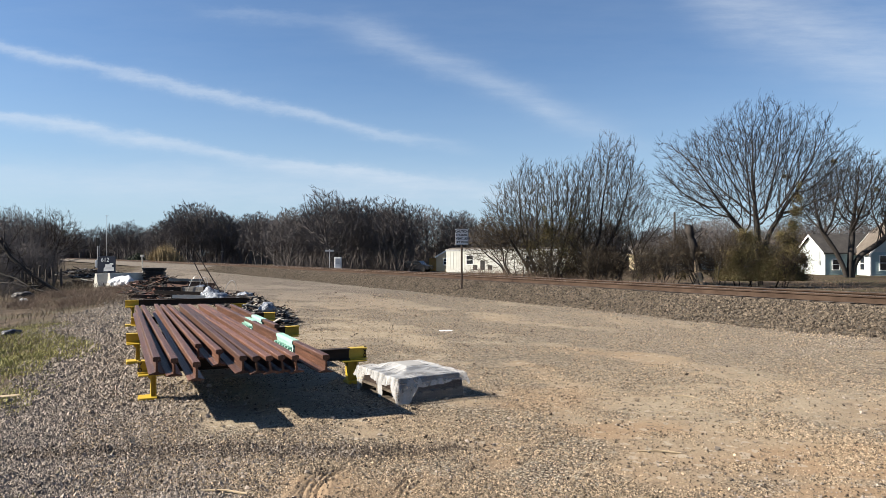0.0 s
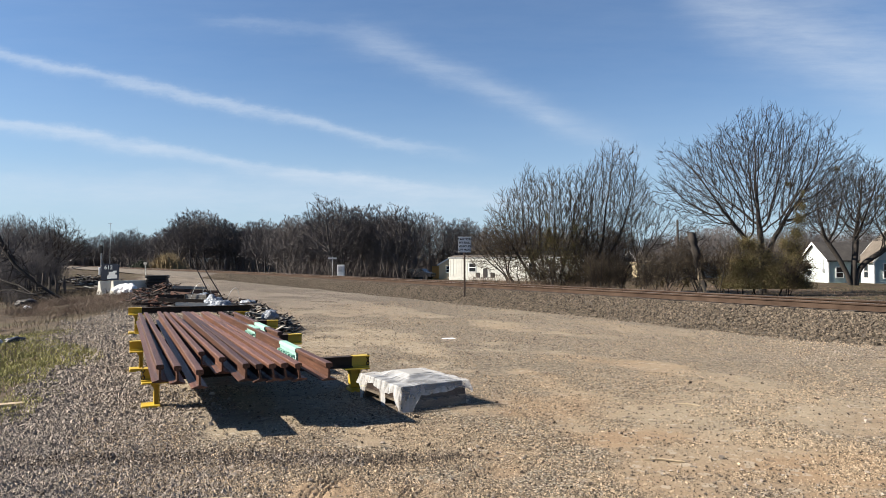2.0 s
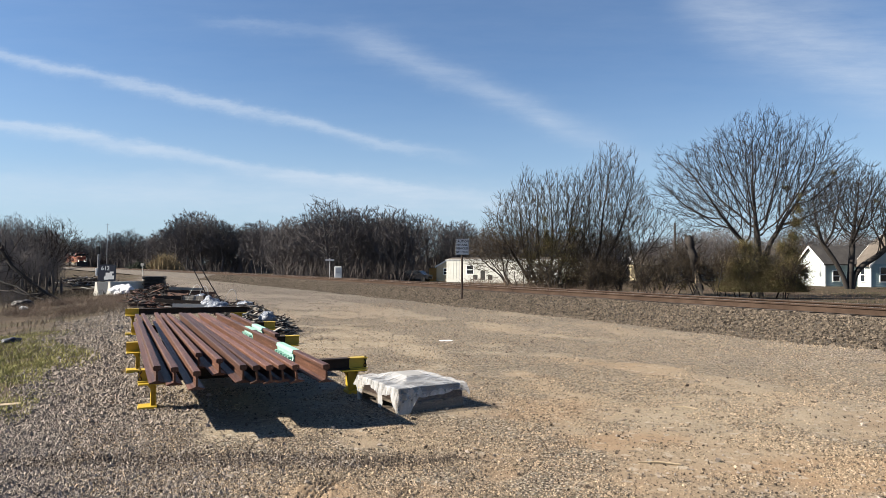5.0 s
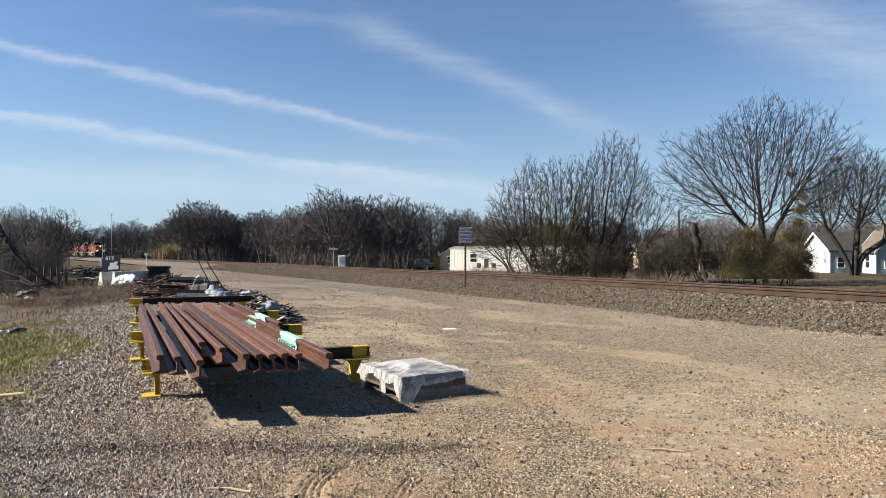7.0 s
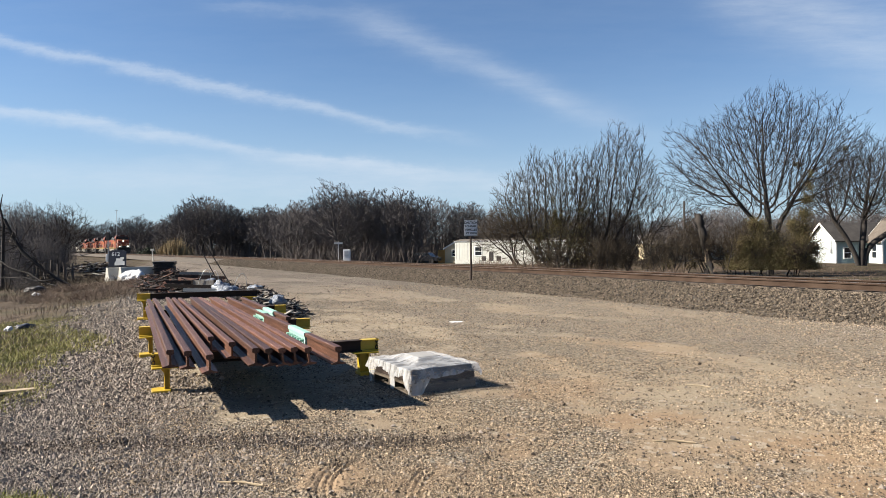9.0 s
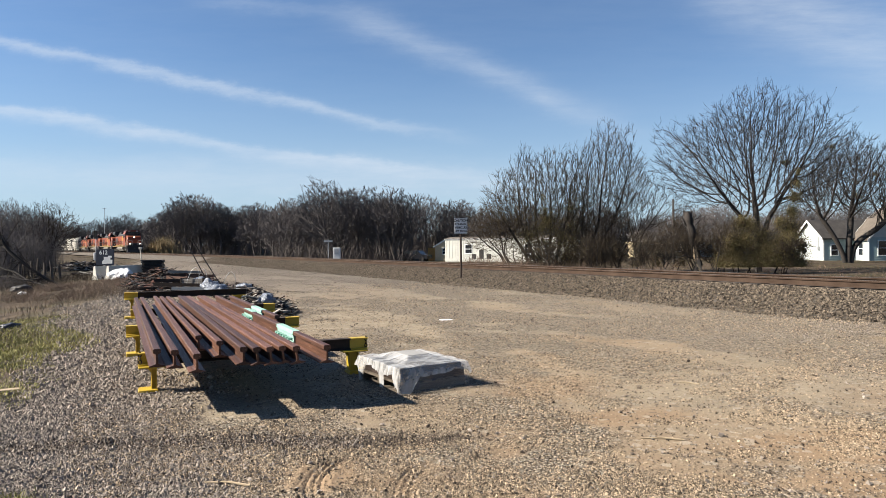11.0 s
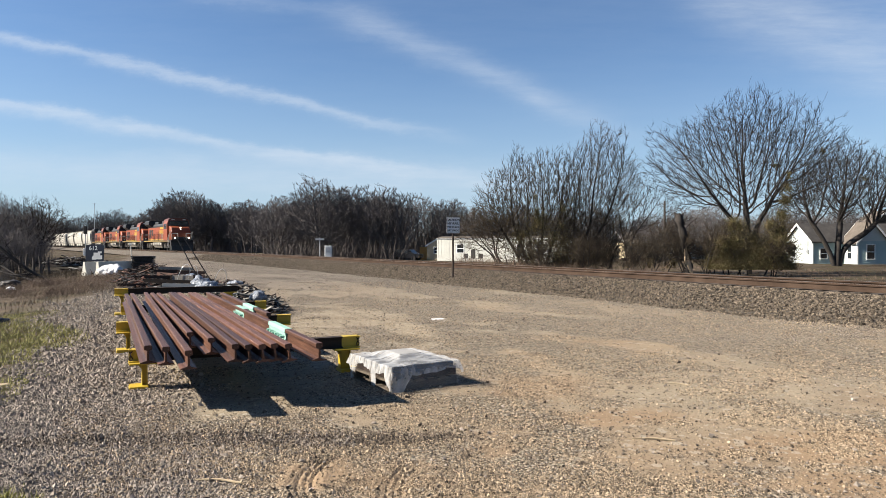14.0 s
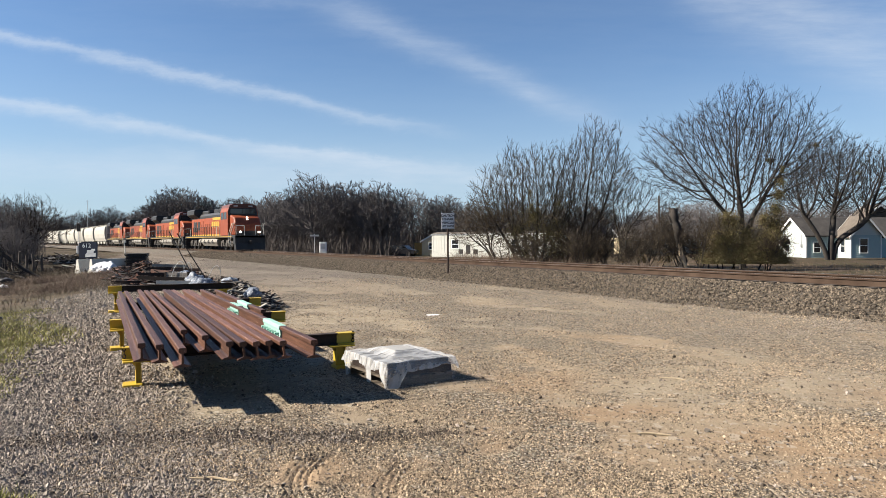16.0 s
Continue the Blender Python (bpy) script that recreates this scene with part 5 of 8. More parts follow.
def make_train():
    first = make_locomotive("orange and black diesel locomotive with lit headlights leading a train")
    VEHICLES.append((first, 11.2))
    for k in range(1, 4):
        lo = copy_thing(first, Matrix())
        tagged(lo, "orange and black diesel locomotive coupled behind the first")
        for ob in list(lo.children):
            if ob.name.startswith("ditch_light"):
                ob.data = ob.data.copy()
                ob.data.materials[0] = M["handrail"]
                tagged(ob, "unlit ditch light")
            for sub in ob.children:
                if sub.name.startswith("headlight"):
                    sub.data = sub.data.copy()
                    sub.data.materials[0] = M["handrail"]
                    tagged(sub, "unlit headlight")
        VEHICLES.append((lo, 11.2 + LOCO_PITCH * k))
    car = make_hopper()
    for k in range(13):
        ob = car if k == 0 else copy_thing(car, Matrix())
        VEHICLES.append((ob, LOCO_PITCH * 4 + CAR_PITCH * (k + 0.5)))


make_train()


# ---- trees and plants ----
class Wood:
    """Collects tapered tubes of a tree: limbs in one mesh, twigs in another."""

    def __init__(self, rng):
        self.rng, self.v, self.f, self.n, self.pending = rng, ([], []), ([], []), [0, 0], []

    def tube(self, pts, radii, sides, which):
        pts, radii = np.asarray(pts, float), np.asarray(radii, float)
        d = pts[-1] - pts[0]
        d = d / (np.linalg.norm(d) + 1e-9)
        ref = np.array([0, 0, 1.0]) if abs(d[2]) < 0.8 else np.array([1.0, 0, 0])
        a = np.cross(d, ref)
        a /= np.linalg.norm(a) + 1e-9
        b = np.cross(d, a)
        ang = np.arange(sides) * 2 * math.pi / sides
        ring = np.cos(ang)[:, None] * a + np.sin(ang)[:, None] * b
        v = pts[:, None, :] + radii[:, None, None] * ring[None]
        k = len(pts)
        i = np.arange(k * sides).reshape(k, sides) + self.n[which]
        j = np.roll(i, -1, 1)
        self.f[which].append(np.stack([i[:-1], j[:-1], j[1:], i[1:]], -1).reshape(-1, 4))
        self.v[which].append(v.reshape(-1, 3))
        self.n[which] += k * sides

    def grow(self, p, d, length, r, level, spec):
        rng = self.rng
        k = spec["segs"][level] + 1
        pts, way = [np.array(p, float)], np.array(d, float)
        for _ in range(k - 1):
            way = way + rng.normal(0, spec["wander"][level], 3)
            way[2] += spec["up"][level]
            way /= np.linalg.norm(way)
            pts.append(pts[-1] + way * length / (k - 1))
        tip = 0.45 if level < spec["levels"] else 0.35
        radii = np.maximum(np.linspace(r, r * tip, k), spec["thin"])
        self.tube(pts, radii, spec["sides"][level], 0 if level <= spec["limb_level"] else 1)
        if level >= spec["levels"]:
            return
        n = max(2, int(round(spec["kids"][level] * rng.uniform(0.8, 1.25))))
        start = spec["start"][level]
        phase = rng.uniform(0, 6.28)
        for q in range(n):
            f = start + (1 - start) * (q + rng.uniform(0.2, 0.8)) / n
            x = f * (k - 1)
            i = min(int(x), k - 2)
            at = pts[i] + (pts[i + 1] - pts[i]) * (x - i)
            along = pts[i + 1] - pts[i]
            along /= np.linalg.norm(along)
            az = phase + q * 2.4 + rng.uniform(-0.5, 0.5)
            ref = np.array([0, 0, 1.0]) if abs(along[2]) < 0.9 else np.array([1.0, 0, 0])
            a = np.cross(along, ref)
            a /= np.linalg.norm(a)
            b = np.cross(along, a)
            ang = radians(rng.uniform(*spec["angle"][level]))
            kid = along * math.cos(ang) + (a * math.cos(az) + b * math.sin(az)) * math.sin(ang)
            kid[2] = max(kid[2], spec["flat"])
            kid = kid / np.linalg.norm(kid)
            if level + 1 == spec["levels"]:
                self.pending.append((at, kid, length * spec["ratio"][level] * (1.15 - 0.55 * f) * rng.uniform(0.75, 1.2), max(radii[i] * spec["thick"][level], spec["thin"])))
                continue
            self.grow(at, kid, length * spec["ratio"][level] * (1.15 - 0.55 * f) * rng.uniform(0.75, 1.2),
                      max(radii[i] * spec["thick"][level], spec["thin"]), level + 1, spec)

    def fill(self, stems, spots, step, kill, tip, thick, up=0.12, shoots=3, shoot=0.7, thin=0.008, fine=0.03, out=0.22, heart=(0, 0, 2.0)):
        """Grows limbs from stems (lists of points) towards spots in space until each spot is reached; branches thicken where they join.
        tip: radius of the last twigs; thick: how fast they add up; shoots: twigs for each last stretch of branch."""
        rng = self.rng
        pos, parent = [], []
        for stem in stems:
            for k, p in enumerate(stem):
                parent.append(len(pos) - 1 if k else -1)
                pos.append(np.array(p, float))
        spots, heart = np.asarray(spots, float), np.array(heart, float)
        near, dist = np.zeros(len(spots), int), np.full(len(spots), 1e9)

        def measure_from(ids):
            p = np.array([pos[i] for i in ids])
            d = (spots ** 2).sum(1)[:, None] + (p ** 2).sum(1)[None] - 2 * spots @ p.T
            q = d.argmin(1)
            m = np.sqrt(np.maximum(d[np.arange(len(spots)), q], 0))
            better = m < dist
            dist[better], near[better] = m[better], np.array(ids)[q[better]]
        measure_from(list(range(len(pos))))
        last = {}
        for _ in range(140):
            if not len(spots):
                break
            fresh = []
            way = (spots - np.array(pos)[near]) / (dist[:, None] + 1e-6)
            ids, inv = np.unique(near, return_inverse=True)
            pull = np.zeros((len(ids), 3))
            np.add.at(pull, inv, way)
            one = np.zeros(len(ids), int)
            one[inv] = np.arange(len(spots))
            for i, d, o in zip(ids, pull, one):
                d = way[o] if i in last else d / (np.linalg.norm(d) + 1e-9)
                if i in last:
                    if len(last[i]) > 3:
                        continue
                elif parent[i] >= 0:
                    old = pos[i] - pos[parent[i]]
                    d = d + 0.55 * old / (np.linalg.norm(old) + 1e-9)
                away = pos[i] - heart
                d = d + rng.normal(0, 0.13, 3) + (0, 0, up) + out * away / (np.linalg.norm(away) + 1.0)
                d /= np.linalg.norm(d)
                last.setdefault(i, []).append(d)
                pos.append(pos[i] + d * step)
                parent.append(int(i))
                fresh.append(len(pos) - 1)
            if not fresh:
                break
            measure_from(fresh)
            left = dist > kill
            spots, near, dist = spots[left], near[left], dist[left]
        n = len(pos)
        kids = [[] for _ in range(n)]
        load = np.zeros(n)
        for i in range(n - 1, -1, -1):
            if load[i] == 0:
                load[i] = tip ** thick
            if parent[i] >= 0:
                load[parent[i]] += load[i]
                kids[parent[i]].append(i)
        r = load ** (1 / thick)
        starts = [(None, i) for i in range(n) if parent[i] < 0]
        while starts:
            at, i = starts.pop()
            chain = [i] if at is None else [at, i]
            while kids[i]:
                ordered = sorted(kids[i], key=lambda q: -r[q])
                starts += [(i, q) for q in ordered[1:]]
                i = ordered[0]
                chain.append(i)
            rad = [r[q] for q in chain]
            if at is not None:
                rad[0] = rad[1]
            pts = np.array([pos[q] for q in chain])
            if len(pts) > 2:
                pts[1:-1] = 0.5 * pts[1:-1] + 0.25 * (pts[:-2] + pts[2:])
            for k in range(0, len(chain) - 1, 5):
                seg, rr = pts[k:k + 6], rad[k:k + 6]
                self.tube(seg, np.maximum(rr, thin), 8 if rr[0] > 0.1 else 5 if rr[0] > 0.035 else 3, 0 if rr[0] > fine else 1)
            for k in range(1, len(chain)):
                if rad[k] < fine and pts[k][2] > 0:
                    d = pts[k] - pts[k - 1]
                    d /= np.linalg.norm(d) + 1e-9
                    for _ in range(rng.poisson(shoots * (1.6 if k == len(chain) - 1 else 1.0))):
                        away = pts[k] - heart
                        kid = 0.8 * d + rng.normal(0, 0.38, 3) + (0, 0, 0.12) + 0.8 * away / (np.linalg.norm(away) + 0.1)
                        self.pending.append((pts[k] - d * step * rng.uniform(0, 1), kid / np.linalg.norm(kid), shoot * rng.uniform(0.4, 1.15), max(tip * 0.8, thin)))

    def flush(self, sides, segs, thin, wander):
        """Builds all the last twigs at once."""
        if not self.pending:
            return
        rng = self.rng
        at = np.array([p[0] for p in self.pending])
        d = np.array([p[1] for p in self.pending])
        ln = np.array([p[2] for p in self.pending])
        r = np.array([p[3] for p in self.pending])
        n, k = len(at), segs + 1
        pts, way = [at], d
        for _ in range(segs):
            way = way + rng.normal(0, wander, (n, 3)) + (0, 0, 0.06)
            way = way / np.linalg.norm(way, axis=1, keepdims=True)
            pts.append(pts[-1] + way * (ln / segs)[:, None])
        pts = np.stack(pts, 1)
        radii = np.maximum(r[:, None] * np.linspace(1, 0.4, k)[None], thin)
        radii[:, -1] *= 0.6
        ref = np.where(np.abs(d[:, 2:3]) < 0.8, np.array([[0, 0, 1.0]]), np.array([[1.0, 0, 0]]))
        a = np.cross(d, ref)
        a /= np.linalg.norm(a, axis=1, keepdims=True) + 1e-9
        b = np.cross(d, a)
        ang = np.arange(sides) * 2 * math.pi / sides
        ring = np.cos(ang)[None, :, None] * a[:, None] + np.sin(ang)[None, :, None] * b[:, None]
        v = pts[:, :, None, :] + radii[:, :, None, None] * ring[:, None]
        i = np.arange(n * k * sides).reshape(n, k, sides) + self.n[1]
        j = np.roll(i, -1, 2)
        self.f[1].append(np.stack([i[:, :-1], j[:, :-1], j[:, 1:], i[:, 1:]], -1).reshape(-1, 4))
        self.v[1].append(v.reshape(-1, 3))
        self.n[1] += n * k * sides
        self.pending = []

    def put(self, tree, limb_material, twig_material, spec):
        self.flush(3, spec["segs"][spec["levels"]], spec["thin"], spec["wander"][-1])
        for which, name, mat in ((0, "trunk", limb_material), (1, "crown", twig_material)):
            if self.v[which]:
                ob = new(name, raw_mesh(name, np.concatenate(self.v[which]), np.concatenate(self.f[which]), mat, which == 0))
                ob.parent = tree


STEMS = dict(levels=3, segs=(7, 5, 3, 1), wander=(0.06, 0.09, 0.12, 0.14), up=(0.03, 0.06, 0.05, 0.05), thin=0.008, sides=(6, 4, 3, 3), limb_level=1,
             kids=(12, 9, 8), start=(0.2, 0.12, 0.1), angle=((24, 56), (24, 52), (24, 52)), ratio=(0.5, 0.5, 0.5), thick=(0.5, 0.5, 0.55), flat=-0.15)
FAR = dict(levels=3, segs=(5, 4, 2, 1), wander=(0.06, 0.09, 0.14, 0.2), up=(0.02, 0.06, 0.06, 0.06), thin=0.020, sides=(4, 3, 3, 3), limb_level=1,
           kids=(9, 5, 5), start=(0.12, 0.12, 0.1), angle=((22, 58), (20, 50), (20, 50)), ratio=(0.55, 0.52, 0.55), thick=(0.5, 0.5, 0.6), flat=-0.1)


def bare_tree(label, at, seed, trunk, spec, lean=(0, 0), limb="bark", twig="twig", stems=1, spread=0.0, group="bare trees", foot=0.0):
    """A leafless tree: trunk is (length, radius) of each stem."""
    rng = np.random.default_rng(seed)
    tree = thing("bare_tree", label, "tree", pose(at[0], at[1], at[2] if len(at) > 2 else float(ground_z(at[0], at[1])) - 0.05), group)
    w = Wood(rng)
    for k in range(stems):
        az = rng.uniform(0, 6.28) + k * 2.4
        tilt = spread * rng.uniform(0.4, 1.0) if stems > 1 else 0
        d = np.array([lean[0] + math.cos(az) * tilt, lean[1] + math.sin(az) * tilt, 1.0])
        base = np.array([math.cos(az), math.sin(az), 0]) * ((0.3 * trunk[1] * stems + foot * math.sqrt(rng.uniform())) if stems > 1 else 0)
        w.grow(base, d / np.linalg.norm(d), trunk[0] * (rng.uniform(0.7, 1.1) if stems > 1 else 1), trunk[1] * (rng.uniform(0.6, 1) if stems > 1 else 1), 0, spec)
    w.put(tree, limb, twig, spec)
    return tree


def leaf_cloud(name, label, category, centres, count, size, material, rng, squash=1.0, kind="", hang=0.0):
    """Small leaves strewn through soft balls: centres are (x, y, z, radius)."""
    c = np.array(centres, float)
    pick = rng.choice(len(c), count, p=c[:, 3] ** 2 / (c[:, 3] ** 2).sum())
    d = rng.normal(size=(count, 3))
    d /= np.linalg.norm(d, axis=1, keepdims=True)
    r = c[pick, 3] * np.abs(rng.normal(0, 0.62, count))
    p = c[pick, :3] + d * r[:, None] * (1, 1, squash)
    a = rng.normal(size=(count, 3))
    a /= np.linalg.norm(a, axis=1, keepdims=True)
    b = np.cross(a, rng.normal(size=(count, 3)))
    b /= np.linalg.norm(b, axis=1, keepdims=True)
    s = size * rng.uniform(0.5, 1.3, (count, 1))
    v = np.stack([p - a * s, p + b * s * 0.5, p + a * s, p - b * s * 0.5], 1)
    v[:, :, 2] -= hang * rng.uniform(0, 1, (count, 1))
    v[:, :, 2] = np.maximum(v[:, :, 2], 0.0)
    me = raw_mesh(name, v.reshape(-1, 3), np.arange(count * 4).reshape(-1, 4), material)
    return me


def sticks(count, area, height, thick, rng, lean=0.35, at=None):
    """Thin tapering stalks standing in an area: arrays of vertices and triangles."""
    if at is None:
        x, y = area(count)
    else:
        x, y = at
    n = len(x)
    z = ground_z(x, y)
    h = height * rng.uniform(0.4, 1.15, n)
    dx, dy = rng.normal(0, lean, n) * h, rng.normal(0, lean, n) * h
    az = rng.uniform(0, 6.28, n)
    wx, wy = np.cos(az) * thick, np.sin(az) * thick
    bend = rng.uniform(0.25, 0.5, n)
    v = np.stack([np.stack([x - wx, y - wy, z - 0.02], -1), np.stack([x + wx, y + wy, z - 0.02], -1),
                  np.stack([x + dx * bend - wx * 0.7, y + dy * bend - wy * 0.7, z + h * 0.55], -1), np.stack([x + dx * bend + wx * 0.7, y + dy * bend + wy * 0.7, z + h * 0.55], -1),
                  np.stack([x + dx, y + dy, z + h], -1)], 1)
    f = np.array([(0, 1, 3), (0, 3, 2), (2, 3, 4)])[None] + (np.arange(n) * 5)[:, None, None]
    return v.reshape(-1, 3), f.reshape(-1, 3)


def stalks(name, label, category, at, height, thick, material, rng, lean=0.3):
    v, f = sticks(0, None, height, thick, rng, lean, at)
    return tagged(new(name, raw_mesh(name, v, f, material)), label, category, kind="stuff")


def plan(px, s):
    """A spot s metres ahead, px to the side as seen at a hundred metres."""
    return px / 100.0 * s, s


def within(rng, count, balls, floor_z=0.5, shell=0.0):
    """Random spots in a union of ellipsoids (x, y, z, rx, ry, rz); shell pushes them outwards."""
    b = np.array(balls, float)
    size = b[:, 3] * b[:, 4] * b[:, 5]
    pick = rng.choice(len(b), count, p=size / size.sum())
    d = rng.normal(size=(count, 3))
    d /= np.linalg.norm(d, axis=1, keepdims=True)
    u = rng.uniform(0, 1, (count, 1)) ** (1 / 3)
    lumpy = np.array([noise.noise(Vector(q) * 2.1 + Vector((k * 5.0, 0, 0))) + 0.6 * noise.noise(Vector(q) * 5.0) for q, k in zip(d, pick)])
    u = (shell + (1 - shell) * u) * (0.94 + 0.42 * lumpy)[:, None]
    p = b[pick, :3] + d * u * b[pick, 3:]
    return p[p[:, 2] > floor_z]


# the great bare tree beyond the track, and its neighbours
def filled_tree(label, at, seed, stems, balls, count, group="bare trees", limb="bark", twig="twig", shell=0.0, floor_z=2.5, name="bare_tree", **growth):
    """A bare tree whose branches fill a crown of ellipsoids (in metres from its foot)."""
    rng = np.random.default_rng(seed)
    tree = thing(name, label, "tree", pose(at[0], at[1], float(ground_z(at[0], at[1])) - 0.05), group)
    w = Wood(rng)
    w.fill(stems, within(rng, count, balls, floor_z, shell), **growth)
    w.put(tree, limb, twig, STEMS)
    return tree


def stem(*points, step=0.4):
    """Points every step along a bent line."""
    out = [np.array(points[0], float)]
    for p in points[1:]:
        a, p = out[-1], np.array(p, float)
        k = max(1, int(round(np.linalg.norm(p - a) / step)))
        out += [a + (p - a) * q / k for q in range(1, k + 1)]
    return out


filled_tree("tall spreading bare tree with dark limbs beyond the track", (22.7, 49.0), 12,
            [stem((0, 0, -0.2), (0, 0, 1.4), (-0.1, 0, 2.6), (-0.9, 0, 3.6)), stem((0.1, 0, -0.2), (0.15, 0, 1.5), (0.5, 0, 3.0), (0.9, 0.1, 4.0)), stem((0.05, 0.1, -0.2), (0.1, 0.2, 2.8), (0.1, 0.5, 4.4))],
            [(-0.4, 0, 8.4, 6.3, 5.2, 4.4), (-3.7, 0, 7.8, 3.7, 3.6, 3.3), (3.9, 0, 8.2, 3.7, 3.8, 3.4), (0.4, 0, 10.6, 3.8, 3.2, 2.9)], 9500,
            step=0.30, kill=0.27, tip=0.0068, thick=2.02, up=0.05, shoots=1.3, shoot=0.5, thin=0.0065, shell=0.2, floor_z=4.4)
filled_tree("broad bare tree with two trunks leaning over the cottage", (39.6, 66.5), 5,
            [stem((-0.2, 0, -0.2), (-0.5, 0, 1.0), (-1.3, 0, 2.6), (-2.6, 0.1, 4.6)), stem((0.2, 0, -0.2), (0.5, 0, 1.4), (1.2, 0, 2.3), (2.8, 0, 3.3), (4.0, 0, 4.4)), stem((0.0, 0, -0.2), (0.1, 0, 1.6), (0.4, 0.2, 3.6), (0.5, 0.3, 5.0))],
            [(0.6, 0, 8.3, 5.6, 4.5, 3.8), (-2.6, 0, 7.2, 2.9, 3.2, 2.6), (4.2, 0, 7.6, 4.2, 3.8, 3.4)], 11000,
            step=0.38, kill=0.32, tip=0.0125, thick=2.10, up=0.04, shoots=1.4, shoot=0.65, thin=0.009, shell=0.15, floor_z=4.2)


def leaf_ball(x, y, z, r, seed):
    ob = new("mistletoe_clump", leaf_cloud("mistletoe_clump", "", "", [(0, 0, 2 * r, r), (0.6 * r, 0, 1.7 * r, 0.6 * r)], 420, 0.06, "ivy", np.random.default_rng(seed)))
    ob.matrix_basis = pose(x, y, z - 2 * r)
    tagged(ob, "small olive clump of mistletoe high in a bare tree", "mistletoe", "mistletoe in the trees")


for k, (x, y, z, r) in enumerate(((24.6, 49.0, 7.4, 0.34), (38.1, 66.5, 10.9, 0.42), (42.2, 66.5, 8.2, 0.45), (40.6, 66.4, 6.0, 0.35))):
    leaf_ball(x, y, z, r, 200 + k)
THICKET = dict(group="thicket trees", step=0.28, kill=0.24, tip=0.0070, thick=2.12, up=0.03, out=0.30, shoots=1.7, shoot=0.5, thin=0.008)
filled_tree("pale bare tree with many upright leaning stems beside the track", (10.3, 50.5), 31,
            [stem((0.3 * k - 0.3, 0.2 * (k % 2), -0.2), (0.5 * k - 0.4, 0.2 * (k % 2), 1.6), (1.1 * k - 0.9, 0.4 * (k % 2), 3.6)) for k in range(4)],
            [(2.0, 0, 7.2, 2.7, 2.2, 3.9), (0.6, 0, 6.2, 2.2, 2.0, 3.2), (3.4, 0, 6.3, 2.0, 1.8, 2.8)], 5000, twig="pale_twig", floor_z=3.0, **THICKET)
filled_tree("dense bare thicket tree with dark stems beside the track", (7.6, 50.0), 32,
            [stem((0.35 * k - 0.9, 0.2 * (k % 3), -0.2), (0.6 * k - 1.5, 0.2 * (k % 3), 1.5), (1.0 * k - 2.6, 0.3 * (k % 3), 3.2)) for k in range(6)],
            [(-1.3, 0, 5.6, 2.6, 2.2, 3.4), (0.9, 0, 5.8, 2.3, 2.2, 3.2), (-3.0, 0, 4.4, 2.0, 2.0, 2.4), (1.8, 0, 4.4, 2.0, 2.0, 2.6)], 8500, twig="thicket", floor_z=1.6, **THICKET)
filled_tree("low bare thicket tree leaning away from the stems behind it", (5.6, 50.6), 33,
            [stem((0.3 * k - 0.6, 0.2 * (k % 2), -0.2), (0.1 * k - 1.2, 0.2 * (k % 2), 1.3)) for k in range(4)],
            [(-1.4, 0, 3.4, 2.3, 1.8, 2.0), (-2.6, 0, 2.8, 1.7, 1.5, 1.3)], 2200, twig="thicket", floor_z=0.9, **THICKET)
filled_tree("tangle of bare branches arching over at the thicket's edge", (11.8, 49.2), 35,
            [stem((0.35 * k - 0.7, 0.2 * (k % 2), -0.2), (0.6 * k - 1.2, 0.2 * (k % 2), 1.4)) for k in range(5)],
            [(0.2, 0, 2.6, 2.6, 1.6, 2.0), (-1.6, 0, 2.4, 1.9, 1.5, 1.9)], 2800, twig="thicket", floor_z=0.4, **THICKET)
filled_tree("bare lower tree with open branches beside the broken trunk", (15.2, 53.0), 38,
            [stem((0.2 * k, 0, -0.2), (0.5 * k - 0.3, 0, 2.2)) for k in range(2)],
            [(0.3, 0, 5.0, 3.2, 2.4, 2.2), (2.4, 0, 4.6, 2.0, 1.8, 1.8)], 1900, twig="twig", floor_z=2.4, **dict(THICKET, kill=0.32, shoots=1.2))
for x, y, seed, wide in ((8.3, 49.0, 39, 2.3), (10.6, 48.8, 40, 2.0), (6.4, 49.4, 47, 1.8)):
    filled_tree("low dark tangle of bare stems at the thicket's foot", (x, y), seed, [stem((0.4 * k - 0.8, 0.2 * (k % 2), -0.2), (0.55 * k - 1.1, 0.2 * (k % 2), 0.9)) for k in range(5)],
                [(0, 0, 1.5, wide, 1.3, 1.7)], 2600, twig="thicket", floor_z=0.2, **THICKET)
for x, y, seed, tr, n in ((7.6, 47.5, 36, (2.6, 0.05), 7), (10.4, 47.5, 37, (2.4, 0.05), 7)):
    bare_tree("bare many-stemmed thicket shrub beside the track", (x, y), seed, tr, dict(STEMS, kids=(9, 7, 6)), (0, 0), twig="thicket", stems=n, spread=0.8, group="thicket trees", foot=0.8)
for x, y, seed, tr, n in ((16.2, 50, 41, (3.6, 0.06), 5), (18.3, 47, 42, (3.2, 0.06), 6), (20.2, 46.4, 43, (3.0, 0.05), 3), (21.7, 46.6, 45, (3.4, 0.06), 3), (14.6, 47, 46, (2.2, 0.04), 6), (13.2, 48, 48, (2.4, 0.04), 7), (18.9, 45.6, 49, (2.6, 0.04), 4), (22.9, 46.5, 50, (2.4, 0.04), 3)):
    bare_tree("low tangled leafless shrub beyond the track", (x, y), seed, tr, dict(STEMS, kids=(10, 8, 6)), stems=n, spread=0.7, group="shrubs beyond the track", twig="thicket", foot=0.9)


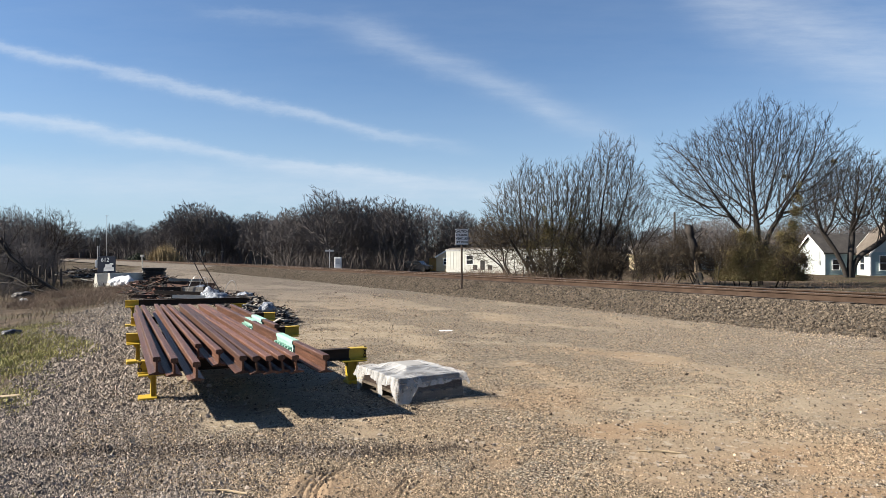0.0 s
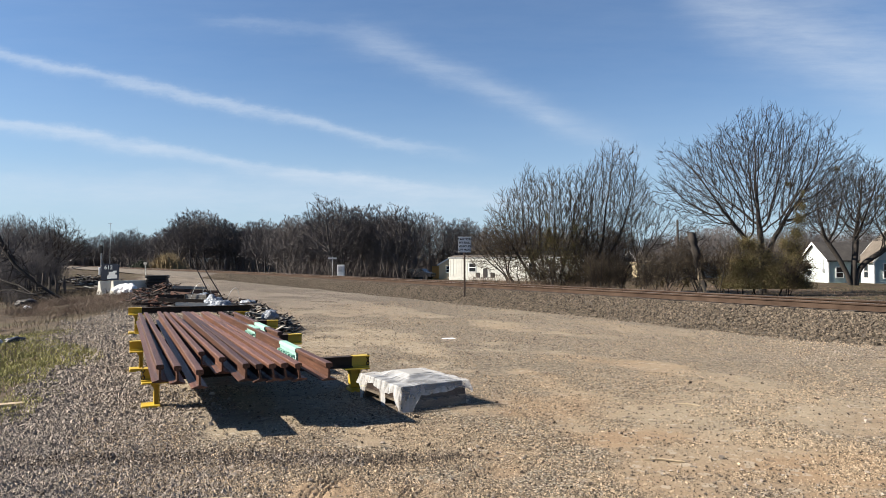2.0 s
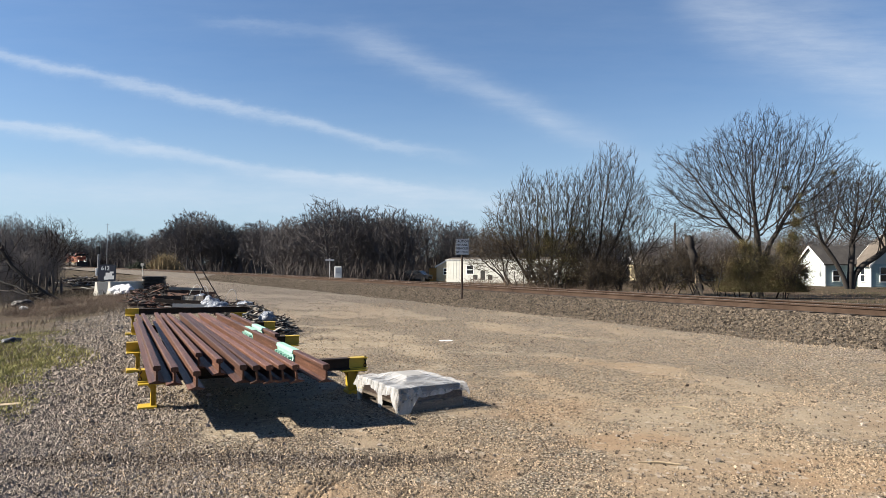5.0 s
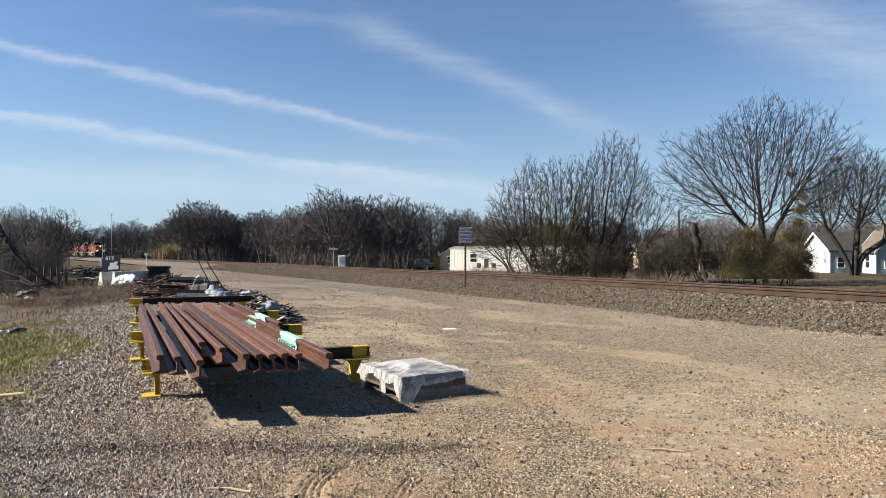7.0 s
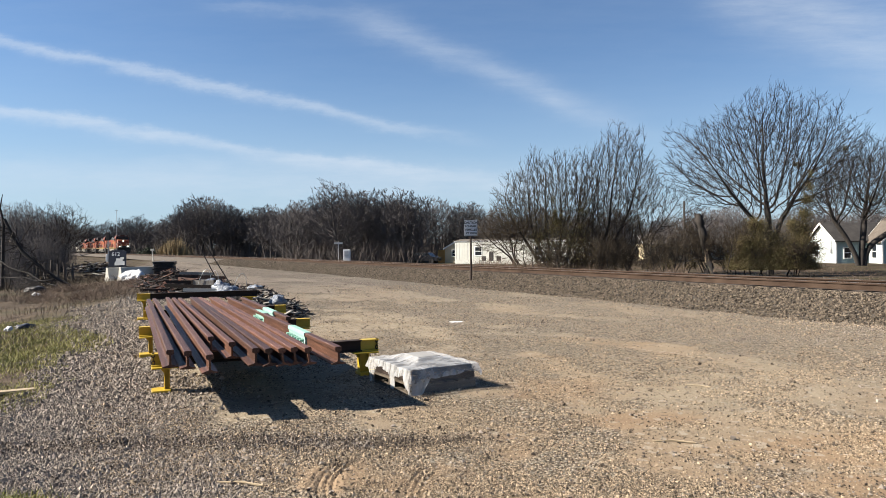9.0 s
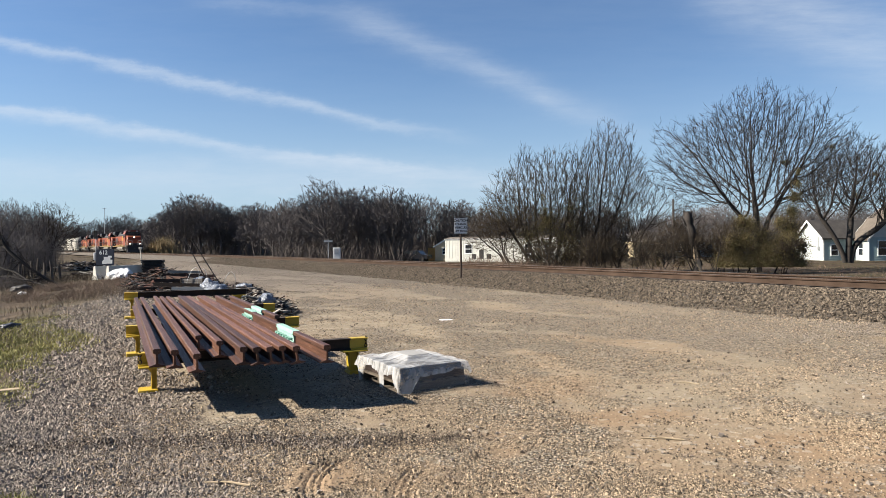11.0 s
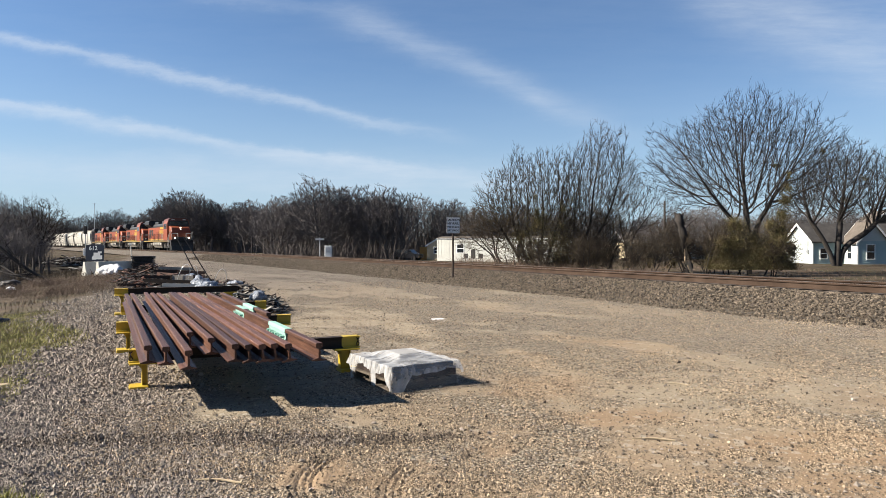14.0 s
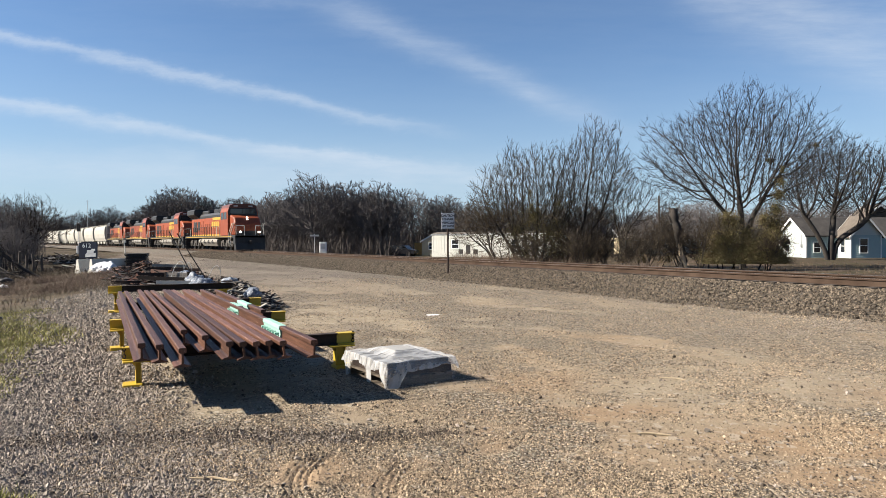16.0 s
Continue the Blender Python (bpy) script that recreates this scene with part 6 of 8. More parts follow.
def vine_heap(label, centres, count, seed, size=0.050):
    rng = np.random.default_rng(seed)
    ob = new("vine_thicket", leaf_cloud("vine_thicket", "", "", centres, count, size, "ivy", rng, 1.0, hang=0.4))
    return tagged(ob, label, "vines", kind="stuff")


vine_heap("olive-brown vines smothering the shrubs under the great tree",
          [(19.6, 45.8, 0.9, 0.9), (20.3, 45.7, 2.0, 0.9), (20.6, 45.8, 3.1, 0.6), (21.2, 45.6, 1.0, 0.9), (22.6, 45.5, 0.9, 0.9), (22.9, 45.7, 1.9, 0.8), (23.4, 45.9, 2.9, 0.7), (23.7, 46.1, 3.9, 0.6), (22.7, 45.8, 3.2, 0.5),
           (23.9, 46.1, 4.9, 0.5), (24.1, 46.2, 5.8, 0.36), (24.2, 46.2, 6.6, 0.24), (23.8, 46.0, 0.9, 0.8), (18.8, 45.9, 0.5, 0.7), (19.4, 45.7, 1.8, 0.7), (20.0, 45.7, 3.2, 0.5), (23.5, 45.8, 2.2, 0.8),
           (19.4, 45.5, 0.25, 0.8), (20.4, 45.5, 0.3, 0.8), (21.3, 45.4, 0.3, 0.8), (22.2, 45.4, 0.3, 0.8), (23.1, 45.4, 0.3, 0.8), (24.0, 45.6, 0.3, 0.7), (21.9, 45.6, 1.3, 0.8), (21.5, 45.8, 2.2, 0.6), (24.2, 46.0, 1.6, 0.6)], 150000, 3, 0.038)
vine_heap("olive and brown leaves among the thicket stems",
          [(6.4, 49.5, 2.4, 1.4), (7.6, 49.2, 3.6, 1.3), (8.6, 49.0, 2.2, 1.5), (9.4, 49.2, 4.4, 0.9), (7.0, 49.5, 1.0, 1.2), (10.3, 49.0, 1.4, 1.0), (9.0, 48.8, 0.8, 1.4), (11.5, 48.8, 0.9, 1.1),
           (7.3, 48.9, 2.0, 0.6), (7.2, 48.9, 3.0, 0.6), (7.4, 48.9, 4.2, 0.5), (7.3, 48.9, 5.2, 0.4), (9.2, 48.8, 3.2, 0.5), (9.3, 48.8, 2.2, 0.6)], 24000, 4, 0.042)
vine_heap("green ivy low on the ground beside the broken trunk",
          [(13.9, 48.5, 0.3, 0.7), (15.2, 48.0, 0.4, 0.8), (16.3, 47.6, 0.3, 0.6), (17.2, 48.6, 0.5, 0.6)], 2600, 6)


# stands out of view to the left, added to shade the near gravel
bare_tree("unseen bare tree on the verge, added for its branch shadow", (-11.6, 5.6), 91, (5.0, 0.12), dict(STEMS, kids=(8, 6, 5)), stems=2, spread=0.3)


def make_snag():
    """A broken-off trunk with pale torn wood."""
    x, y = 17.0, 46.5
    rng = np.random.default_rng(2)
    w = Wood(rng)
    z = np.linspace(-0.3, 4.25, 22)
    x0 = np.interp(z, (-0.3, 1.0, 2.4, 3.2, 4.25), (0.52, 0.40, 0.16, -0.05, -0.28)) + rng.normal(0, 0.035, 22)
    r = np.interp(z, (-0.3, 0.4, 1.2, 2.0, 2.8, 3.3, 3.9, 4.25), (0.36, 0.24, 0.27, 0.24, 0.28, 0.22, 0.29, 0.13)) * rng.uniform(0.82, 1.18, 22)
    w.tube(np.stack([x0, rng.normal(0, 0.04, 22), z], -1), r, 9, 0)
    w.tube([(0.25, -0.1, 1.9), (0.8, -0.2, 1.55), (1.3, -0.2, 1.45), (2.0, -0.2, 1.62)], [0.13, 0.09, 0.07, 0.03], 6, 0)
    w.tube([(-0.35, 0, 4.0), (-0.52, 0.05, 4.35)], [0.14, 0.03], 6, 0)
    w.tube([(-0.05, 0, 4.0), (0.08, 0.02, 4.3)], [0.12, 0.03], 6, 0)
    w.tube([(-0.05, 0, 3.2), (-0.4, 0.0, 3.35), (-0.55, 0, 3.75)], [0.10, 0.06, 0.02], 6, 0)
    w.tube([(0.35, -0.05, 0.9), (-0.5, -0.3, 1.3), (-1.3, -0.4, 1.0)], [0.07, 0.045, 0.02], 5, 0)
    for k in range(9):
        d = np.array([rng.uniform(-1, 1), rng.uniform(-0.5, 0.5), rng.uniform(-0.3, 0.8)])
        w.grow((0.3, 0, 0.5 + 0.4 * k), d / np.linalg.norm(d), rng.uniform(0.6, 1.6), 0.03, 2, dict(STEMS, thin=0.010))
    snag = thing("broken_tree_trunk", "dark broken dead tree trunk with torn pale wood", "tree", pose(x, y, float(ground_z(x, y))))
    w.put(snag, "bark", "twig", STEMS)
    bm = bmesh.new()
    for k in range(9):
        a = 0.60 - 0.05 * k
        h = 0.1 + 0.10 * k
        rod(bm, (a + rng.uniform(-0.06, 0.06), -0.25, h), (a - 0.14, -0.27, h + rng.uniform(0.8, 1.3)), 0.085, 0.02, seg=5)
    part("torn_wood", bm, "pale_wood", snag, "pale torn heartwood")


make_snag()


# ---- the woods behind ----
def make_woods():
    rng = np.random.default_rng(77)
    kinds = []
    for q in range(6):
        t = thing("bare_tree", "grey-brown leafless tree in a distant wood", "tree", pose(0, -60 - 12 * q, 0), "trees of the woods")
        own = np.random.default_rng(100 + q)
        w = Wood(own)
        stems = [stem((0.8 * math.cos(c * 2.1 + q), 0.8 * math.sin(c * 2.1 + q), -0.2), (1.2 * math.cos(c * 2.1 + q), 1.2 * math.sin(c * 2.1 + q), 1.8), step=0.6) for c in range(1 + q % 3)]
        tall, wide = own.uniform(2.7, 3.2), own.uniform(2.9, 3.7)
        balls = [(0, 0, 1.4 + tall, wide, wide, tall), (own.uniform(-1, 1), own.uniform(-1, 1), 2.0 + tall, wide * 0.75, wide * 0.75, tall * 0.9)]
        w.fill(stems, within(own, 3600, balls, 0.6, 0.15), out=0.10, step=0.42, kill=0.32, tip=0.012, thick=2.25, up=0.12, shoots=2.6, shoot=0.42, thin=0.0085, fine=0.04)
        w.put(t, "hazed_bark", "hazed_twig", FAR)
        kinds.append(t)
    spots = []
    # the dense row beyond the track, right of the bend
    for px in np.arange(-24, -4, 1.9):
        s = rng.uniform(92, 108)
        spots.append((px + rng.uniform(-1, 1), s, rng.uniform(1.14, 1.38) * float(np.interp(px, (-24, -19, -15, -12, -8, -4), (0.82, 0.98, 1.05, 1.15, 1.0, 0.9)))))
    for px in np.arange(-26, 6, 3.0):
        spots.append((px + rng.uniform(-1, 1), rng.uniform(118, 135), rng.uniform(1.15, 1.4)))
    # farther woods to the left
    for px in np.arange(-55, -22, 1.35):
        s = rng.uniform(165, 190)
        spots.append((px + rng.uniform(-0.8, 0.8), s, rng.uniform(1.22, 1.48) * np.interp(px, (-55, -48, -42, -38, -34, -30, -24), (0.85, 0.95, 1.05, 1.32, 1.32, 1.12, 1.05))))
    for px in np.arange(-58, -24, 2.4):
        spots.append((px + rng.uniform(-0.8, 0.8), rng.uniform(215, 250), rng.uniform(1.6, 1.9)))
    # low trees behind the houses on the right
    for px in np.arange(3, 76, 3.3):
        s = rng.uniform(112, 150)
        spots.append((px + rng.uniform(-1, 1), s, rng.uniform(0.9, 1.15)))
    for px in np.arange(6, 74, 4.0):
        spots.append((px + rng.uniform(-1, 1), rng.uniform(86, 100), rng.uniform(0.72, 1.0)))
    for px in np.arange(-63, -45, 3.0):
        spots.append((px + rng.uniform(-0.8, 0.8), rng.uniform(320, 360), rng.uniform(1.9, 2.2)))
    for k, (px, s, size) in enumerate(spots):
        x, y = plan(px, s)
        if 38 < x < 62 and 68 < y < 88:
            continue
        side, _ = track_side(x, y)
        if side < 9 and (px > -57.5 or side > -9):
            continue
        src = kinds[k % 6]
        m = pose(x, y, float(ground_z(x, y)) - 0.1, 0, 0, rng.uniform(0, 360)) @ Matrix.Diagonal((size, size, size, 1))
        ob = copy_thing(src, Matrix())
        ob.matrix_basis = m
    for k, t in enumerate(kinds):
        x, y = plan(-35 + 2.0 * k, 205)
        t.matrix_basis = pose(x, y, -0.1, 0, 0, 50 * k) @ Matrix.Diagonal((1.5, 1.5, 1.5, 1))
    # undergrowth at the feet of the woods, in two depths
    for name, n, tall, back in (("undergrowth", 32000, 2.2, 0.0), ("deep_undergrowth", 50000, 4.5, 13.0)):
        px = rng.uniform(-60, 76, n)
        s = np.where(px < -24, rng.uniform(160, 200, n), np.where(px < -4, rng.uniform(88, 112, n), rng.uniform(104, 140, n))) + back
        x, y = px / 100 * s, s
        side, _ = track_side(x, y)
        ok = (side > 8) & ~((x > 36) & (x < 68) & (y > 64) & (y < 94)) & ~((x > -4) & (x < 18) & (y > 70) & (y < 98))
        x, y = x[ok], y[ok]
        stalks(name, "tangled brown undergrowth at the foot of the woods", "undergrowth", (x, y), tall * (0.45 + value_noise(x * 0.15, y * 0.15, 41)), 0.045, "shaded_brush", rng, 0.6 if back == 0 else 0.3)
    n = 16000
    px, s = rng.uniform(-66, -36, n), rng.uniform(365, 400, n)
    x, y = px / 100 * s, s
    side, _ = track_side(x, y)
    ok = np.abs(side) > 12
    stalks("wood_edge", "grey-brown tangle of far woods closing the view along the line", "undergrowth", (x[ok], y[ok]), 15.0 * (0.6 + 0.5 * value_noise(x[ok] * 0.06, y[ok] * 0.06, 47)), 0.18, "hazed_twig", rng, 0.12)


make_woods()


def make_left_side():
    rng = np.random.default_rng(51)
    # thicket along the fence
    kinds = []
    for k in range(4):
        # these twigs share the woods' colour, lightened for haze
        kinds.append(filled_tree("dense leafless thicket tree by the wire fence", (-36 - 3 * k, 54), 60 + k,
                                 [stem((0.5 * math.cos(2.1 * c), 0.5 * math.sin(2.1 * c), -0.2), (0.9 * math.cos(2.1 * c), 0.9 * math.sin(2.1 * c), 1.1)) for c in range(2 + k % 2)],
                                 [(0, 0, 3.0, 2.4, 2.4, 2.6), (0.8 * math.cos(k), 0.8 * math.sin(k), 4.2, 1.6, 1.6, 2.0)], 3600, group="thicket by the fence", limb="bark", twig="hazed_twig", floor_z=0.5,
                                 step=0.32, kill=0.27, tip=0.008, thick=2.15, up=0.06, shoots=1.8, shoot=0.36, thin=0.009, out=0.14))
    x, y = plan(-58.3, 62)
    filled_tree("rounded bare tree with fine branches by the wire fence", (x, y), 67, [stem((0, 0, -0.2), (0.1, 0, 1.5)), stem((0.3, 0.1, -0.2), (0.6, 0.2, 1.7))],
                [(0.2, 0, 3.9, 2.9, 2.5, 2.4), (1.2, 0, 3.4, 2.3, 2.0, 1.7)], 4200, group="thicket by the fence", limb="bark", twig="twig", floor_z=1.2,
                step=0.32, kill=0.27, tip=0.008, thick=2.12, up=0.05, shoots=1.4, shoot=0.5, thin=0.009, out=0.2)
    spots = ((-66, 52, 0.8), (-62.5, 56, 0.95), (-59.6, 60, 0.9), (-58.6, 66, 0.85), (-70, 46, 0.7), (-64, 66, 1.1), (-61, 72, 1.1), (-58.4, 84, 1.0), (-58.0, 100, 1.15), (-74, 60, 1.0), (-57.6, 120, 1.3),
             (-57.6, 150, 1.5), (-68, 80, 1.4), (-60, 50, 0.5), (-63, 47, 0.5), (-66, 42, 0.45), (-61.5, 64, 0.9), (-67, 40, 0.4), (-61.5, 46, 0.4), (-60, 76, 0.95), (-66, 60, 1.0), (-63, 50, 0.7),
             (-57.5, 47, 0.40), (-60.5, 47, 0.5), (-64, 40, 0.35), (-62, 33, 0.14), (-64, 31, 0.15), (-58.5, 36, 0.12), (-66, 36, 0.3))
    for k, (px, s, size) in enumerate(spots):
        x, y = plan(px, s)
        m = pose(x, y, float(ground_z(x, y)) - 0.05, 0, 0, 77 * k) @ Matrix.Diagonal((size, size, size, 1))
        ob = kinds[k] if k < 4 else copy_thing(kinds[k % 4], Matrix())
        ob.matrix_basis = m
    # fallen trunk leaning down to the ground
    fall = thing("fallen_tree", "dark fallen dead tree leaning down to the ground", "tree", pose(-19.4, 34.6, float(ground_z(-19.4, 34.6))))
    w = Wood(rng)
    w.tube([(-0.4, 0.9, 0.0), (-1.2, 0.9, 0.40), (-2.05, 0.9, 0.95), (-3.1, 0.9, 1.85)], [0.06, 0.075, 0.085, 0.09], 7, 0)
    w.tube([(-3.05, 0.9, 1.80), (-3.5, 0.9, 2.45), (-3.78, 0.9, 3.0), (-4.05, 0.9, 3.6)], [0.09, 0.09, 0.085, 0.08], 7, 0)
    w.tube([(-4.2, 0.9, -0.2), (-4.15, 0.9, 1.6), (-4.1, 0.9, 3.4), (-4.3, 0.95, 4.2), (-4.2, 1.0, 4.9)], [0.10, 0.085, 0.07, 0.045, 0.015], 8, 0)
    w.tube([(-0.6, 0.0, 0.05), (-1.7, 0.3, 0.30), (-2.5, 0.4, 0.75), (-3.6, 0.6, 1.05), (-5.0, 0.9, 1.9)], [0.03, 0.04, 0.05, 0.045, 0.05], 6, 0)
    w.tube([(-1.2, 0.3, 0.4), (-1.9, 0.2, 0.35), (-2.8, 0.5, 0.55), (-4.4, 0.7, 0.5)], [0.05, 0.04, 0.035, 0.02], 6, 0)
    for k in range(34):
        f = rng.uniform(0.1, 0.95)
        p = np.array([-0.4 - 3.6 * f, 0.9, 3.5 * f ** 1.5])
        d = np.array([rng.uniform(-0.8, 0.3), rng.uniform(-0.5, 0.5), rng.uniform(-0.9, 0.5)])
        w.grow(p, d / np.linalg.norm(d), rng.uniform(0.7, 1.6), 0.03, 2, dict(STEMS, thin=0.01))
    w.put(fall, "bark", "twig", STEMS)
    # fence posts
    bm = bmesh.new()
    rod(bm, (0, 0, -0.2), (0, 0, 1.3), 0.08, 0.07, 8)
    me = bpy.data.meshes.new("fence_post")
    bm.to_mesh(me)
    bm.free()
    me.materials.append(M["post"])
    for k in range(9):
        x, y = -24.1 - 0.36 * k + rng.uniform(-0.08, 0.08), 42.8 - 0.1 * k + rng.uniform(-0.2, 0.2)
        ob = new("fence_post", me)
        ob.matrix_basis = pose(x, y, float(ground_z(x, y)), rng.uniform(-6, 6), rng.uniform(-6, 6), 30 * k) @ Matrix.Diagonal((1, 1, rng.uniform(0.85, 1.15), 1))
        tagged(ob, "weathered grey wooden fence post among weeds", "fence post", "posts of the old fence")
    # green verge, taller tufts, dead weeds
    n = 80000
    y = 4.0 + 17 * rng.uniform(0, 1, n) ** 1.5
    x = -3.6 - 0.40 * (y - 5) - rng.uniform(-0.6, 7.5, n)
    dl = left_of_verge(x, y)
    clump = value_noise(x * 1.1, y * 1.1, 61)
    ok = (dl > 0.25 + 0.6 * (clump - 0.5)) & (rng.uniform(0, 1, n) < 0.15 + 1.2 * clump) & (y < 17.5)
    x, y, clump = x[ok], y[ok], clump[ok]
    stalks("verge_grass", "short patchy green and straw grass on the verge", "grass", (x, y), 0.02 + 0.05 * clump, 0.006, "grass", rng, 0.8)
    n = 6000
    x, y = rng.normal(-8.0, 1.5, n), rng.normal(12.8, 1.5, n)
    ok = left_of_verge(x, y) > 0.1
    stalks("tall_grass", "tuft of taller yellow-green grass on the verge", "grass", (x[ok], y[ok]), 0.10, 0.006, "grass", rng, 0.7)
    n = 2600
    x, y = rng.normal(-3.0, 0.16, n), rng.normal(4.42, 0.12, n)
    stalks("corner_grass", "small tuft of green grass among coarse stones", "grass", (x, y), 0.05, 0.004, "grass", rng, 0.6)
    n = 24000
    y = rng.uniform(14.5, 44, n)
    x = -9.2 - 0.43 * (y - 17) - rng.uniform(-1.2, 12, n)
    clump = value_noise(x * 0.5, y * 0.5, 63)
    ok = (left_of_verge(x, y) > -0.6) & (rng.uniform(0, 1, n) < 1.6 * (clump - 0.25))
    stalks("dry_grass", "sparse dry brown grass and weeds on the verge", "grass", (x[ok], y[ok]), 0.05 + 0.24 * clump[ok], 0.006, "dry_grass", rng, 0.5)
    n = 24000
    t = rng.uniform(0, 1, n)
    x, y = -13.6 - 4.6 * t + rng.normal(0, 1.2, n), 24.5 + 9.5 * t + rng.normal(0, 1.6, n)
    clump = value_noise(x * 0.9, y * 0.9, 64)
    ok = (left_of_verge(x, y) > -0.4) & (rng.uniform(0, 1, n) < 2.2 * (clump - 0.28))
    stalks("dead_weeds", "knee-high reddish-brown dead weeds beside the yard", "weeds", (x[ok], y[ok]), 0.10 + 0.5 * clump[ok] ** 2, 0.004, "brush", rng, 1.2)
    n = 5000
    x, y = -19.5 - rng.uniform(0, 12, n), rng.uniform(33, 46, n)
    stalks("fence_weeds", "dark tangled weeds along the fence line", "weeds", (x, y), 0.35, 0.012, "thicket", rng, 0.5)
    # reeds and an evergreen beyond the far bend
    n = 4200
    x, y = plan(-40.7, 152)
    q = np.clip(rng.normal(0, 1, n), -2.2, 2.2)
    rx, ry = x + q * 1.75, y + rng.normal(0, 1.2, n)
    stalks("reed_clump", "tall clump of dry golden reeds near the track bend", "reeds", (rx, ry), 4.6 * np.exp(-0.16 * q * q) * rng.uniform(0.6, 1, n), 0.05, "reed", rng, 0.17)
    x, y = plan(-44.8, 150)
    me = leaf_cloud("evergreen_bush", "", "", [(0, 0, 0.9, 1.3), (1.4, 0.2, 0.8, 1.1), (-1.4, 0, 0.8, 1.1), (0.3, 0, 1.6, 1.0)], 3200, 0.17, "evergreen", rng)
    ob = new("evergreen_bush", me)
    ob.matrix_basis = pose(x, y, float(ground_z(x, y)))
    tagged(ob, "low dark evergreen bush near the track bend", "bush")
    n = 14000
    px = rng.uniform(3, 55, n)
    s = rng.uniform(42, 60, n)
    x, y = px / 100 * s, s
    side, _ = track_side(x, y)
    dens = value_noise(x * 0.35, y * 0.35, 71)
    ok = (side > 5.0) & (side < 15) & (rng.uniform(0, 1, n) < 0.2 + dens) & (px < 53)
    stalks("low_brush", "low tangle of brown brush along the far side of the track", "undergrowth", (x[ok], y[ok]), 0.35 + 1.1 * dens[ok], 0.014, "brush", rng, 0.55)
    # dry grass between the track and the houses
    n = 16000
    px, s = rng.uniform(-45, 72, n), rng.uniform(40, 92, n)
    x, y = px / 100 * s, s
    side, _ = track_side(x, y)
    ok = (side > 4.5) & (side < 40) & ~((x > 44) & (y > 70))
    stalks("field_grass", "short dry winter grass beyond the track", "grass", (x[ok], y[ok]), 0.11, 0.02, "brush", rng, 0.6)


make_left_side()


# ---- houses beyond the track ----
def wall_boards(bm, lo, hi, axis, facing, step=0.2):
    """Lapped boards over one wall: thin wedges, one above another."""
    z = lo[2]
    while z < hi[2] - 0.02:
        top = min(z + step, hi[2])
        if axis == "x":
            prism(bm, [(0.0, z), (0.022 * facing, z), (0.006 * facing, top), (0.0, top)], lo[0], hi[0], Matrix.Translation((0, lo[1], 0)) @ Matrix.Rotation(radians(-90), 4, "Z"))
        else:
            prism(bm, [(lo[0], z), (lo[0] + 0.022 * facing, z), (lo[0] + 0.006 * facing, top), (lo[0], top)], lo[1], hi[1])
        z = top


def sash_window(house, x, y, z, w, h, facing):
    """facing: 'x' looks along -x, 'y' looks along -y; (x, y, z) is the lower middle."""
    m = pose(x, y, z, 0, 0, -90 if facing == "x" else 0)
    win = new("window")
    win.parent, win.matrix_basis = house, m
    bm = bmesh.new()
    for lo, hi in (((-w / 2 - 0.09, -0.05, -0.09), (-w / 2, 0.02, h + 0.09)), ((w / 2, -0.05, -0.09), (w / 2 + 0.09, 0.02, h + 0.09)),
                   ((-w / 2, -0.05, h), (w / 2, 0.02, h + 0.09)), ((-w / 2, -0.07, -0.09), (w / 2, 0.02, 0)), ((-w / 2, -0.04, h / 2 - 0.03), (w / 2, 0.0, h / 2 + 0.03))):
        block(bm, lo, hi)
    part("window_frame", bm, "trim", win)
    for z0, z1 in ((0.0, h / 2 - 0.03), (h / 2 + 0.03, h)):
        bm = bmesh.new()
        block(bm, (-w / 2, -0.026, z0), (w / 2, -0.02, z1))
        part("pane", bm, "window", win)


def gable_roof(house, lo, hi, eave, ridge, along, over=0.3, thick=0.14, cover="shingle"):
    """Two roof slopes over a box from lo to hi; along: the axis of the ridge."""
    if along == "x":
        mid, half = (lo[1] + hi[1]) / 2, (hi[1] - lo[1]) / 2
        a, b = lo[0] - over, hi[0] + over
        turn = Matrix.Translation((0, mid, 0)) @ Matrix.Rotation(radians(90), 4, "Z") @ Matrix.Scale(-1, 4, (0, 1, 0))
    else:
        mid, half = (lo[0] + hi[0]) / 2, (hi[0] - lo[0]) / 2
        a, b = lo[1] - over, hi[1] + over
        turn = Matrix.Translation((mid, 0, 0))
    k = (ridge - eave) / half
    for s in (-1, 1):
        bm = bmesh.new()
        e = half + over
        prism(bm, [(0, ridge + 0.02), (s * e, ridge + 0.02 - k * e), (s * e, ridge + 0.02 - k * e + thick), (0, ridge + 0.02 + thick)], a, b, turn)
        part("roof_slope", bm, cover, house)
        for q in (a - 0.03, b):
            bm = bmesh.new()
            prism(bm, [(0, ridge - 0.10), (s * (e + 0.02), ridge - 0.10 - k * e), (s * (e + 0.02), ridge + 0.03 - k * e + thick), (0, ridge + 0.03 + thick)], q, q + 0.03, turn)
            part("bargeboard", bm, "trim", house)


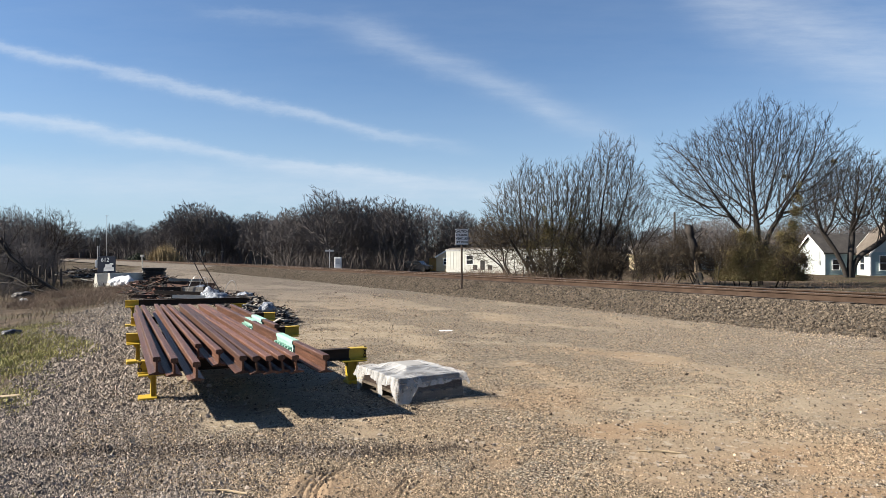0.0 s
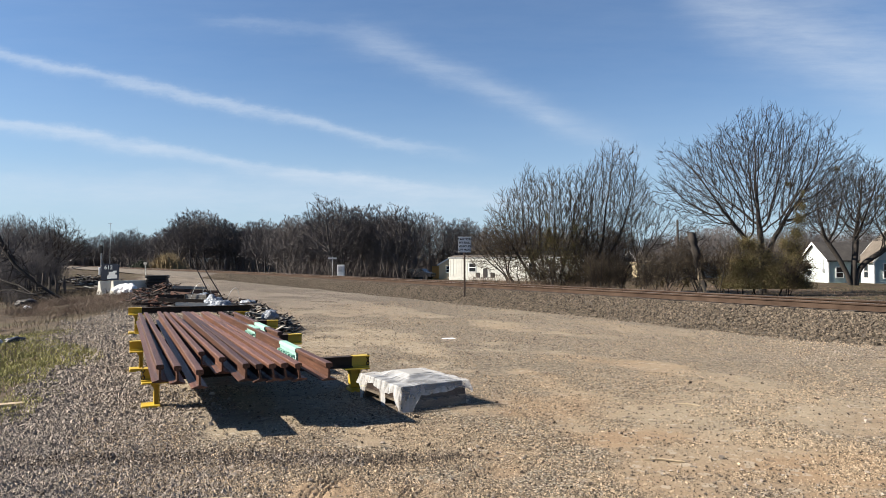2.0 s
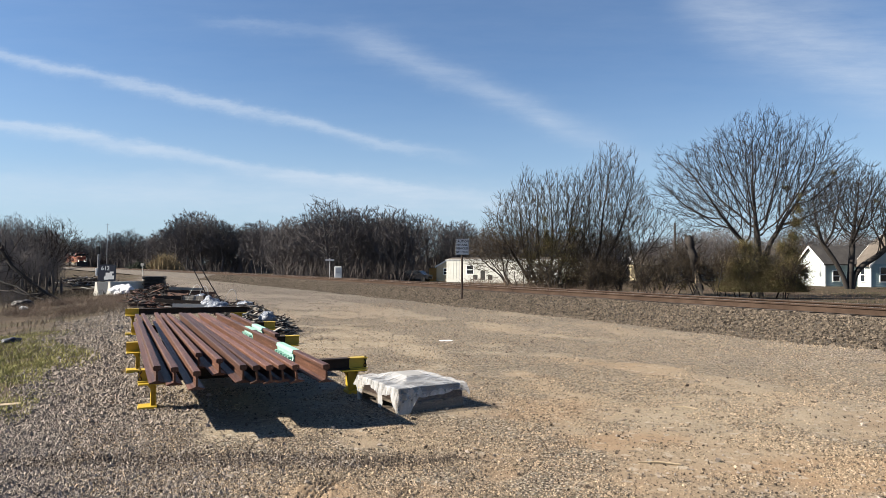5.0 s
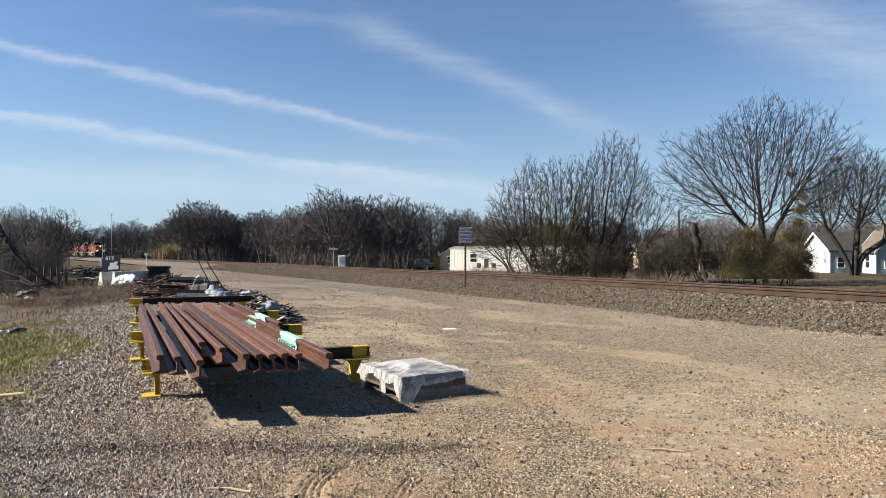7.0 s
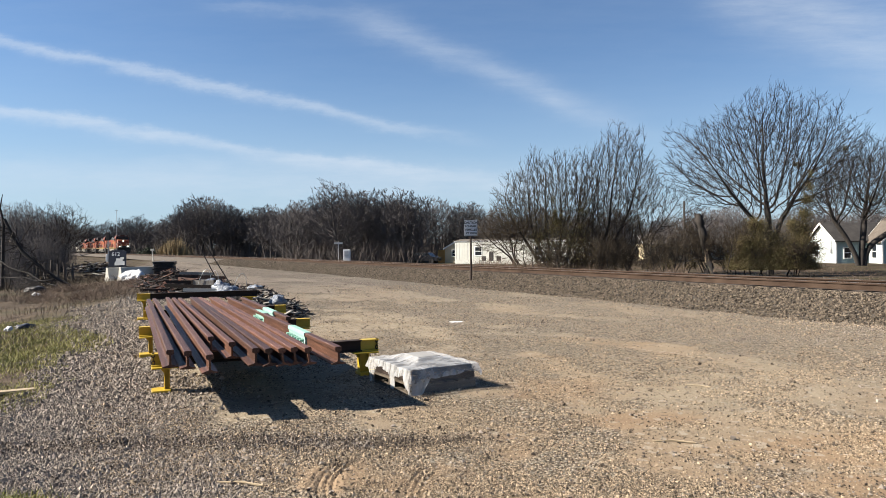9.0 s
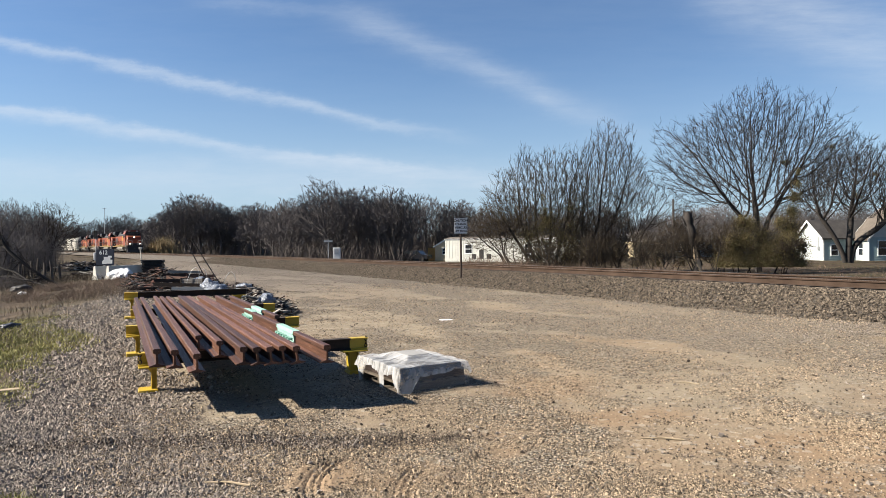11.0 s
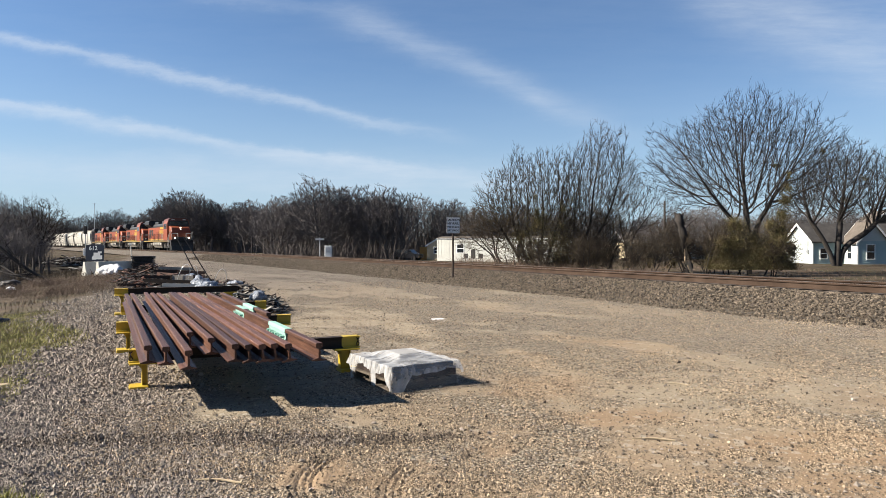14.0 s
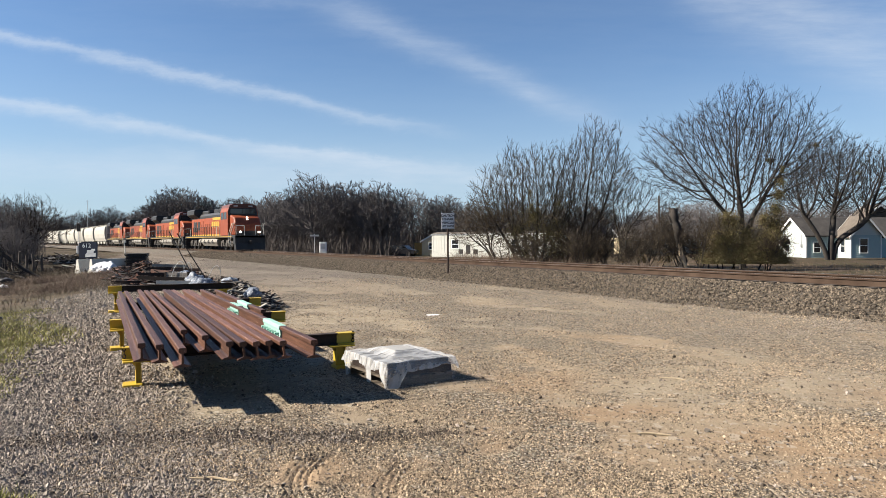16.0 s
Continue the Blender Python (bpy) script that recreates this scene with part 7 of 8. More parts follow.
def make_cottage():
    z0 = -0.5
    ho = thing("cottage", "pale green sided cottage with brown shingle gable roofs, the main one shade-toned", "house", pose(0, 0, 0))
    # main block and a front wing
    for lo, hi, along, eave, ridge in (((42.0, 75.0), (54.0, 80.7), "x", 2.05, 3.95), ((45.5, 72.6), (48.8, 75.2), "y", 2.05, 4.0)):
        bm = bmesh.new()
        block(bm, (lo[0], lo[1], z0 - 0.3), (hi[0], hi[1], eave))
        my, mx = (lo[1] + hi[1]) / 2, (lo[0] + hi[0]) / 2
        if along == "x":
            prism(bm, [(lo[1], eave), (hi[1], eave), (my, ridge)], lo[0], hi[0], Matrix.Rotation(radians(90), 4, "Z") @ Matrix.Scale(-1, 4, (0, 1, 0)))
        else:
            prism(bm, [(lo[0], eave), (hi[0], eave), (mx, ridge)], lo[1], hi[1])
        part("wall", bm, "siding", ho)
        # front boards use the siding colour that has its shade painted in
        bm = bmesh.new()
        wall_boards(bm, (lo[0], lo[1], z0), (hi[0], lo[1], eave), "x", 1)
        part("siding", bm, "shaded_siding", ho)
        bm = bmesh.new()
        wall_boards(bm, (lo[0], lo[1], z0), (lo[0], hi[1], eave), "y", -1)
        part("siding", bm, "siding", ho)
        gable_roof(ho, lo, hi, eave, ridge, along, cover="shaded_shingle" if along == "x" else "shingle")
        for cx, cy in ((lo[0], lo[1]), (lo[0], hi[1]), (hi[0], lo[1])):
            bm = bmesh.new()
            block(bm, (cx - 0.05, cy - 0.05, z0), (cx + 0.07, cy + 0.07, eave))
            part("corner_board", bm, "trim", ho)
    sash_window(ho, 41.97, 78.9, 0.28, 0.85, 1.35, "x")
    sash_window(ho, 43.2, 74.97, 0.15, 0.7, 1.1, "y")
    sash_window(ho, 46.9, 72.57, 0.15, 0.8, 1.5, "y")
    sash_window(ho, 45.47, 73.9, 0.15, 0.7, 1.4, "x")
    bm = bmesh.new()
    block(bm, (41.80, 75.7, 0.7), (41.98, 76.0, 1.1), 0.01)
    rod(bm, (41.9, 75.85, 1.1), (41.9, 75.85, 2.7), 0.03, seg=6)
    part("meter_box", bm, "silver", ho)
    # a wooden house farther off, seen at the picture's rim
    b = thing("wooden_house", "brown wooden house with white gable trim behind the cottage", "house", pose(0, 0, 0))
    bm = bmesh.new()
    block(bm, (55.1, 86, -0.8), (60.1, 89, 4.0))
    prism(bm, [(55.1, 4.0), (60.1, 4.0), (57.6, 5.9)], 86, 89)
    part("wall", bm, "wood", b)
    gable_roof(b, (55.1, 86), (60.1, 89), 4.0, 5.9, "y")
    sash_window(b, 57.6, 85.97, 2.9, 0.9, 1.2, "y")


make_cottage()


def make_trailer():
    a, c = Vector((0.4, 85.7)), Vector((14.6, 77.2))
    L = (c - a).length
    turn = math.degrees(math.atan2(c.y - a.y, c.x - a.x))
    tr = thing("mobile_home", "white ribbed metal mobile home with dark windows", "mobile home", pose(a.x, a.y, -0.45, 0, 0, turn))
    bm = bmesh.new()
    block(bm, (0, 0, 0.0), (L, 3.2, 2.85), 0.05)
    part("body", bm, "trailer", tr)
    bm = bmesh.new()
    for k in range(int(L / 0.4)):
        block(bm, (0.2 + 0.4 * k, -0.02, 0.5), (0.26 + 0.4 * k, 0.0, 2.72))
    part("rib", bm, "trailer", tr)
    bm = bmesh.new()
    prism(bm, [(-0.12, 2.85), (3.32, 2.85), (1.6, 3.12)], -0.15, L + 0.15, Matrix.Rotation(radians(90), 4, "Z") @ Matrix.Scale(-1, 4, (0, 1, 0)))
    part("roof", bm, "shingle", tr)
    bm = bmesh.new()
    block(bm, (-0.1, -0.06, 2.75), (L + 0.1, 0.0, 2.88))
    part("fascia", bm, "trim", tr)
    for x in (3.4, 11.4):
        sash_window(tr, x, -0.005, 1.1, 0.9, 1.0, "y")
    ac = thing("patio_set", "dark metal chairs and table beside the mobile home", "outdoor furniture", pose(4.6, 81.4, -0.45, 0, 0, turn))
    for x in (-1.0, 0.0, 1.0):
        bm = bmesh.new()
        block(bm, (x - 0.3, -0.3, 0.42), (x + 0.3, 0.3, 0.48), 0.01)
        block(bm, (x - 0.3, 0.25, 0.48), (x + 0.3, 0.3, 1.0 + 0.5 * (x == 0)), 0.01)
        for q in (-0.26, 0.26):
            for w in (-0.26, 0.26):
                rod(bm, (x + q, w, 0.0), (x + q, w, 0.44), 0.025, seg=6)
        part("chair", bm, "black", ac)
    # small tan house with an orange lean-to
    t = thing("tan_house", "small tan boarded house with an orange lean-to", "house", pose(-0.9, 93.0, -0.45, 0, 0, -22))
    bm = bmesh.new()
    block(bm, (0, 0, 0), (2.9, 5, 1.95))
    prism(bm, [(0, 1.95), (2.9, 1.95), (1.45, 2.75)], 0, 5)
    part("wall", bm, "tan_wall", t)
    gable_roof(t, (0, 0), (2.9, 5), 1.95, 2.75, "y", 0.15, 0.08)
    bm = bmesh.new()
    block(bm, (-1.5, 1.0, 0), (-0.02, 4, 1.75), 0.01)
    part("lean_to", bm, "orange_wall", t, "orange boarded lean-to")
    bm = bmesh.new()
    block(bm, (-1.62, 0.85, 1.76), (-0.03, 4.1, 1.84))
    part("lean_to_roof", bm, "shingle", t)
    sash_window(t, 1.45, -0.01, 0.9, 0.7, 0.8, "y")
    # low roofs between the trees
    for x, y, w, turn in ((27.5, 97, 9, 8), (35.5, 101, 8, -6), (19.8, 99, 6, 5)):
        r = thing("bungalow", "low grey-brown bungalow half hidden by bare trees", "house", pose(x, y, -0.45, 0, 0, turn), "bungalows behind the trees")
        bm = bmesh.new()
        block(bm, (0, 0, 0), (w, 6, 2.3))
        part("wall", bm, "tan_wall" if x < 30 else "siding", r)
        gable_roof(r, (0, 0), (w, 6), 2.3, 3.9, "x", 0.3)
        for q in (0.25, 0.7):
            sash_window(r, w * q, -0.01, 0.9, 1.0, 1.0, "y")


make_trailer()


def make_car():
    car = thing("parked_car", "black parked car beside the tan house", "car", pose(-3.6, 90.0, -0.45, 0, 0, -20))
    bm = bmesh.new()
    prism(bm, [(-2.1, 0.35), (2.1, 0.35), (2.15, 0.8), (1.3, 0.95), (0.8, 1.42), (-1.2, 1.45), (-1.9, 1.0), (-2.15, 0.9)], -0.85, 0.85)
    part("body", bm, "car", car)
    for y in (-0.86, 0.86):
        bm = bmesh.new()
        prism(bm, [(-1.5, 0.98), (1.1, 0.98), (0.7, 1.34), (-1.1, 1.36)], y - 0.01, y + 0.01)
        part("side_glass", bm, "window", car)
        for x in (-1.35, 1.35):
            bm = bmesh.new()
            rod(bm, (x, y - 0.1, 0.33), (x, y + 0.1, 0.33), 0.33, seg=16)
            part("wheel", bm, "black", car)


make_car()


def make_utilities():
    # equipment box with a small mast, signal, antenna and poles
    b = thing("equipment_box", "white metal equipment cabinet by the track", "cabinet", pose(-12.3, 80, -0.05))
    bm = bmesh.new()
    block(bm, (-0.4, -0.3, 0.0), (0.4, 0.3, 1.55), 0.03)
    part("body", bm, "trim", b)
    bm = bmesh.new()
    block(bm, (-0.25, -0.32, 0.75), (0.25, -0.30, 1.35))
    part("panel", bm, "silver", b)
    bm = bmesh.new()
    rod(bm, (-1.0, 0, 0), (-1.0, 0, 2.5), 0.05, seg=8)
    block(bm, (-1.5, -0.06, 2.2), (-0.5, 0.06, 2.4))
    part("mast", bm, "silver", b)
    x, y = plan(-50.6, 112)
    s = thing("signal_mast", "railway signal mast with dark head and white relay case", "railway signal", pose(x, y, float(ground_z(x, y))))
    bm = bmesh.new()
    rod(bm, (0, 0, 0), (0, 0, 4.2), 0.08, seg=8)
    part("mast", bm, "silver", s)
    bm = bmesh.new()
    block(bm, (-0.28, -0.2, 3.6), (0.28, 0.1, 4.9), 0.05)
    part("signal_head", bm, "black", s)
    for q in (-0.35, 0.35):
        bm = bmesh.new()
        block(bm, (q, -0.2, 0.0), (q + 0.3, 0.2, 1.3), 0.03)
        part("relay_case", bm, "trim", s)
    bm = bmesh.new()
    rod(bm, (0.25, 0.1, 0.0), (0.25, 0.1, 3.8), 0.03, seg=6)
    part("ladder", bm, "silver", s)
    x, y = plan(-49.3, 215)
    t = thing("antenna_mast", "thin grey radio antenna mast above the trees", "antenna", pose(x, y, float(ground_z(x, y))))
    bm = bmesh.new()
    rod(bm, (0, 0, 0), (0, 0, 14.8), 0.08, 0.06, seg=8)
    part("pole", bm, "silver", t)
    bm = bmesh.new()
    rod(bm, (-0.6, 0, 14.6), (0.6, 0, 14.6), 0.05, seg=6)
    part("crossbar", bm, "silver", t)
    for x, y, h in ((22.6, 66.5, 6.4), (11.5, 88, 7.5)):
        p = thing("utility_pole", "slim weathered wooden utility pole among trees", "utility pole", pose(x, y, float(ground_z(x, y))), "utility poles")
        bm = bmesh.new()
        rod(bm, (0, 0, -0.2), (0, 0, h), 0.14, 0.10, seg=8)
        part("pole", bm, "post", p)
        if h < 7:
            continue
        bm = bmesh.new()
        block(bm, (-0.8, -0.06, h - 0.7), (0.8, 0.06, h - 0.58))
        part("crossarm", bm, "post", p)


make_utilities()


# ---- stores and scrap along the yard ----
def make_barriers():
    prof = [(-0.30, 0.0), (0.30, 0.0), (0.30, 0.08), (0.16, 0.33), (0.09, 0.81), (-0.09, 0.81), (-0.16, 0.33), (-0.30, 0.08)]
    for x, y, L, turn in ((-18.75, 38.3, 3.4, -30), (-20.1, 39.5, 3.4, -30)):
        bm = bmesh.new()
        prism(bm, prof, 0, L)
        bmesh.ops.bevel(bm, geom=[e for e in bm.edges], offset=0.012, segments=1, affect="EDGES", profile=0.5)
        me = bpy.data.meshes.new("concrete_barrier")
        bm.to_mesh(me)
        bm.free()
        me.materials.append(M["concrete"])
        ob = new("concrete_barrier", me)
        ob.matrix_basis = pose(x, y, float(ground_z(x, y)) - 0.02, 0, 0, turn)
        tagged(ob, "pale concrete road barrier with chipped edges", "barrier", "concrete barriers")
    b = thing("number_board", "navy board with white 612 and a worn white patch", "board", pose(-20.4, 41.3, 0.79 + float(ground_z(-20.1, 40)), -4, 0, 2))
    bm = bmesh.new()
    block(bm, (-0.52, 0, 0), (0.52, 0.12, 0.93), 0.01)
    prism(bm, [(-0.52, 0.93), (0.52, 0.93), (0.32, 1.0), (-0.26, 1.0)], 0, 0.12)
    plate = part("board", bm, "navy", b)
    words("612", 0.34, "trim", plate, pose(-0.08, -0.006, 0.76, 90, 0, 0), bold=0.01)
    for lo, hi in (((-0.05, 0.30), (0.34, 0.50)), ((-0.14, 0.08), (0.12, 0.26)), ((0.10, 0.10), (0.46, 0.33)), ((0.2, 0.46), (0.42, 0.57)), ((-0.1, 0.24), (0.3, 0.32))):
        bm = bmesh.new()
        block(bm, (lo[0], -0.008, lo[1]), (hi[0], -0.001, hi[1]), 0.002)
        part("worn_patch", bm, "trim", plate, "worn white paint patch")
    bm = bmesh.new()
    block(bm, (-0.48, 0.12, 0.0), (-0.40, 0.5, 0.04))
    block(bm, (0.40, 0.12, 0.0), (0.48, 0.5, 0.04))
    part("foot", bm, "rust_dark", b)


make_barriers()


def lump(name, label, category, at, size, material, seed, group="", rough=0.35):
    """A crumpled bag: a ball pressed flat below and creased."""
    bm = bmesh.new()
    bmesh.ops.create_icosphere(bm, subdivisions=4, radius=1.0)
    off = Vector((seed * 3.7, seed * 1.3, seed * 2.1))
    for v in bm.verts:
        n = noise.noise(v.co * 1.6 + off) * rough + abs(noise.noise(v.co * 4.5 + off)) * rough * 0.7 + noise.noise(v.co * 9 + off) * rough * 0.18
        v.co = v.co * (1 + n)
        v.co.z = max(v.co.z, -0.55)
        v.co = Vector((v.co.x * size[0], v.co.y * size[1], (v.co.z + 0.55) * size[2] / 1.5))
    me = bpy.data.meshes.new(name)
    bm.to_mesh(me)
    bm.free()
    me.materials.append(M[material])
    me.polygons.foreach_set("use_smooth", [True] * len(me.polygons))
    ob = new(name, me)
    ob.matrix_basis = pose(at[0], at[1], (at[2] if len(at) > 2 else float(ground_z(at[0], at[1]))) - 0.02, 0, 0, seed * 40)
    return tagged(ob, label, category, group)


lump("plastic_bag", "crumpled white plastic bag beside the barrier", "bag", (-17.5, 36.9), (0.44, 0.42, 0.60), "white_bag", 1, "white bags")
lump("plastic_bag", "crumpled white plastic bag beside the barrier", "bag", (-16.9, 36.6), (0.42, 0.38, 0.54), "white_bag", 2, "white bags")
lump("plastic_bag", "crumpled white plastic bag beside the barrier", "bag", (-17.2, 36.3), (0.30, 0.3, 0.30), "white_bag", 3, "white bags")
lump("plastic_sack", "pale blue-grey plastic sack of rail parts", "sack", (-8.35, 24.6), (0.34, 0.30, 0.52), "blue_bag", 4, "plastic sacks")
lump("plastic_sack", "pale blue-grey plastic sack of rail parts", "sack", (-7.95, 24.1), (0.36, 0.32, 0.40), "blue_bag", 5, "plastic sacks")
lump("plastic_sack", "pale torn plastic sack among scrap", "sack", (-9.6, 26.9), (0.30, 0.25, 0.5), "blue_bag", 6, "plastic sacks")
lump("plastic_sack", "pale torn plastic sack among scrap", "sack", (-7.0, 24.2), (0.26, 0.25, 0.42), "blue_bag", 7, "plastic sacks")
lump("plastic_sack", "grey sack on the scrap beside the rack", "sack", (-4.55, 17.7, 0.25), (0.20, 0.18, 0.24), "blue_bag", 8, "plastic sacks")


def scrap_heap(label, spots, count, size, seed, materials=("rust_dark", "black", "rust")):
    """A heap of small rail parts: plates, bars and spikes; spots are (x, y, radius, height)."""
    rng = np.random.default_rng(seed)
    sp = np.array(spots, float)
    for q, mat in enumerate(materials):
        vs, fs = [], []
        cube = np.array([(x, y, z) for x in (-0.5, 0.5) for y in (-0.5, 0.5) for z in (-0.5, 0.5)])
        quad = np.array([(0, 1, 3, 2), (4, 6, 7, 5), (0, 4, 5, 1), (2, 3, 7, 6), (0, 2, 6, 4), (1, 5, 7, 3)])
        n = count // len(materials)
        k = rng.choice(len(sp), n, p=sp[:, 2] ** 2 / (sp[:, 2] ** 2).sum())
        r = np.sqrt(rng.uniform(0, 1, n))
        a = rng.uniform(0, 6.28, n)
        x, y = sp[k, 0] + np.cos(a) * r * sp[k, 2], sp[k, 1] + np.sin(a) * r * sp[k, 2]
        z = ground_z(x, y) + 0.02 + (1 - r ** 1.5) * sp[k, 3] * rng.uniform(0.2, 1.0, n)
        for i in range(n):
            kind = rng.uniform()
            if kind < 0.5:
                dims = (size * rng.uniform(0.8, 1.3), size * rng.uniform(0.45, 0.7), size * 0.10)
            elif kind < 0.85:
                dims = (size * rng.uniform(1.5, 3.2), size * 0.13, size * 0.13)
            else:
                dims = (size * rng.uniform(1.5, 2.4), size * 0.35, size * 0.08)
            m = np.array(Euler((rng.normal(0, 0.25), rng.normal(0, 0.22), rng.uniform(0, 6.28))).to_matrix())
            vs.append((cube * dims) @ m.T + (x[i], y[i], z[i]))
            fs.append(quad + 8 * i)
        me = raw_mesh("scrap_heap", np.concatenate(vs), np.concatenate(fs), mat)
        tagged(new("scrap_heap", me), label, "scrap", kind="stuff")


scrap_heap("heap of dark rusty tie plates, spikes and bars", [(-10.6, 27.5, 1.5, 0.45), (-12.4, 30.5, 1.8, 0.5), (-14.2, 34.5, 1.9, 0.6), (-15.6, 38.0, 1.6, 0.65), (-16.0, 36.0, 1.1, 0.4), (-12.8, 33.5, 1.6, 0.45), (-9.4, 27.3, 1.0, 0.4), (-11.6, 28.6, 1.3, 0.4)], 2400, 0.24, 5, ("rust_dark", "black", "rust_dark", "rust"))
scrap_heap("strewn dark rail fastenings beside the rack", [(-4.5, 17.6, 0.75, 0.30), (-5.2, 19.3, 0.8, 0.30), (-5.9, 21.0, 0.9, 0.30), (-6.7, 22.8, 0.9, 0.35), (-7.4, 24.8, 0.9, 0.4), (-4.2, 16.9, 0.5, 0.2)], 900, 0.22, 6, ("rust_dark", "black", "loco_grey"))
scrap_heap("weathered timber and steel lying beside the far track", [(-38, 72, 2.6, 0.55), (-35.6, 70, 2.2, 0.5), (-41, 77, 2.6, 0.5), (-31.5, 62, 2.0, 0.4), (-25.2, 49.5, 1.4, 0.2)], 420, 0.62, 7, ("loco_grey", "rust_dark", "tie"))


def make_stack():
    """Dark flat steel frames stacked crosswise."""
    x, y = -17.0, 40.2
    z = float(ground_z(x, y)) + 0.42
    rng = np.random.default_rng(4)
    bm = bmesh.new()
    block(bm, (-0.5, -0.45, -0.45), (0.5, 0.45, 0.0), 0.02)
    base = part("steel_crate", bm, "rust_dark", None)
    base.matrix_basis = pose(x, y, z, 0, 0, 10)
    tagged(base, "dark rusty steel crate among the scrap", "crate")
    for k in range(7):
        bm = bmesh.new()
        w = 0.58 - 0.012 * k if k < 5 else 0.60
        block(bm, (-w, -0.45, 0), (w, 0.45, 0.07), 0.01)
        ob = part("steel_plate", bm, "black", None)
        ob.matrix_basis = pose(x + rng.uniform(-0.03, 0.03), y + rng.uniform(-0.03, 0.03), z + 0.005 + 0.083 * k, 0, 0, 10 + rng.uniform(-4, 4))
        tagged(ob, "flat black steel plate in a stack", "steel plate", "stacked steel plates")
    bm = bmesh.new()
    rod(bm, (0, 0, 0), (-0.12, 0, 1.7), 0.035, seg=8)
    block(bm, (-0.2, -0.05, 1.60), (-0.02, 0.05, 1.73), 0.01)
    ob = part("marker_stake", bm, "concrete", None)
    ob.matrix_basis = pose(-18.2, 41.5, 0)
    tagged(ob, "pale thin marker stake standing by the barrier", "stake")
    # wooden-sided crate
    c = thing("crate", "grey weathered slatted crate with a dark frame", "crate", pose(-10.15, 26.6, float(ground_z(-10, 26)), 0, 0, -6))
    for k in range(4):
        bm = bmesh.new()
        block(bm, (0.0, -0.02, 0.04 + 0.115 * k), (0.85, 0.0, 0.145 + 0.115 * k), 0.004)
        part("slat", bm, "box_grey", c)
    for x0 in (-0.05, 0.85):
        bm = bmesh.new()
        block(bm, (x0, -0.04, 0.0), (x0 + 0.05, 0.6, 0.52), 0.004)
        part("end_panel", bm, "rust_dark", c)
    bm = bmesh.new()
    block(bm, (0, 0.58, 0.0), (0.85, 0.6, 0.5))
    part("back_panel", bm, "box_grey", c)
    bm = bmesh.new()
    block(bm, (0, 0.0, 0.38), (0.85, 0.58, 0.44))
    part("contents", bm, "rust_dark", c)
    # long bars leaning out of the heap
    for a, b in (((-8.45, 25.0, 0.15), (-9.50, 25.2, 2.02)), ((-8.02, 25.0, 0.15), (-9.14, 25.0, 1.96))):
        bm = bmesh.new()
        rod(bm, a, b, 0.022, 0.018, seg=8)
        ob = part("lining_bar", bm, "black", None)
        tagged(ob, "long black steel lining bar leaning in the sacks", "steel bar", "lining bars")
    for x, y, h, t in ((-9.75, 26.6, 0.75, 20), (-9.25, 26.3, 0.7, -15), (-8.0, 25.6, 0.6, 5)):
        bm = bmesh.new()
        pts = [Vector((0.22 * math.cos(q * math.pi / 8), 0, h * math.sin(q * math.pi / 8))) for q in range(9)]
        for p0, p1 in zip(pts, pts[1:]):
            rod(bm, p0, p1, 0.008, seg=6)
        ob = part("wire_hoop", bm, "silver", None)
        ob.matrix_basis = pose(x, y, float(ground_z(x, y)) + 0.2, 8, 12, t)
        tagged(ob, "bent silver wire hoop sticking out of the scrap", "wire hoop", "wire hoops")
    for x, y, z, L, t, mat in ((-10.6, 27.0, 0.32, 1.5, 8, "rust_dark"), (-10.9, 28.2, 0.38, 1.4, -32, "rust"), (-11.4, 30.0, 0.42, 1.6, 25, "rust_dark"), (-10.2, 28.8, 0.42, 1.3, 50, "rust"),
                               (-12.4, 33.0, 0.45, 1.6, 12, "loco_grey"), (-9.9, 25.6, 0.24, 1.8, 2, "rust_dark"), (-8.9, 24.3, 0.16, 1.4, 6, "concrete"), (-11.4, 26.4, 0.05, 1.4, 25, "rust_dark")):
        bm = bmesh.new()
        prism(bm, [(-0.06, 0), (0.06, 0), (0.06, 0.015), (-0.045, 0.015), (-0.045, 0.12), (-0.06, 0.12)], -L / 2, L / 2)
        ob = part("steel_angle", bm, mat, None)
        ob.matrix_basis = pose(x, y, z, 2, 3, 90 + t)
        tagged(ob, "length of rusty angle steel lying on scrap", "steel bar", "angle steels")
    # odds and ends on the ground
    for x, y, L, r, t in ((1.86, 5.88, 0.36, 0.008, 80), (-1.57, 4.90, 0.36, 0.009, 78), (-3.0, 5.3, 0.22, 0.006, 20), (2.9, 8.2, 0.3, 0.006, 60)):
        bm = bmesh.new()
        rod(bm, (0, -L / 2, 0), (0.02, 0, 0.008), r, seg=6)
        rod(bm, (0.02, 0, 0.008), (0, L / 2, 0), r, r * 0.6, seg=6)
        ob = part("stick", bm, "dry_stick", None)
        ob.matrix_basis = pose(x, y, float(ground_z(x, y)) + r, 0, 0, t)
        tagged(ob, "dry broken stick lying on the gravel", "stick", "sticks on the ground")
    bm = bmesh.new()
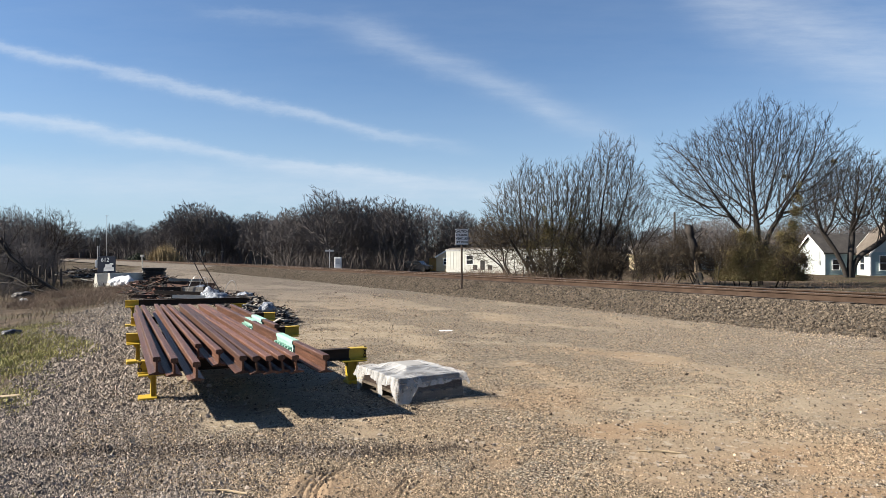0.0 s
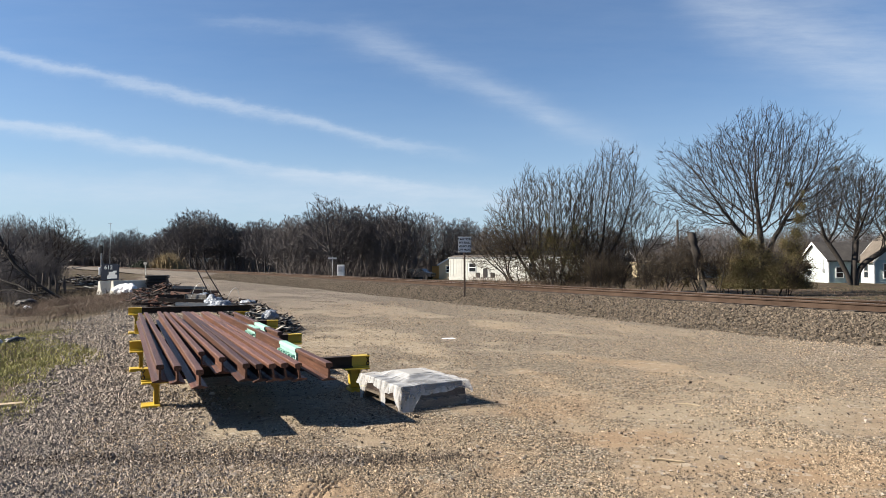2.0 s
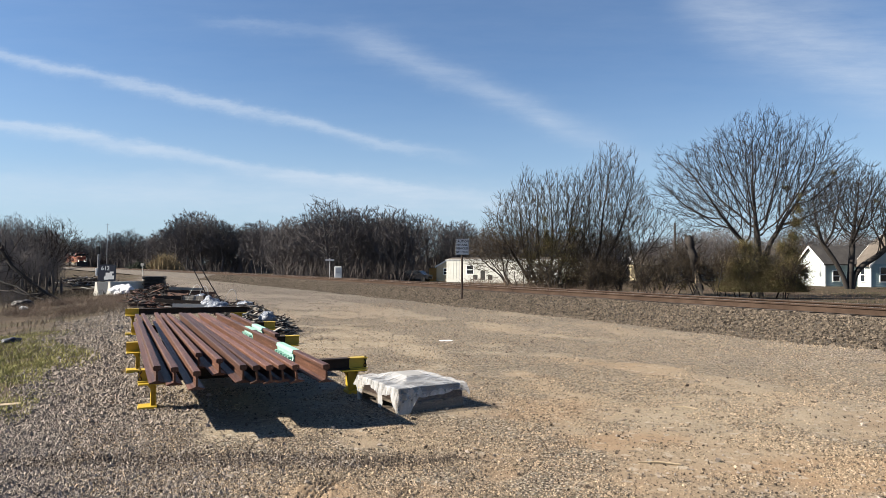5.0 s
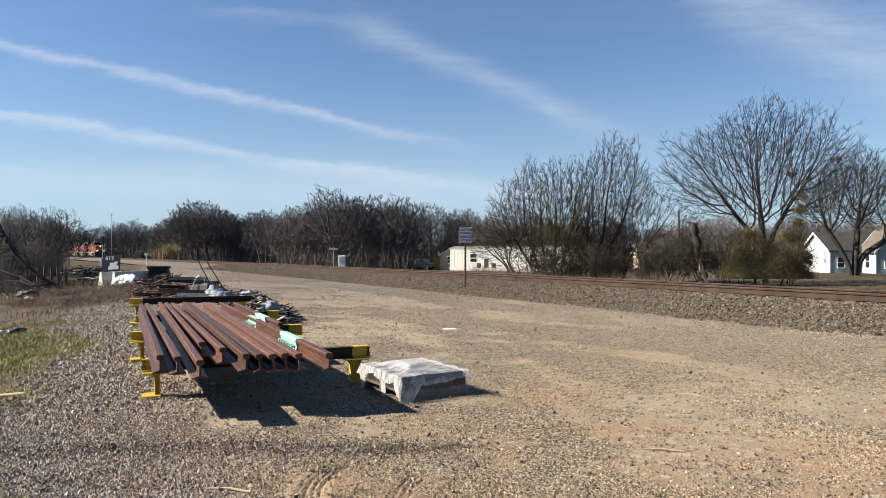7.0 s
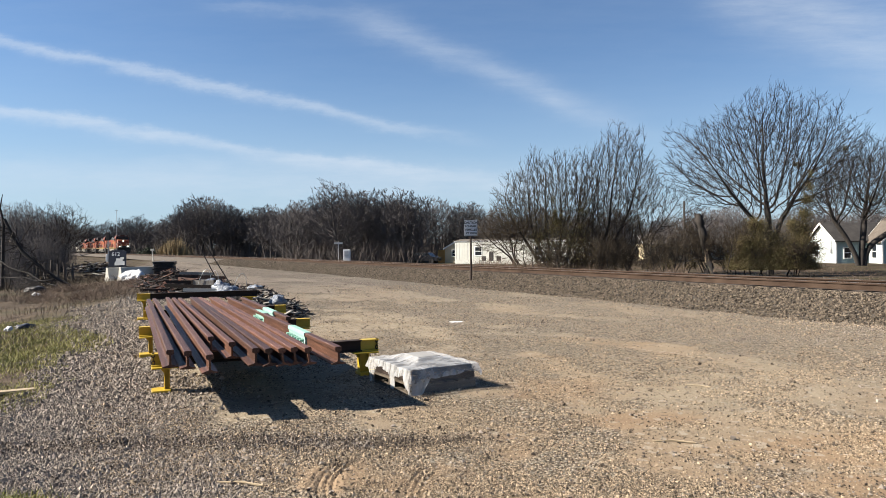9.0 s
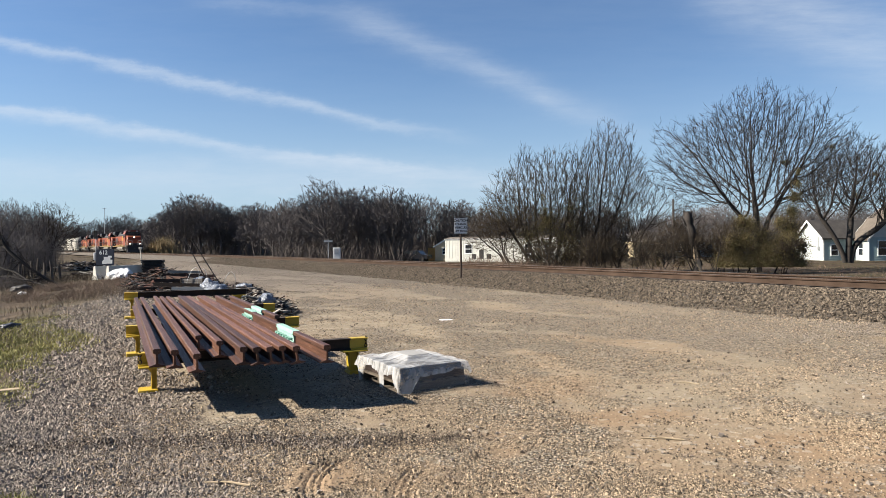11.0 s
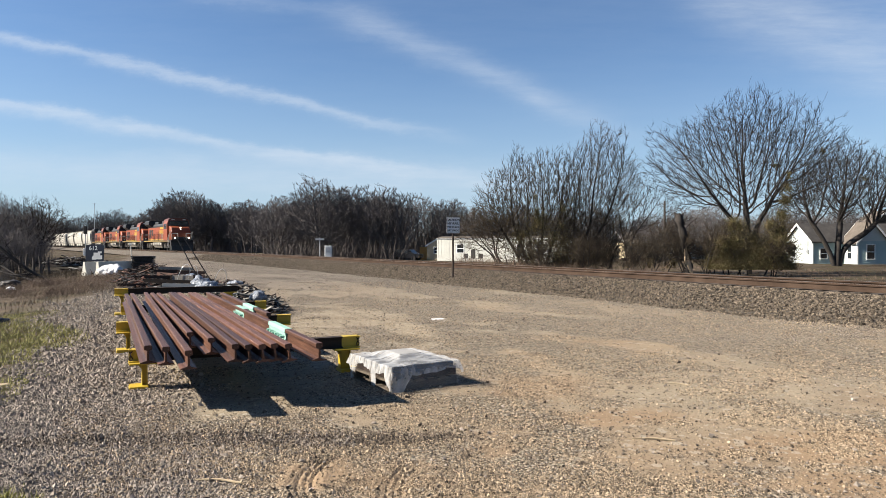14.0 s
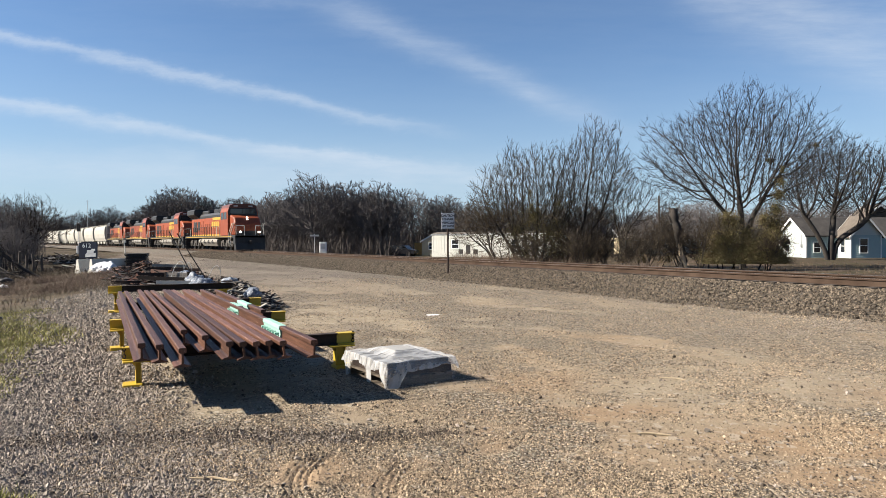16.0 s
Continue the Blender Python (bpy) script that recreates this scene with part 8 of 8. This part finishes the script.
    block(bm, (-0.14, -0.1, 0.0), (0.14, 0.1, 0.012), 0.003)
    ob = part("cardboard_scrap", bm, "sign_white", None)
    ob.matrix_basis = pose(0.07, 15.6, float(ground_z(0.07, 15.6)), 0, 0, 20)
    tagged(ob, "flat pale scrap of board on the gravel", "litter")
    bm = bmesh.new()
    block(bm, (-0.26, -0.06, 0.0), (0.26, 0.06, 0.03), 0.005)
    ob = part("plank", bm, "dry_stick", None)
    ob.matrix_basis = pose(-5.35, 8.15, float(ground_z(-5.35, 8.15)) + 0.01, 0, 0, 30)
    tagged(ob, "weathered tan plank lying at the grass edge", "plank")
    lump("rubbish_bag", "dark and white rubbish bag lying in the grass", "bag", (-9.6, 15.2), (0.2, 0.15, 0.12), "navy", 11)
    lump("rubbish_bag", "white scrap of plastic lying in the grass", "bag", (-9.85, 15.0), (0.12, 0.08, 0.1), "white_bag", 12)
    lump("rubbish_bag", "black rubbish bag under the fallen tree", "bag", (-19.0, 30.9), (0.5, 0.4, 0.35), "black", 13)
    lump("rubbish_bag", "white scrap of plastic by the fallen tree", "bag", (-18.2, 29.6), (0.16, 0.12, 0.16), "white_bag", 14)
    bm = bmesh.new()
    rod(bm, (-0.16, 0, 0.04), (0.16, 0.02, 0.05), 0.055, 0.03, seg=7)
    ob = part("wood_chunk", bm, "pale_wood", None)
    ob.matrix_basis = pose(8.55, 17.95, 0.2, 0, 10, 20)
    tagged(ob, "pale wood chunk lying on the ballast", "wood")


make_stack()



# ---- what moves ----
def motions():
    for ob, back in VEHICLES:
        walk(ob, [(t, at_track(FRONT_END + SPEED * (16.0 - t) + back)) for t in range(0, 17)])
    # the locomotives' wheels roll: a key at every thirtieth of a second, 63 degrees apart
    for ob, _ in VEHICLES[:4]:
        for axle in [o for o in ob.children_recursive if o.name.startswith("wheelset")]:
            at = axle.matrix_basis.translation.copy()
            walk(axle, [(k / 30, pose(at.x, at.y, at.z, 0, math.degrees(SPEED * k / 30 / at.z) % 360, 0)) for k in range(481)])


motions()
